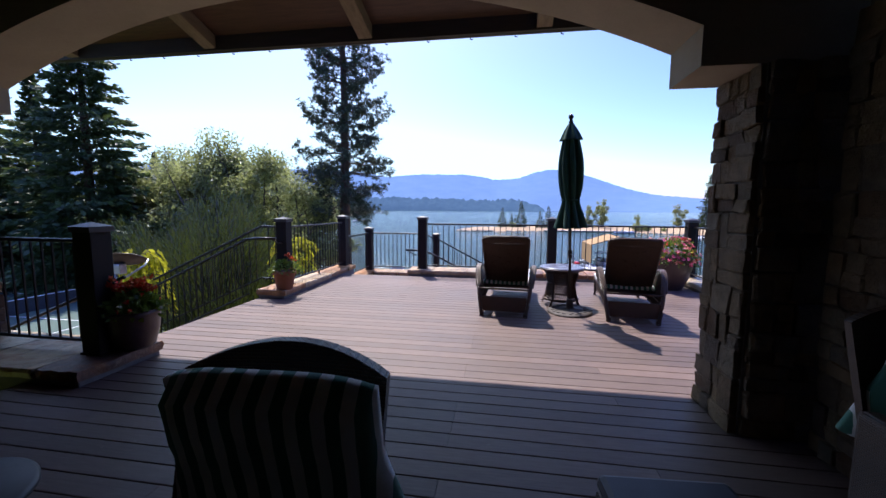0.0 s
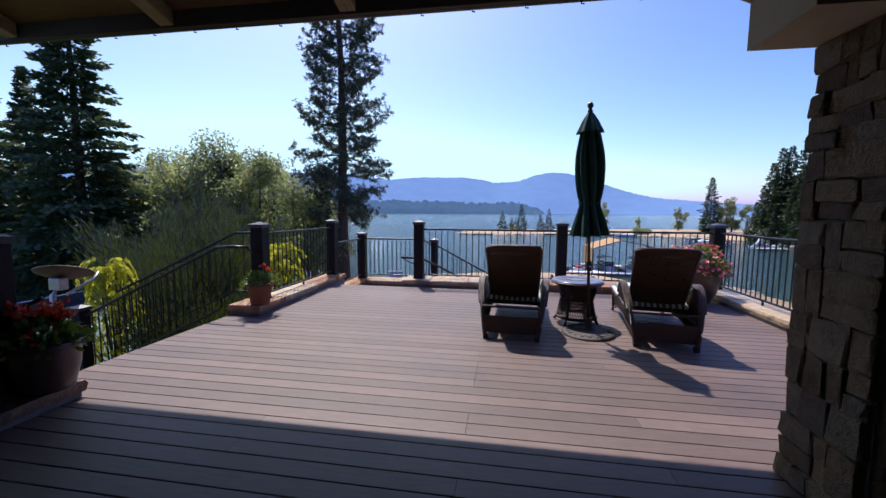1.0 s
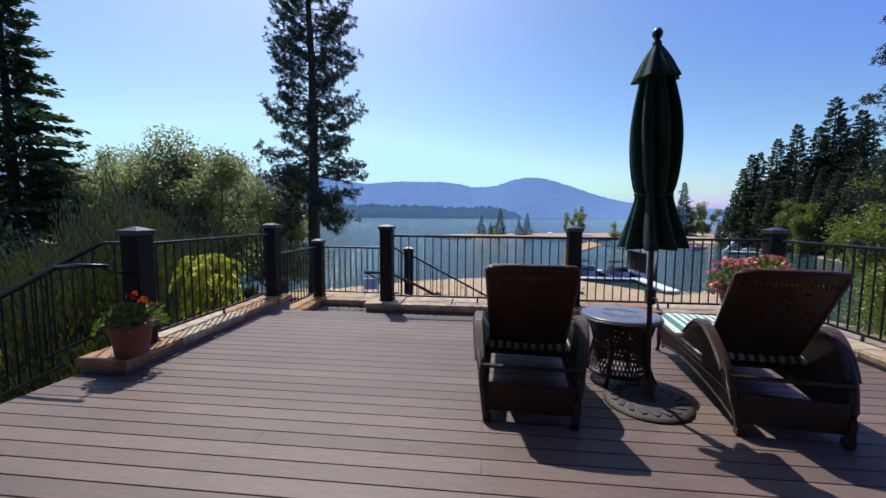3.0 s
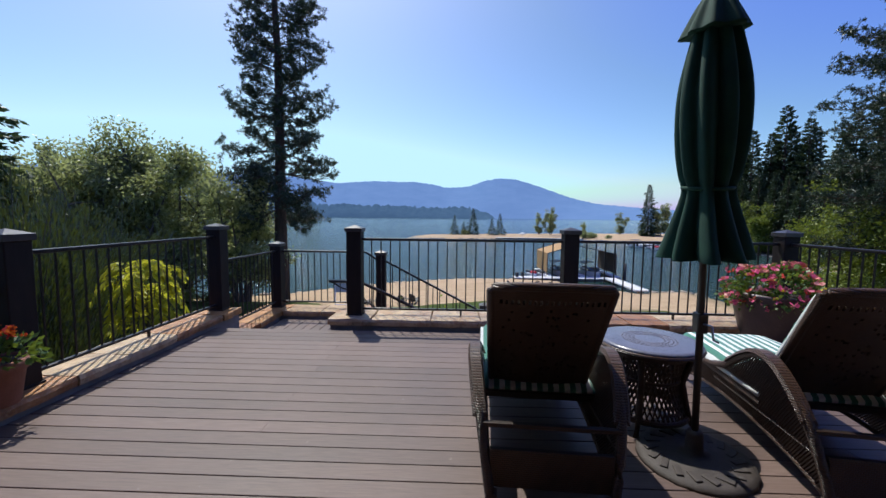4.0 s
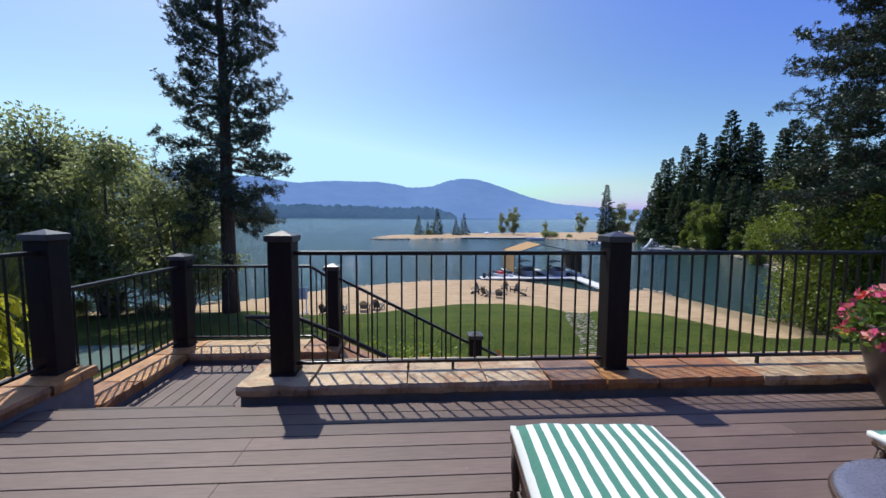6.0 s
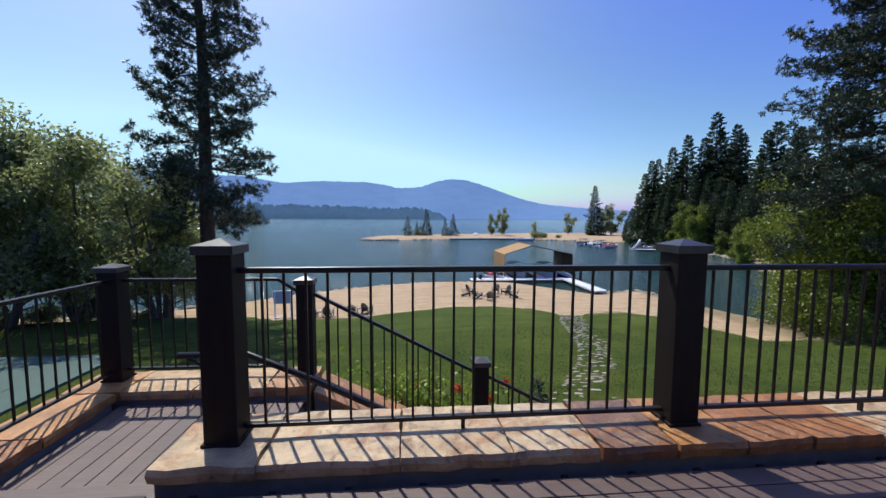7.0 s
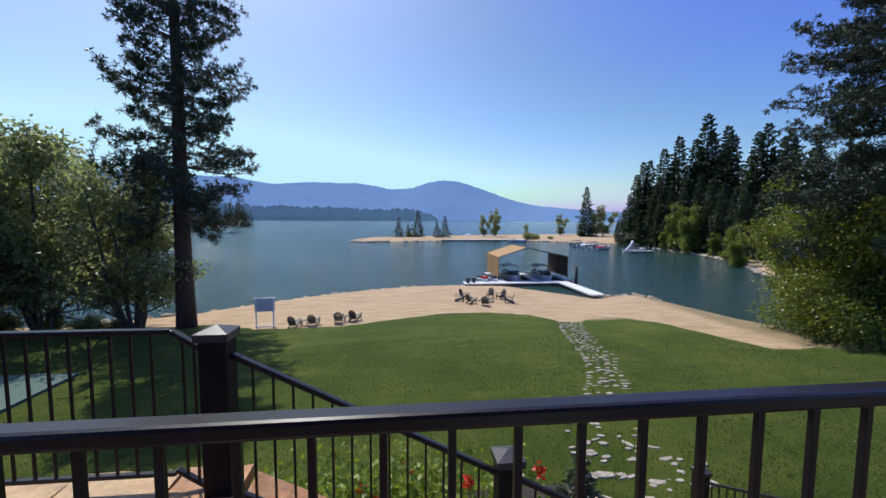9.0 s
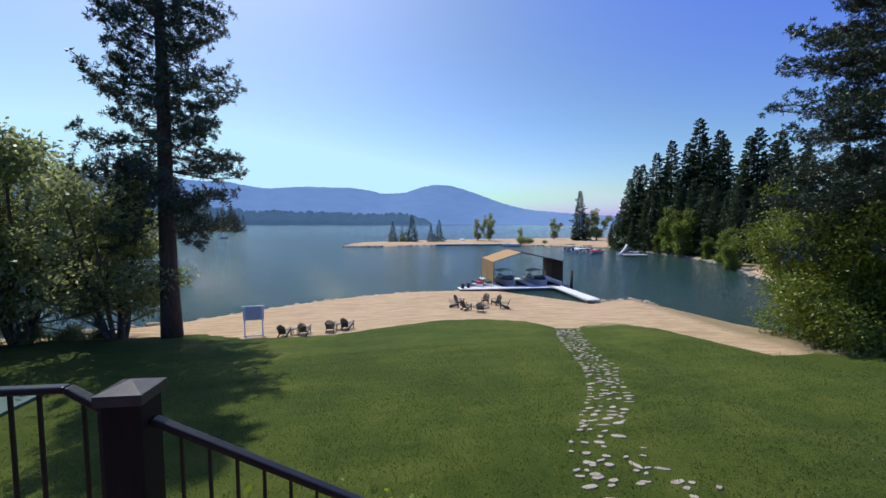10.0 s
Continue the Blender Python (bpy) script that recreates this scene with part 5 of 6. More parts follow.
lathe("pedestal", [(0.17, 0.081), (0.16, 0.11), (0.08, 0.16), (0.06, 0.30), (0.10, 0.46), (0.14, 0.498)], WICKER, pt, 20)


# ---- trees and shrubs ----
def limb_path(start, way, length, droop, curl, rng, n=5):
    pts, p, d = [np.array(start, float)], np.array(start, float), np.array(way, float)
    for i in range(n):
        d = d + np.array((0, 0, -droop + curl * i / n)) * 0.3 + rng.normal(0, 0.07, 3)
        d /= np.linalg.norm(d)
        p = p + d * length / n
        pts.append(p.copy())
    return pts


def pine(m, height, first, spread, seed, limbs=120, needle=0.30, twigs=11, per=17, label="tall ponderosa pine with a dark bare lower trunk", trunk=0.45):
    """A tall pine: bare trunk, tiers of upturned limbs, round bursts of needles with gaps."""
    rng = np.random.default_rng(seed)
    t = thing("pine_tree", label, "pine tree", m)
    path = [(0.25 * math.sin(k * 0.9 + seed) * k / 9, 0.2 * math.cos(k * 1.3) * k / 9, height * k / 9 - (0.5 if k == 0 else 0)) for k in range(10)]
    tube("trunk", path, [trunk * (1.18 if k == 0 else 1 - 0.88 * k / 9) for k in range(10)], BARK, t, 12)
    chunks, base, way = [], [], []
    for i in range(limbs):
        h = first + (height * 0.985 - first) * ((i + rng.uniform(-3, 3)) / limbs)
        h = min(max(h, first), height * 0.985)
        k = (h - first) / (height - first)
        shape = (0.72 + 0.28 * math.sin(min(1, k * 2.6) * math.pi / 2)) * (1 - k) ** 0.5 + 0.06
        ln = spread * shape * rng.choice((0.55, 0.8, 0.9, 1.0, 1.05)) * rng.uniform(0.92, 1.08)
        a = i * 2.39996 + rng.uniform(-0.6, 0.6)
        el = rng.uniform(-0.35, 0.12) + 0.6 * k
        idx = min(8, int(h / height * 9))
        c = np.array(path[idx]) * (1 - (h / height * 9 - idx)) + np.array(path[idx + 1]) * (h / height * 9 - idx)
        pts = limb_path((c[0], c[1], h), (math.cos(a), math.sin(a), el), ln, 0.45 * (1 - k), 1.3, rng, 6)
        r0 = 0.018 + 0.024 * ln / 2
        chunks.append(tube_data([tuple(p) for p in pts], [r0 * (1 - 0.8 * q / 6) for q in range(7)], 5, False))
        n_tw = max(3, int(twigs * (0.4 + 0.75 * ln / spread)))
        for q in range(n_tw + 1):
            s = 6 * (0.30 + 0.70 * (q + rng.uniform(-0.3, 0.3)) / n_tw)
            s = min(5.999, max(1.2, s))
            j = int(s)
            p = pts[j] + (pts[j + 1] - pts[j]) * (s - j)
            ahead = (pts[j + 1] - pts[j]) / np.linalg.norm(pts[j + 1] - pts[j])
            side = np.cross(ahead, (0, 0, 1)) * (1 if q % 2 else -1)
            d = ahead * 0.6 + side * rng.uniform(0.3, 1.1) + np.array((0, 0, rng.normal(0.25, 0.5)))
            d /= np.linalg.norm(d)
            reach = rng.uniform(0.4, 1.35) * min(1.0, ln / 3.0) * (1.2 - 0.5 * s / 6)
            chunks.append(tube_data([tuple(p), tuple(p + d * reach)], 0.016, 3, False))
            for w in (1.0, 0.8, 0.5, rng.uniform(0.6, 1.1)):
                tw = p + d * reach * w + rng.normal(0, 0.14, 3)
                nn = rng.normal(size=(per, 3)) + d * 0.5 + (0, 0, 0.2)
                base.append(np.repeat(tw[None], per, 0))
                way.append(nn)
    v, f = merge(chunks)
    add_mesh("branch_frame", v, f, BARK, t)
    kites("crown", np.concatenate(base), np.concatenate(way), needle, needle * 0.19, PINELEAF, t, rng)
    return t


def fir(name, label, height, radius, seed, branches=90, sprays=24, size=0.55, mat=None, low=0.04, rounded=False, full=1.05):
    """A dense conifer of drooping boughs, each with many flat sprays."""
    rng = np.random.default_rng(seed)
    t = thing(name, label, "conifer tree")
    tube("trunk", [(0, 0, -0.6), (0.1, 0, height * 0.5), (0, 0, height)], [height * 0.016, height * 0.010, 0.03], BARK, t, 8)
    base, way, scale = [], [], []
    for i in range(branches):
        k = (i + rng.uniform(0, 1)) / branches
        k = k ** 1.12
        h = height * (low + (1 - low) * k)
        shape = math.sin(math.pi * min(1, k * 0.9 + 0.08)) ** 0.7 if rounded else (1 - k) ** full
        ln = radius * shape * rng.uniform(0.45, 1.2) + 0.08
        a = i * 2.39996 + rng.uniform(-0.4, 0.4)
        d = np.array((math.cos(a), math.sin(a), 0.15 + 0.35 * k - 0.35 * (1 - k)))
        side = np.array((-math.sin(a), math.cos(a), 0))
        s = rng.uniform(0.12, 1.0, sprays) ** 0.75
        p = np.array((0, 0, h)) + d * (s * ln)[:, None] + np.array((0, 0, -0.10)) * ((s * ln) ** 2 / max(ln, 0.3))[:, None]
        w = rng.normal(0, 1, sprays) * (1 - 0.6 * s)
        p = p + side * (w * ln * 0.18)[:, None] + rng.normal(0, 0.05 * radius / 3, (sprays, 3))
        base.append(p)
        scale.append(np.full(sprays, 0.9 if rounded else 0.35 + 0.65 * (1 - k)))
        way.append(d * 0.8 + side * w[:, None] * 0.9 + np.array((0, 0, -0.25)) + rng.normal(0, 0.25, (sprays, 3)))
    sizes = np.concatenate(scale)
    kites("crown", np.concatenate(base), np.concatenate(way), size * sizes, size * 0.40 * sizes, mat or FIRLEAF, t, rng)
    return t


def broadleaf(name, label, height, spread, seed, stems=4, leaves=26000, leaf=0.16, mat=None, clumps=46, clump_r=1.5, low=0.25, slim=0.38, category="tree", lean=0.28, bark=None, twigs=3):
    """A many-stemmed tree: forking limbs, clumps of leaves with gaps between."""
    rng = np.random.default_rng(seed)
    t = thing(name, label, category)
    chunks, ends = [], []
    tr = 0.012 * height
    for s in range(stems):
        a = 2 * math.pi * s / stems + rng.uniform(-0.5, 0.5)
        d = np.array((math.cos(a) * lean, math.sin(a) * lean, 1.0)) + rng.normal(0, 0.06, 3)
        ln = height * rng.uniform(0.72, 0.95)
        pts = limb_path((math.cos(a) * 0.25, math.sin(a) * 0.25, -0.4), d, ln, 0.05, 0.02, rng, 7)
        chunks.append(tube_data([tuple(p) for p in pts], [tr * (1 - 0.85 * q / 7) for q in range(8)], 7, False))
        ends.append((pts[-1], 0.75))
        for b in range(9):
            j = rng.integers(1, 7)
            p = pts[j]
            aa = rng.uniform(0, 2 * math.pi)
            out = np.array((math.cos(aa), math.sin(aa), rng.uniform(-0.35, 1.5)))
            bl = spread * rng.uniform(0.4, 0.95) * (1 - 0.08 * j)
            q = limb_path(p, out, bl, 0.12, -0.1, rng, 4)
            chunks.append(tube_data([tuple(x) for x in q], [tr * 0.42 * (1 - 0.8 * i / 4) for i in range(5)], 5, False))
            ends += [(q[-1], 1.0), (q[3], 0.7), (q[2], 0.5)]
    pick = rng.integers(0, len(ends), clumps)
    cs, rs = [], []
    for i in pick:
        c = ends[i][0] + rng.normal(0, 0.35, 3) * clump_r * 0.6
        if c[2] < height * low:
            c[2] = height * low + rng.uniform(0, 0.2) * height
        cs.append(c)
        rs.append(clump_r * rng.uniform(0.55, 1.15))
        if twigs:
            near = ends[i][0]
            for _ in range(twigs):
                w = rng.normal(size=3) + np.array((0, 0, 0.3))
                tip = c + w / np.linalg.norm(w) * rs[-1] * 0.9
                chunks.append(tube_data([tuple(near), tuple(c * 0.55 + near * 0.45 + (tip - c) * 0.3), tuple(tip)], [0.018 * tr / 0.15, 0.012 * tr / 0.15, 0.005], 3, False))
    v, f = merge(chunks)
    add_mesh("branch_frame", v, f, bark or BARKG, t)
    cs, rs = np.array(cs), np.array(rs)
    w = rs ** 2 / np.sum(rs ** 2)
    which = rng.choice(clumps, leaves, p=w)
    u = rng.normal(size=(leaves, 3))
    u /= np.linalg.norm(u, axis=1, keepdims=True)
    rad = rng.uniform(0.05, 1.0, leaves) ** 0.45 * rng.uniform(0.75, 1.35, leaves)
    p = cs[which] + u * (rad * rs[which])[:, None] * np.array((1.0, 1.0, 0.8))
    way = u * 0.5 + rng.normal(0, 0.7, (leaves, 3)) + np.array((0, 0, -0.35))
    kites("crown", p, way, leaf, leaf * slim, mat or WILLOW, t, rng)
    return t


def feathery(name, label, height, radius, seed, mat, plumes=60, per=170, leaf=0.16, slim=0.14, category="shrub"):
    """An upright shrub of many rising feathery plumes."""
    rng = np.random.default_rng(seed)
    t = thing(name, label, category)
    chunks, base, way = [], [], []
    for i in range(plumes):
        a = rng.uniform(0, 2 * math.pi)
        k = math.sqrt(rng.uniform(0, 1))
        tilt = 0.10 + 0.55 * k
        d = np.array((math.cos(a) * tilt, math.sin(a) * tilt, 1.0))
        ln = height * rng.uniform(0.6, 1.0) * (1.05 - 0.35 * k)
        pts = limb_path((math.cos(a) * 0.3 * k * radius, math.sin(a) * 0.3 * k * radius, -0.2), d, ln, 0.04, 0, rng, 6)
        chunks.append(tube_data([tuple(p) for p in pts], [0.03 * (1 - 0.8 * q / 6) for q in range(7)], 4, False))
        s = rng.uniform(0.12, 1.0, per) ** 0.8 * 6
        j = np.minimum(5, s.astype(int))
        P = np.array(pts)
        c = P[j] + (P[j + 1] - P[j]) * (s - j)[:, None]
        wid = radius * 0.26 * (1.15 - s / 6)[:, None] + 0.05
        off = rng.normal(0, 1, (per, 3)) * wid
        base.append(c + off * np.array((1, 1, 0.5)))
        way.append((P[j + 1] - P[j]) * 1.2 + off * 0.6 + np.array((0, 0, 0.3)))
    v, f = merge(chunks)
    add_mesh("stem_frame", v, f, BARKG, t)
    kites("leaf_mass", np.concatenate(base), np.concatenate(way), leaf, leaf * slim, mat, t, rng)
    return t


def sumac(label, height, radius, seed, fronds=80, mat=None):
    """A shrub of arching compound fronds with paired leaflets."""
    rng = np.random.default_rng(seed)
    t = thing("sumac_bush", label, "bush")
    chunks, base, way = [], [], []
    for i in range(fronds):
        a = rng.uniform(0, 2 * math.pi)
        h = height * rng.uniform(0.15, 0.92)
        r0 = radius * 0.75 * math.sqrt(rng.uniform(0, 1)) * (1.15 - 0.75 * h / height)
        start = (math.cos(a) * r0, math.sin(a) * r0, h)
        pts = limb_path(start, (math.cos(a), math.sin(a), 0.55), rng.uniform(0.45, 0.75) * radius * 0.8, 0.9, -0.6, rng, 6)
        chunks.append(tube_data([tuple(p) for p in pts], 0.008, 4, False))
        if i % 4 == 0:
            chunks.append(tube_data([(0, 0, -0.2), (start[0] * 0.5, start[1] * 0.5, h * 0.6), start], [0.03, 0.025, 0.012], 5, False))
        for q in range(1, 13):
            s = q / 13 * 6
            j = min(5, int(s))
            p = pts[j] + (pts[j + 1] - pts[j]) * (s - j)
            d = pts[j + 1] - pts[j]
            d = d / np.linalg.norm(d)
            side = np.cross(d, (0, 0, 1))
            side /= max(np.linalg.norm(side), 1e-6)
            for sg in (-1, 1):
                base.append(p)
                way.append(side * sg + d * 0.45 + np.array((0, 0, -0.25)))
    v, f = merge(chunks)
    add_mesh("stem_frame", v, f, BARKG, t)
    kites("leaf_mass", np.array(base), np.array(way), radius * 0.19, radius * 0.055, mat or SUMAC, t, rng)
    return t


def gz(x, y):
    return float(ground_height(x, y))


def put(ob, x, y, turn=0.0, scale=1.0, sink=0.1, z=None):
    ob.matrix_basis = pose(x, y, (gz(x, y) if z is None else z) - sink, 0, 0, turn) @ Matrix.Scale(scale, 4)
    return ob


def again(ob, x, y, turn, scale, sink=0.1):
    c = copy_thing(ob, pose(0, 0, 0))
    c.matrix_basis = pose(x, y, gz(x, y) - sink, 0, 0, turn) @ Matrix.Scale(scale, 4)
    return c


# the two tall pines
pine(pose(-15.1, 36.5, -6.3), 38, 7.6, 5.1, 11, 190, 0.29, 12, 16, trunk=0.58)
pine(pose(30.3, 28.0, -6.3), 34, 7.2, 7.4, 12, 260, 0.27, 18, 17, "big ponderosa pine on the bank", trunk=0.5)
# spruces
sp = fir("spruce_tree", "tall dark spruce beyond the tennis court", 28, 7.0, 3, 220, 150, 0.8, SPRUCE, low=0.03)
put(sp, -35, 28.5)
again(sp, -43, 26, 80, 0.9)
again(sp, -48, 34, 150, 0.8)
again(sp, -56, 30, 30, 0.95)
again(sp, -44, 44, 200, 0.6)
# willows on the shore
w1 = broadleaf("willow_tree", "grey-green many-stemmed willow at the lake edge", 16.6, 6.0, 5, 7, 24000, 0.32, WILLOW, 105, 1.55, 0.18, 0.5, twigs=1)
put(w1, -24.3, 36.6)
w2 = broadleaf("willow_tree", "grey-green many-stemmed willow at the lake edge", 14.3, 5.2, 8, 6, 20000, 0.31, WILLOW, 95, 1.4, 0.18, 0.5, twigs=1)
put(w2, -18.8, 37.0)
again(w1, -31, 35.5, 130, 1.0)
again(w2, -27, 34.0, 70, 1.05)
again(w1, -37.5, 37.5, 230, 1.0)
again(w2, -34, 33, 300, 0.85)
# bright willow on the near bank
w3 = broadleaf("willow_tree", "bright green spreading willow on the bank", 12.4, 6.0, 15, 9, 76000, 0.24, WILLOWR, 190, 1.6, 0.05, 0.55, lean=0.42)
put(w3, 31.2, 31.2)
again(w3, 35.5, 34.0, 120, 0.95)
again(w3, 37, 29, 220, 0.9)
again(w3, 42, 37, 40, 1.0)
# feathery shrubs beside the deck
fs = feathery("tamarisk_shrub", "tall feathery green shrub beside the deck", 5.6, 1.9, 4, JUNIPER, 110, 230, 0.19, 0.17)
put(fs, -7.4, 9.4, 0, 0.84, z=-2.0)
for x, y, z, a, k in ((-8.8, 11.6, -2.2, 190, 0.86), (-10.4, 13.2, -2.6, 250, 0.92), (-5.6, 7.7, -2.2, 120, 0.62)):
    more = copy_thing(fs, pose(0, 0, 0))
    put(more, x, y, a, k, z=z)
sm = sumac("yellow-green sumac bush with arching fronds", 2.7, 1.5, 6)
sm.matrix_basis = pose(-6.9, 6.9, -1.9) @ Matrix.Diagonal((0.40, 0.40, 1.02, 1))
sm2 = copy_thing(sm, pose(0, 0, 0))
sm2.matrix_basis = pose(-5.0, 9.5, -1.35, 0, 0, 90) @ Matrix.Diagonal((0.50, 0.50, 0.84, 1))
lowb = broadleaf("low_bush", "small rounded green garden bush", 1.0, 0.6, 17, 5, 3500, 0.07, BUSHY, 22, 0.28, 0.25, 0.5, "bush")
bed = thing("planting_bed", "raised stone-edged flower bed beside the stair", "flower bed", kind="structure")
part("edge", box_bm(-3.5, 2.1, 10.68, 12.3, -4.6, -1.80, 0.03), MORTAR, bed)
part("soil", box_bm(-3.4, 2.0, 10.70, 12.2, -1.81, -1.72, 0.02), SOIL, bed)
for x, y, s in ((0.35, 11.2, 1.0), (-0.2, 11.5, 1.1), (-0.7, 11.6, 0.8), (0.9, 11.3, 0.7)):
    b = copy_thing(lowb, pose(0, 0, 0)) if x != 0.35 else lowb
    b.matrix_basis = pose(x, y, -1.74, 0, 0, x * 200) @ Matrix.Scale(s * 0.8, 4)
dwarf = fir("dwarf_spruce", "small dark dwarf spruce in the flower bed", 1.3, 0.42, 71, 60, 30, 0.13)
dwarf.matrix_basis = pose(1.55, 11.25, -1.74) @ Matrix.Scale(0.75, 4)
rb = thing("rose_bush", "yellow-green bed shrub with red roses", "rose bush", pose(-0.35, 11.05, -1.74))
rngb = np.random.default_rng(77)
u = rngb.normal(size=(3600, 3)) * np.array((0.55, 0.20, 0.22)) + (0, 0, 0.72)
kites("leaf_mass", u, rngb.normal(size=(3600, 3)) + (0, 0, 0.3), 0.075, 0.045, BUSHY, rb, rngb)
tube("stem", [(0, 0, -0.05), (0.05, 0, 0.4), (0, 0.05, 0.8)], 0.03, BARKG, rb, 6)
for k in range(9):
    c0 = np.array((rngb.normal(0, 0.6), rngb.normal(0, 0.2), rngb.uniform(0.85, 1.15)))
    c = np.concatenate([rngb.normal(0, 0.02, (10, 3)) + c0, rngb.normal(0, 0.4, (10, 3))], 1)
    blossoms("rose", c, 0.035, RED, rb, rngb)

# far conifers on the bay's bank and on the spit
far = [fir("fir_tree", "tall dark fir on the far bank", 29, r, 40 + i, 170, 56, 1.2, full=0.62) for i, r in enumerate((5.2, 6.2, 4.6))]
tiny = fir("fir_tree", "dark fir in the distance", 28, 6.0, 47, 56, 12, 2.6)
put(tiny, 118, 205, 0, 0.4)
fr = random.Random(5)
# the wood on the bay's far bank: place and height of each tree's top
WOOD_BACK = [(78.2, 140, 1.2), (77.4, 135, 5.2), (76.6, 130.6, 10), (77.7, 128.8, 16.2), (78.1, 126, 20), (79.6, 124.9, 20.4), (79.9, 118.9, 23), (82.4, 115.8, 26.1), (84.8, 112.3, 24.7), (86.8, 110.5, 31.3), (88.2, 105, 26.8), (87.5, 97.4, 17.5), (87.1, 94.8, 23), (89.4, 94.6, 25), (89.9, 89.3, 22.8), (90.4, 84, 19.2), (90.9, 76.7, 17.2), (91.8, 72, 17.7)]
WOOD_FRONT = [(74, 121, 3.5), (76, 117.8, 8), (76, 114, 10.5), (77, 110.8, 11.8), (77.5, 106, 13.5), (78, 101.5, 13.1), (77, 96.5, 11.8), (76, 92, 10.5), (75, 87.4, 9), (72.6, 82.6, 9.6), (72.5, 78, 9.2), (73.1, 73.4, 9), (72, 68, 9.5), (70, 62, 8)]
wood = WOOD_BACK + WOOD_FRONT
wood += [(x + fr.uniform(3, 8), y + fr.uniform(-4, 4), z - fr.uniform(1, 5)) for x, y, z in WOOD_BACK[3:]]
wood += [(x + fr.uniform(1, 3), y + fr.uniform(-3, 3), z * fr.uniform(0.4, 0.8)) for x, y, z in WOOD_BACK[3:]]
for i, (x, y, z) in enumerate(wood):
    s = (z - gz(x, y) + 0.3) / 29
    if i < 3:
        put(far[i], x, y, fr.uniform(0, 360), s, 0.3)
    else:
        again(far[i % 3], x, y, fr.uniform(0, 360), s, 0.3)
bank = broadleaf("bank_tree", "light green young tree at the water's edge", 12, 2.6, 19, 3, 9000, 0.42, WILLOWR, 90, 1.1, 0.06, 0.5, lean=0.1)
put(bank, 73.6, 103.7, 0, 1.2)
for x, y, s in ((73.4, 97.6, 1.12), (65.5, 77.2, 0.75), (61.5, 71.5, 0.62), (74.5, 109.2, 0.62), (70.5, 87.5, 0.55), (76, 117, 0.5), (78, 127, 0.4), (69, 82, 0.6), (57, 60, 0.7)):
    again(bank, x, y, x * 31, s)
isl = fir("spit_fir", "small conifer on the sand spit", 8.5, 2.5, 61, 60, 22, 0.8, FIRLEAF, 0.04)
put(isl, -0.5, 172)
for x, y, s in ((7.6, 174, 1.35), (15.5, 171, 0.85), (19.2, 173, 1.1), (3.5, 173, 0.7)):
    again(isl, x, y, x * 40, s)
cot = broadleaf("spit_tree", "slender young cottonwood on the sand spit", 11.5, 2.4, 63, 3, 4600, 0.38, WILLOW, 120, 0.75, 0.10, 0.55, lean=0.08)
put(cot, 37.2, 178)
for x, y, s in ((41.8, 176, 1.25), (75, 183, 1.05), (57.5, 180, 0.6), (87.5, 173, 1.35), (91.5, 174, 1.45)):
    again(cot, x, y, x * 23, s)
again(far[1], 82.5, 172.7, 40, 0.76, 0.3)
for i in range(16):
    again(tiny, fr.uniform(104, 150), fr.uniform(150, 205), fr.uniform(0, 360), fr.uniform(0.22, 0.36), 0.3)
lowspit = broadleaf("spit_bush", "round green bush on the sand spit", 3.5, 3.0, 65, 5, 2600, 0.4, WILLOW, 24, 1.2, 0.1, category="bush")
put(lowspit, 51, 158)
again(lowspit, 54.5, 158.5, 40, 0.8)
again(lowspit, 60, 157, 140, 0.5)
again(lowspit, 4.5, 172, 90, 0.8)
for x, y, s in ((-29, 35.6, 0.42), (-26.5, 36.0, 0.5), (-23.8, 36.3, 0.38), (-22, 36.9, 0.46), (-20.2, 37.3, 0.36)):
    shore_bush = again(lowspit, x, y, x * 17, s)
    tagged(shore_bush, "low dark green shrub on the shore under the willows", "bush")
# left wooded point
v, f = [], []
for j in range(7):
    for i in range(25):
        k, a = j / 6, 2 * math.pi * i / 24
        r = 1 - k
        v.append((-226 + 62 * r * math.cos(a), 478 + 26 * r * math.sin(a), WATER_Z - 1.2 + 2.6 * (1 - r * r) + (0.4 * math.sin(5 * a) if 0 < j < 6 else 0)))
for j in range(6):
    for i in range(24):
        f.append((j * 25 + i, j * 25 + i + 1, (j + 1) * 25 + i + 1, (j + 1) * 25 + i))
head = tagged(add_mesh("ground_headland", v, f, ROCK, smooth=True), "low rocky wooded headland across the water", "headland", kind="structure")
for i in range(46):
    x, y = -167 - i * 2.4, 474 + fr.uniform(-14, 14)
    s = min(1.0, 0.62 + i * 0.08) * fr.uniform(0.75, 1.1)
    c = copy_thing(tiny, pose(0, 0, 0))
    c.matrix_basis = pose(x, y, WATER_Z - 0.5, 0, 0, i * 50) @ Matrix.Scale(s, 4)


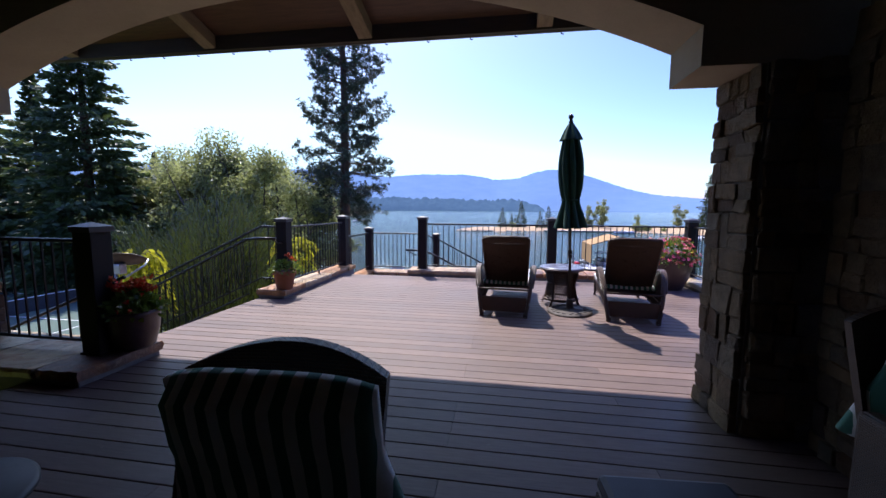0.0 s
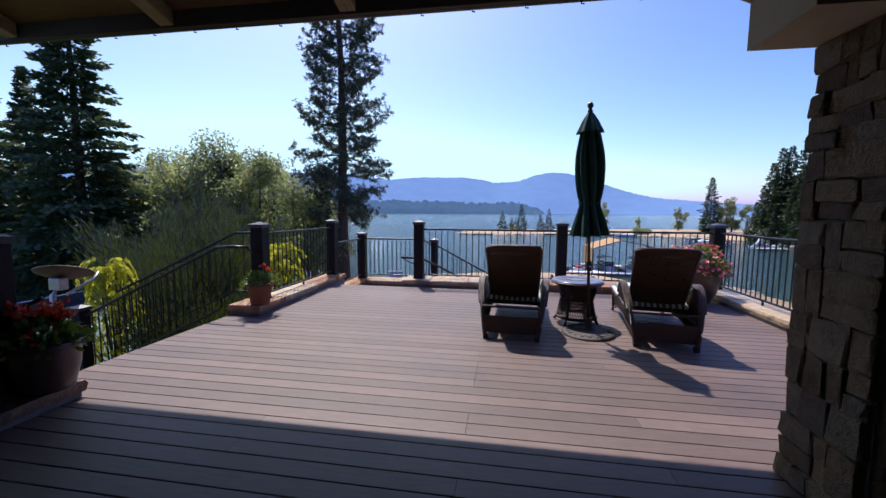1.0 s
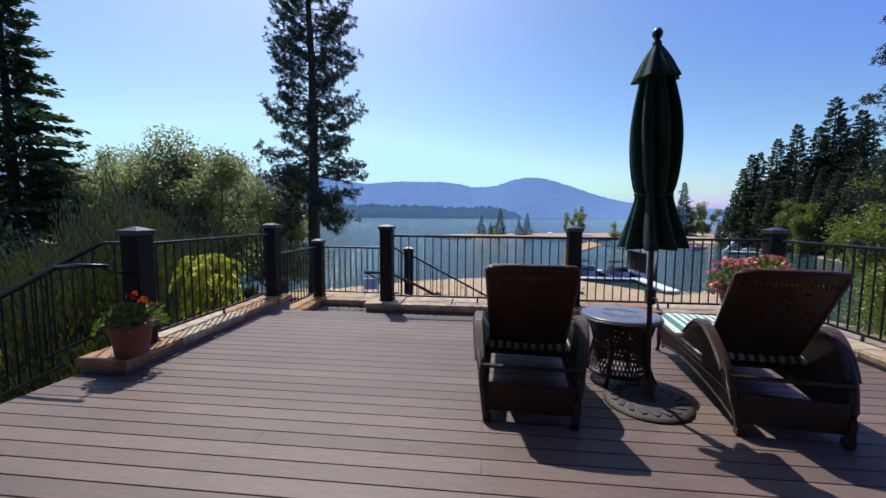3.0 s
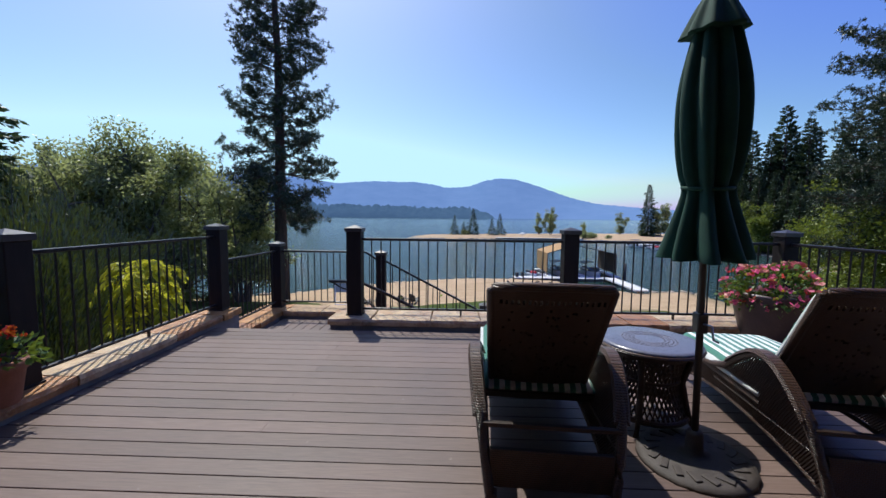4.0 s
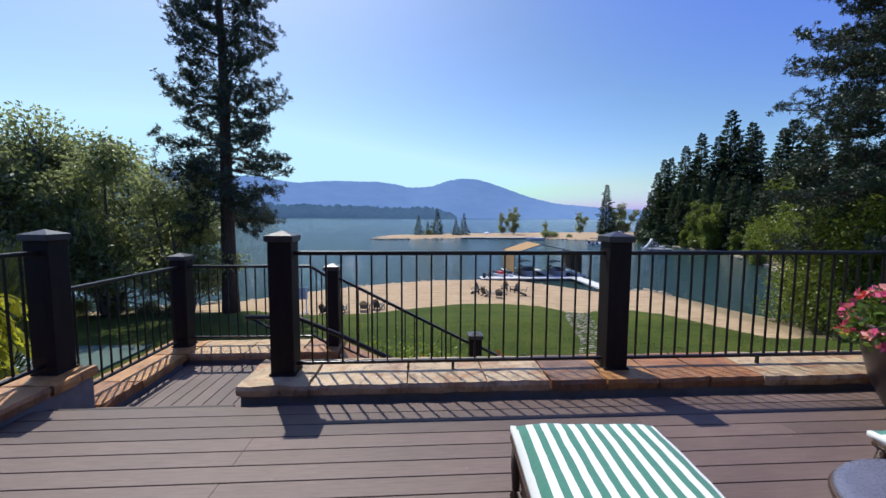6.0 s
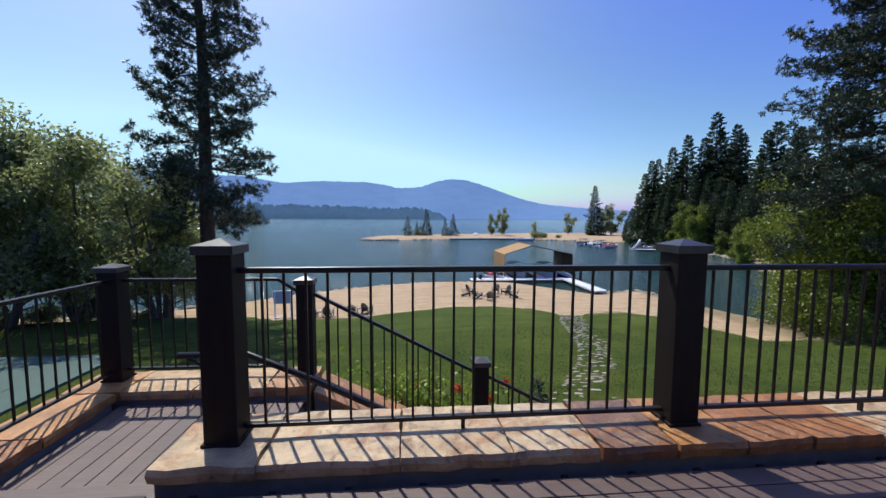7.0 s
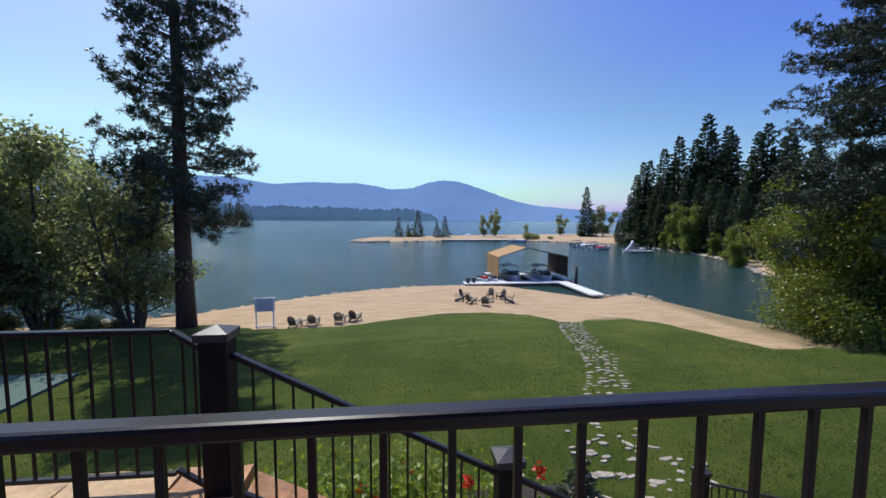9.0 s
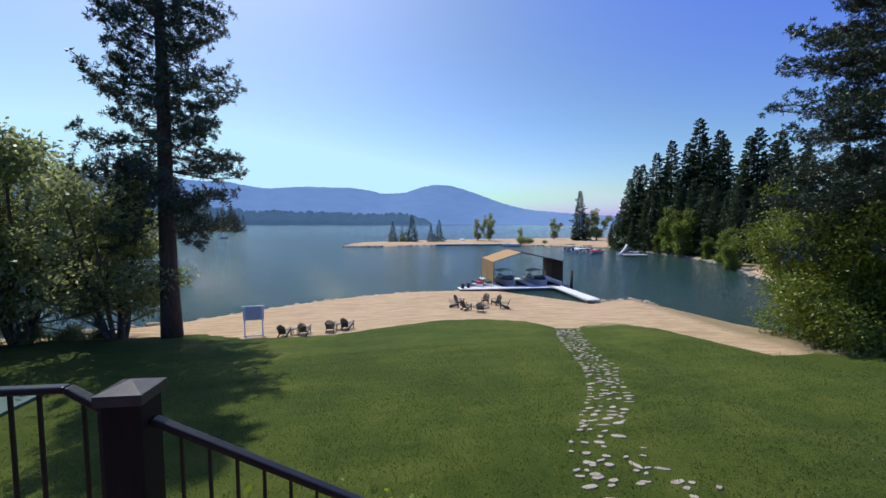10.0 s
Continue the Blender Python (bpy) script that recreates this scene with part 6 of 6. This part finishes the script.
# ---- tennis court, path, beach ----
court = thing("tennis_court", "green tennis court with white lines", "tennis court", kind="structure")
CZ = -5.50
part("surface", box_bm(-44, -14.6, 11.5, 26.6, CZ - 0.3, CZ, 0.01), COURT, court)
for x0, x1, y0, y1 in ((-42.3, -18.5, 13.9, 13.95), (-42.3, -18.5, 24.85, 24.9), (-42.3, -18.5, 15.25, 15.3), (-42.3, -18.5, 23.5, 23.55), (-18.55, -18.5, 13.9, 24.9), (-42.3, -42.25, 13.9, 24.9), (-24.03, -23.98, 15.3, 23.5), (-36.8, -36.75, 15.3, 23.5), (-36.8, -24.0, 19.38, 19.43)):
    part("line", box_bm(x0 - 0.02, x1 + 0.02, y0 - 0.02, y1 + 0.02, CZ + 0.001, CZ + 0.006), WHITE, court)
net = thing("tennis_net", "dark tennis net across the court", "tennis net")
part("mesh", box_bm(-30.42, -30.40, 13.2, 25.6, CZ + 0.03, CZ + 0.95), NAVY, net)
part("tape", box_bm(-30.43, -30.39, 13.2, 25.6, CZ + 0.95, CZ + 1.0, 0.005), WHITE, net)
for y in (13.1, 25.7):
    tube("net_post", [(-30.41, y, CZ - 0.01), (-30.41, y, CZ + 1.06)], 0.04, BRONZE, net)

pathr = random.Random(12)
walkway = thing("stone_path", "pale flat stepping stones set into the lawn", "stone path", kind="structure")


def slab_mesh(seed):
    r = random.Random(seed)
    n = 9
    bm = bmesh.new()
    ring = []
    for k in range(n):
        a = 2 * math.pi * k / n + r.uniform(-0.15, 0.15)
        ring.append((math.cos(a) * r.uniform(0.75, 1.05), math.sin(a) * r.uniform(0.75, 1.05)))
    lo = [bm.verts.new((x, y, -0.08)) for x, y in ring]
    hi = [bm.verts.new((x * 0.97, y * 0.97, 0.0)) for x, y in ring]
    tp = [bm.verts.new((x * 0.9, y * 0.9, 0.012)) for x, y in ring]
    for k in range(n):
        j = (k + 1) % n
        bm.faces.new((lo[k], lo[j], hi[j], hi[k]))
        bm.faces.new((hi[k], hi[j], tp[j], tp[k]))
    bm.faces.new(tp)
    me = bpy.data.meshes.new("stone")
    bm.to_mesh(me)
    bm.free()
    me.materials.append(PATHSTONE)
    return me


slabs = [slab_mesh(200 + i) for i in range(10)]


def path_stone(x, y, rx, ry, turn, lift=0.012):
    ob = new("stone", slabs[pathr.randrange(10)])
    ob.parent = walkway
    ob.matrix_basis = pose(x, y, gz(x, y) + lift, -6.4, 0, 0) @ pose(0, 0, 0, 0, 0, turn) @ Matrix.Diagonal((rx, ry, 1, 1))


PATH_MID = [(35.3, 12.45, 0.85), (31, 10.85, 0.95), (26.7, 9.4, 0.72), (24, 8.57, 0.7), (22, 7.83, 0.66), (20.5, 7.07, 0.7), (19.3, 6.3, 0.72), (18.4, 5.7, 0.68), (17.6, 5.2, 0.62), (17, 4.65, 0.6), (16.4, 4.25, 0.5), (15.8, 3.97, 0.3)]
yy = 35.3
while yy > 15.6:
    mid = float(np.interp(-yy, [-p[0] for p in PATH_MID], [p[1] for p in PATH_MID]))
    half = float(np.interp(-yy, [-p[0] for p in PATH_MID], [p[2] for p in PATH_MID]))
    xx = mid - half
    while xx < mid + half:
        rx = pathr.uniform(0.07, 0.22)
        if pathr.random() < 0.82:
            path_stone(xx + rx, yy + pathr.uniform(-0.13, 0.13), rx, pathr.uniform(0.05, 0.105), pathr.uniform(-25, 25))
        xx += 2 * rx + pathr.uniform(0.05, 0.18)
    yy -= pathr.uniform(0.22, 0.34)
for x, y, rx, ry, a in ((5.25, 16.2, 0.10, 0.30, 15), (5.75, 16.0, 0.28, 0.10, -25), (5.72, 15.55, 0.20, 0.13, 10), (6.05, 15.5, 0.13, 0.10, 0), (4.97, 15.6, 0.18, 0.10, 0), (5.3, 15.9, 0.12, 0.07, 30), (4.2, 15.9, 0.26, 0.12, 10), (6.5, 15.3, 0.14, 0.09, 40), (4.1, 15.2, 0.35, 0.2, -10), (5.1, 14.9, 0.34, 0.22, 15), (6.1, 14.7, 0.3, 0.2, 0), (4.5, 14.4, 0.4, 0.28, 5), (5.5, 14.2, 0.36, 0.2, -10), (3.7, 14.5, 0.3, 0.2, 5)):
    path_stone(x, y, rx * 0.72, ry * 0.72, a)
for k in range(26):
    path_stone(4.6 + pathr.uniform(-0.9, 1.5), 14.2 + pathr.uniform(0, 2.6), pathr.uniform(0.06, 0.16), pathr.uniform(0.04, 0.09), pathr.uniform(-40, 40))

# short grass on the nearer lawn
rngg = np.random.default_rng(91)
ng = 110000
gyy = 12.5 + 17 * rngg.uniform(0, 1, ng) ** 1.3
gxx = 4 + rngg.uniform(-1, 1, ng) * (5 + (gyy - 6) * 0.95)
keep = ~((gyy < 13.3) & (gxx > -3.6) & (gxx < 4.7))
gxx, gyy = gxx[keep], gyy[keep]
gp3 = np.stack([gxx, gyy, ground_height(gxx, gyy) - 0.01], 1)
blades = kites("grass_blades", gp3, rngg.normal(0, 0.55, gp3.shape) + (0, 0, 1), 0.06, 0.02, GRASS, None, rngg)
tagged(blades, "short mown green grass blades on the lawn", "grass", kind="stuff")

# rocks along the waterline
rock_meshes = []
for i in range(5):
    r = random.Random(300 + i)
    bm = bmesh.new()
    bmesh.ops.create_icosphere(bm, subdivisions=2, radius=1)
    for v in bm.verts:
        v.co *= 1 + 0.28 * noise.noise(v.co * 1.3 + Vector((i * 7, 0, 0)))
        v.co.z *= 0.6
    me = bpy.data.meshes.new("rock")
    bm.to_mesh(me)
    bm.free()
    me.materials.append(ROCK)
    rock_meshes.append(me)
shore_rocks = thing("shore_rocks", "loose tan boulders along the waterline", "rocks", kind="structure")


def rocks_along(pts, step, lo, hi, z=WATER_Z):
    for (ax, ay), (bx, by) in zip(pts, pts[1:]):
        n = max(1, int(math.hypot(bx - ax, by - ay) / step))
        for i in range(n):
            k = (i + pathr.random()) / n
            s = pathr.uniform(lo, hi)
            ob = new("rock", rock_meshes[pathr.randrange(5)])
            ob.parent = shore_rocks
            ob.matrix_basis = pose(ax + (bx - ax) * k + pathr.uniform(-0.3, 0.3), ay + (by - ay) * k + pathr.uniform(-0.3, 0.3), z + s * 0.1, 0, 0, pathr.uniform(0, 360)) @ Matrix.Diagonal((s * 1.3, s, s, 1))


rocks_along([(-24, 40.5), (-17.7, 43.6)], 0.7, 0.3, 0.6)
rocks_along([(-17.7, 43.6), (-8.4, 51.2), (1.5, 55.6), (13, 55.2)], 1.0, 0.12, 0.3)
rocks_along([(20.5, 46.9), (23.7, 47.9), (26.4, 48.4), (27.2, 45)], 0.6, 0.15, 0.35)
rocks_along([(-18, 152), (-11, 149), (-5, 151)], 0.7, 0.4, 1.0)
rocks_along([(-18, 152), (-15.5, 170)], 1.2, 0.4, 0.8)
rocks_along([(0, 153), (18, 159), (45, 156.5), (66, 148)], 1.6, 0.25, 0.6)
rocks_along([(50, 46), (57, 63), (63, 72), (68, 80), (72, 92), (74, 103), (74, 113), (76, 125)], 1.0, 0.3, 0.8)

# ---- beach furniture ----
def adirondack(m, label="dark resin slatted beach chair on the sand"):
    t = thing("adirondack_chair", label, "chair", m, "beach chairs")
    for s in (-1, 1):
        part("front_leg", box_bm(s * 0.31 - 0.015, s * 0.31 + 0.015, 0.26, 0.36, 0.0, 0.56, 0.004), ADIR, t)
        prism("rear_leg", [(0.36, 0.30), (0.36, 0.42), (-0.50, 0.10), (-0.50, 0.0), (-0.40, 0.0)], s * 0.27 - 0.015, s * 0.27 + 0.015, ADIR, t, "x")
        part("arm", box_bm(s * 0.33 - 0.065, s * 0.33 + 0.065, -0.36, 0.40, 0.56, 0.585, 0.006), ADIR, t)
    for k in range(6):
        y = 0.30 - k * 0.105
        sl = part("seat_slat", box_bm(-0.27, 0.27, -0.045, 0.045, 0, 0.02, 0.003), ADIR, t)
        sl.matrix_basis = pose(0, y, 0.40 - k * 0.037, 20, 0, 0)
    for k in range(7):
        u = (k - 3) / 3
        h = 0.80 - 0.20 * u * u
        sl = part("back_slat", box_bm(-0.036, 0.036, -0.01, 0.01, 0, h, 0.003), ADIR, t)
        sl.matrix_basis = pose(u * 0.23, -0.30, 0.22, 22, 0, 0) @ pose(0, 0, 0, 0, -u * -5, 0)
    part("back_rail", box_bm(-0.32, 0.32, -0.49, -0.46, 0.55, 0.60, 0.004), ADIR, t)
    return t


SAND = -6.30
cx, cy = 8.1, 44.1
seats = [(5.6, 44.3), (6.3, 45.6), (6.5, 43.0), (7.6, 42.2), (9.0, 46.0), (9.9, 45.3), (10.2, 43.5)]
first = None
for x, y in seats:
    turn = math.degrees(math.atan2(cy - y, cx - x)) - 90
    m = pose(x, y, gz(x, y) + 0.0, 0, 0, turn)
    first = adirondack(m) if first is None else copy_thing(first, m)
pit = thing("fire_pit", "ring of stones round a fire pit in the sand", "fire pit", pose(cx, cy, gz(cx, cy)))
for k in range(11):
    a = 2 * math.pi * k / 11
    ob = new("rock", rock_meshes[k % 5])
    ob.parent = pit
    ob.matrix_basis = pose(0.65 * math.cos(a), 0.65 * math.sin(a), 0.06, 0, 0, k * 50) @ Matrix.Scale(0.2, 4)
part("ash_bed", box_bm(-0.45, 0.45, -0.45, 0.45, -0.03, 0.03, 0.02), SOIL, pit)
for x, y, a in ((-7.75, 36.4, -12), (-6.45, 36.7, -8), (-4.75, 37.2, 4), (-3.55, 37.6, -25)):
    copy_thing(first, pose(x, y, gz(x, y), 0, 0, a))
for x, y in ((-7.1, 36.7), (-4.15, 37.5)):
    t = thing("beach_side_table", "small dark slatted beach table", "side table", pose(x, y, gz(x, y)), "beach side tables")
    part("tabletop", box_bm(-0.22, 0.22, -0.22, 0.22, 0.40, 0.43, 0.006), ADIR, t)
    for sx in (-0.18, 0.18):
        for sy in (-0.18, 0.18):
            part("leg", box_bm(sx - 0.02, sx + 0.02, sy - 0.02, sy + 0.02, 0, 0.40), ADIR, t)
sx0, sy0 = -9.95, 36.9
sg = thing("notice_board", "pale grey board on two white posts at the beach", "sign", pose(sx0, sy0, gz(sx0, sy0), 0, 0, 8))
panel = part("board", box_bm(-0.68, 0.68, -0.03, 0.03, 1.15, 2.10, 0.01), GREYBOARD, sg)
part("board_frame", box_bm(-0.72, 0.72, -0.045, 0.045, 2.10, 2.16, 0.008), WHITE, panel)
for s in (-0.58, 0.58):
    part("post", box_bm(s - 0.045, s + 0.045, -0.085, -0.032, -0.1, 2.1, 0.006), WHITE, sg)
part("foot_bar", box_bm(-0.68, 0.68, -0.06, 0.0, 0.0, 0.08, 0.006), WHITE, sg)

# ---- docks and boats ----
def dock(x0, x1, y0, y1, z, name="floating_dock", label="pale plank floating dock"):
    t = thing(name, label, "dock", None, "docks")
    part("float", box_bm(x0 + 0.05, x1 - 0.05, y0 + 0.05, y1 - 0.05, WATER_Z - 0.2, z - 0.12), DOCKDARK, t)
    along = (x1 - x0) >= (y1 - y0)
    n = max(2, int((x1 - x0 if along else y1 - y0) / 0.6))
    for i in range(n):
        a, b = i / n, (i + 1) / n
        if along:
            part("plank", box_bm(x0 + (x1 - x0) * a + 0.01, x0 + (x1 - x0) * b - 0.01, y0, y1, z - 0.12, z, 0.01), DOCK, t)
        else:
            part("plank", box_bm(x0, x1, y0 + (y1 - y0) * a + 0.01, y0 + (y1 - y0) * b - 0.01, z - 0.12, z, 0.01), DOCK, t)
    return t


DZ = -6.5
dock(7.9, 20.9, 54.9, 56.6, DZ)
dock(12.6, 13.7, 56.7, 65.0, DZ)
dock(17.4, 18.3, 56.7, 64.0, DZ)
dock(21.7, 22.7, 56.7, 64.5, DZ)
gang = thing("gangway", "long pale aluminium gangway from beach to dock", "gangway")
prism("ramp", [(46.2, -6.38), (55.8, DZ + 0.03), (55.8, DZ - 0.10), (46.2, -6.52)], 19.9, 21.3, DOCK, gang, "x")
for x in (19.86, 21.30):
    prism("side_rail", [(46.2, -6.30), (55.8, DZ + 0.10), (55.8, DZ - 0.05), (46.2, -6.45)], x, x + 0.05, WHITE, gang, "x")
shed = thing("boat_shelter", "tan fabric boat shelter with brown sides over the dock", "boat shelter")
bx0, bx1, by0, by1, ez, rz = 12.9, 22.4, 57.6, 64.5, -3.45, -2.25
mx = (bx0 + bx1) / 2 - 1.0
tk = 0.05
prism("roof", [(bx0, ez), (mx, rz), (bx1, ez), (bx1, ez - tk), (mx, rz - tk), (bx0, ez - tk)], by0, by1, TANCLOTH, shed, "y", "tan canvas roof")
part("side_curtain", box_bm(bx0 - 0.04, bx0, by0, by1, DZ + 0.3, ez), TANCLOTH, shed, "tan canvas side")
part("side_curtain", box_bm(bx1, bx1 + 0.04, by0, by1, DZ + 0.3, ez), DARKCLOTH, shed, "brown canvas side")
for x in (bx0, bx1):
    for y in (by0, (by0 + by1) / 2, by1):
        tube("frame_post", [(x, y, DZ - 0.25), (x, y, ez)], 0.06, DOCKDARK, shed)
for y in (by0, by1):
    tube("frame_rafter", [(bx0, y, ez), (mx, y, rz), (bx1, y, ez)], 0.06, DOCKDARK, shed)
piling = thing("dock_piling", "dark steel mooring pile beside the dock", "piling", pose(23.5, 57.3, WATER_Z - 1))
tube("pile", [(0, 0, 0), (0, 0, 3.2)], 0.2, DOCKDARK, piling, 12)


def hull_mesh(name, ln, w, h, material, parent):
    v, f = [], []
    n = 12
    for i in range(n + 1):
        k = i / n
        half = w / 2 * (1 - max(0, (k - 0.45) / 0.55) ** 2.2)
        half = max(half, 0.02)
        sheer = h * (0.85 + 0.3 * k * k)
        for x, z in ((-half, sheer), (-half * 0.82, 0.12), (0, -0.1 + 0.25 * k ** 3), (half * 0.82, 0.12), (half, sheer), (half * 0.86, sheer - 0.04), (0, sheer - 0.22), (-half * 0.86, sheer - 0.04)):
            v.append((x, k * ln - ln / 2, z))
    for i in range(n):
        for q in range(8):
            q2 = (q + 1) % 8
            f.append((i * 8 + q, i * 8 + q2, (i + 1) * 8 + q2, (i + 1) * 8 + q))
    f += [tuple(range(8))[::-1], tuple(range(n * 8, n * 8 + 8))]
    return add_mesh(name, v, f, material, parent, smooth=False)


def motorboat(m, label, ln=6.2, w=2.4, top=True, trim=None):
    t = thing("motorboat", label, "boat", m, "moored boats")
    hull_mesh("hull", ln, w, 0.85, HULL, t)
    part("cockpit", box_bm(-w * 0.36, w * 0.36, -ln * 0.42, ln * 0.12, 0.62, 0.92, 0.04), trim or NAVY, t)
    part("engine", box_bm(-0.25, 0.25, -ln * 0.5 - 0.45, -ln * 0.5 - 0.02, 0.25, 1.1, 0.08), NAVY, t)
    prism("windshield", [(ln * 0.10, 0.9), (ln * 0.17, 0.9), (ln * 0.11, 1.35), (ln * 0.10, 1.35)], -w * 0.36, w * 0.36, GLASS, t, "x")
    if top:
        v, f = [], []
        for i in range(9):
            u = i / 8 * 2 - 1
            for y in (-ln * 0.34, ln * 0.06):
                v += [(u * w * 0.46, y, 2.05 - 0.22 * u * u), (u * w * 0.46, y, 2.0 - 0.22 * u * u)]
        for i in range(8):
            a = i * 4
            f += [(a, a + 4, a + 6, a + 2), (a + 1, a + 3, a + 7, a + 5), (a, a + 1, a + 5, a + 4), (a + 2, a + 6, a + 7, a + 3)]
        f += [(0, 2, 3, 1), (32, 33, 35, 34)]
        add_mesh("bimini_top", v, f, NAVY, t, "dark canvas sun top")
        for s in (-1, 1):
            tube("top_strut", [(s * w * 0.46, -ln * 0.3, 1.80), (s * w * 0.44, -ln * 0.12, 0.85), (s * w * 0.46, ln * 0.04, 1.80)], 0.03, STRAP, t, 6)
    return t


b1 = motorboat(pose(15.5, 60.6, WATER_Z, 0, 0, 180), "motorboat with a dark sun top moored in the shelter")
copy_thing(b1, pose(19.9, 60.2, WATER_Z, 0, 0, 180))


def jet_ski(m, label, paint):
    t = thing("jet_ski", label, "jet ski", m, "parked jet skis")
    hull_mesh("hull", 2.9, 1.1, 0.5, HULL, t)
    part("seat", box_bm(-0.2, 0.2, -1.1, 0.2, 0.45, 0.82, 0.08), NAVY, t)
    part("cowl", box_bm(-0.3, 0.3, 0.2, 1.0, 0.40, 0.85, 0.12), paint, t)
    tube("handlebar", [(-0.35, 0.25, 0.98), (0, 0.35, 0.93), (0.35, 0.25, 0.98)], 0.03, NAVY, t, 6)
    return t


jet_ski(pose(10.6, 57.3, WATER_Z + 0.25, 0, 0, 200), "red and white jet ski beside the dock", REDPLASTIC)
jet_ski(pose(12.0, 57.6, WATER_Z + 0.25, 0, 0, 190), "white and dark jet ski beside the dock", NAVY)
for x, y in ((8.4, 55.6), (9.2, 55.9)):
    tb = thing("dock_box", "small dark storage tub on the dock", "storage tub", pose(x, y, DZ), "dock tubs")
    lathe("tub", [(0.0, 0.0), (0.2, 0.0), (0.26, 0.5), (0.0, 0.5)], NAVY, tb, 12)
    lathe("lid", [(0.0, 0.501), (0.28, 0.501), (0.27, 0.56), (0.0, 0.6)], BRONZE, tb, 12)
# far docks and boats
dock(16, 44, 155.6, 157.4, WATER_Z + 0.5, label="long low dock along the sand spit")
dock(59.5, 66, 101.8, 103.2, WATER_Z + 0.4, label="low dock on the wooded bank")
for k, (x, y, a) in enumerate(((56.5, 125.5, -70), (57, 121, -62), (58, 117.5, -75), (57.6, 112.5, -66), (63, 105.4, -88), (43.5, 148.8, 85))):
    if k % 2:
        motorboat(pose(x, y, WATER_Z, 0, 0, a), "white motorboat moored at the far bank", 7.0, 2.6, False, REDPLASTIC if k == 3 else WHITE)
    else:
        copy_thing(b1, pose(x, y, WATER_Z, 0, 0, a))
slide = thing("water_slide", "white curved water slide on the far dock", "water slide", pose(59.9, 102.5, WATER_Z + 0.4))
tube("chute", [(-1.7, 0, 0.15), (-1.0, 0, 0.45), (-0.2, 0, 1.4), (0.5, 0, 2.6)], 0.28, WHITE, slide, 8)
for sx in (0.2, 0.7):
    tube("slide_post", [(sx, 0, 0.0), (sx, 0, 2.3)], 0.06, STRAP, slide, 6)
copy_thing(b1, pose(-92, 232, WATER_Z, 0, 0, 70))
car = thing("parked_car", "pale parked car beyond the far boats", "car", pose(82, 141, gz(82, 141), 0, 0, 80))
prism("body", [(-2.1, 0.3), (2.1, 0.3), (2.1, 0.8), (1.2, 0.95), (0.6, 1.5), (-1.3, 1.5), (-2.0, 0.95)], -0.85, 0.85, HULL, car, "x", bevel=0.06)
for s in (-0.8, 0.8):
    for y in (-1.3, 1.3):
        wh = lathe("wheel", [(0.0, -0.1), (0.32, -0.1), (0.33, 0.0), (0.32, 0.1), (0.0, 0.1)], NAVY, car, 16)
        wh.matrix_basis = pose(s, y, 0.33, 0, 90, 0)
um = thing("beach_umbrella", "white sunshade standing on the sand spit", "umbrella", pose(25, 149, gz(25, 152)))
tube("pole", [(0, 0, 0), (0, 0, 4.2)], 0.06, STRAP, um, 6)
lathe("canopy", [(1.5, 3.9), (0.8, 4.3), (0.05, 4.55)], WHITE, um, 12)

# ---- deck boards, laid last ----
lay_boards(-3.46, 4.04, -2.57, 8.262, 0.0, floor)
lay_boards(-3.01, -1.26, 8.66, 10.12, LAND, landing, "y")
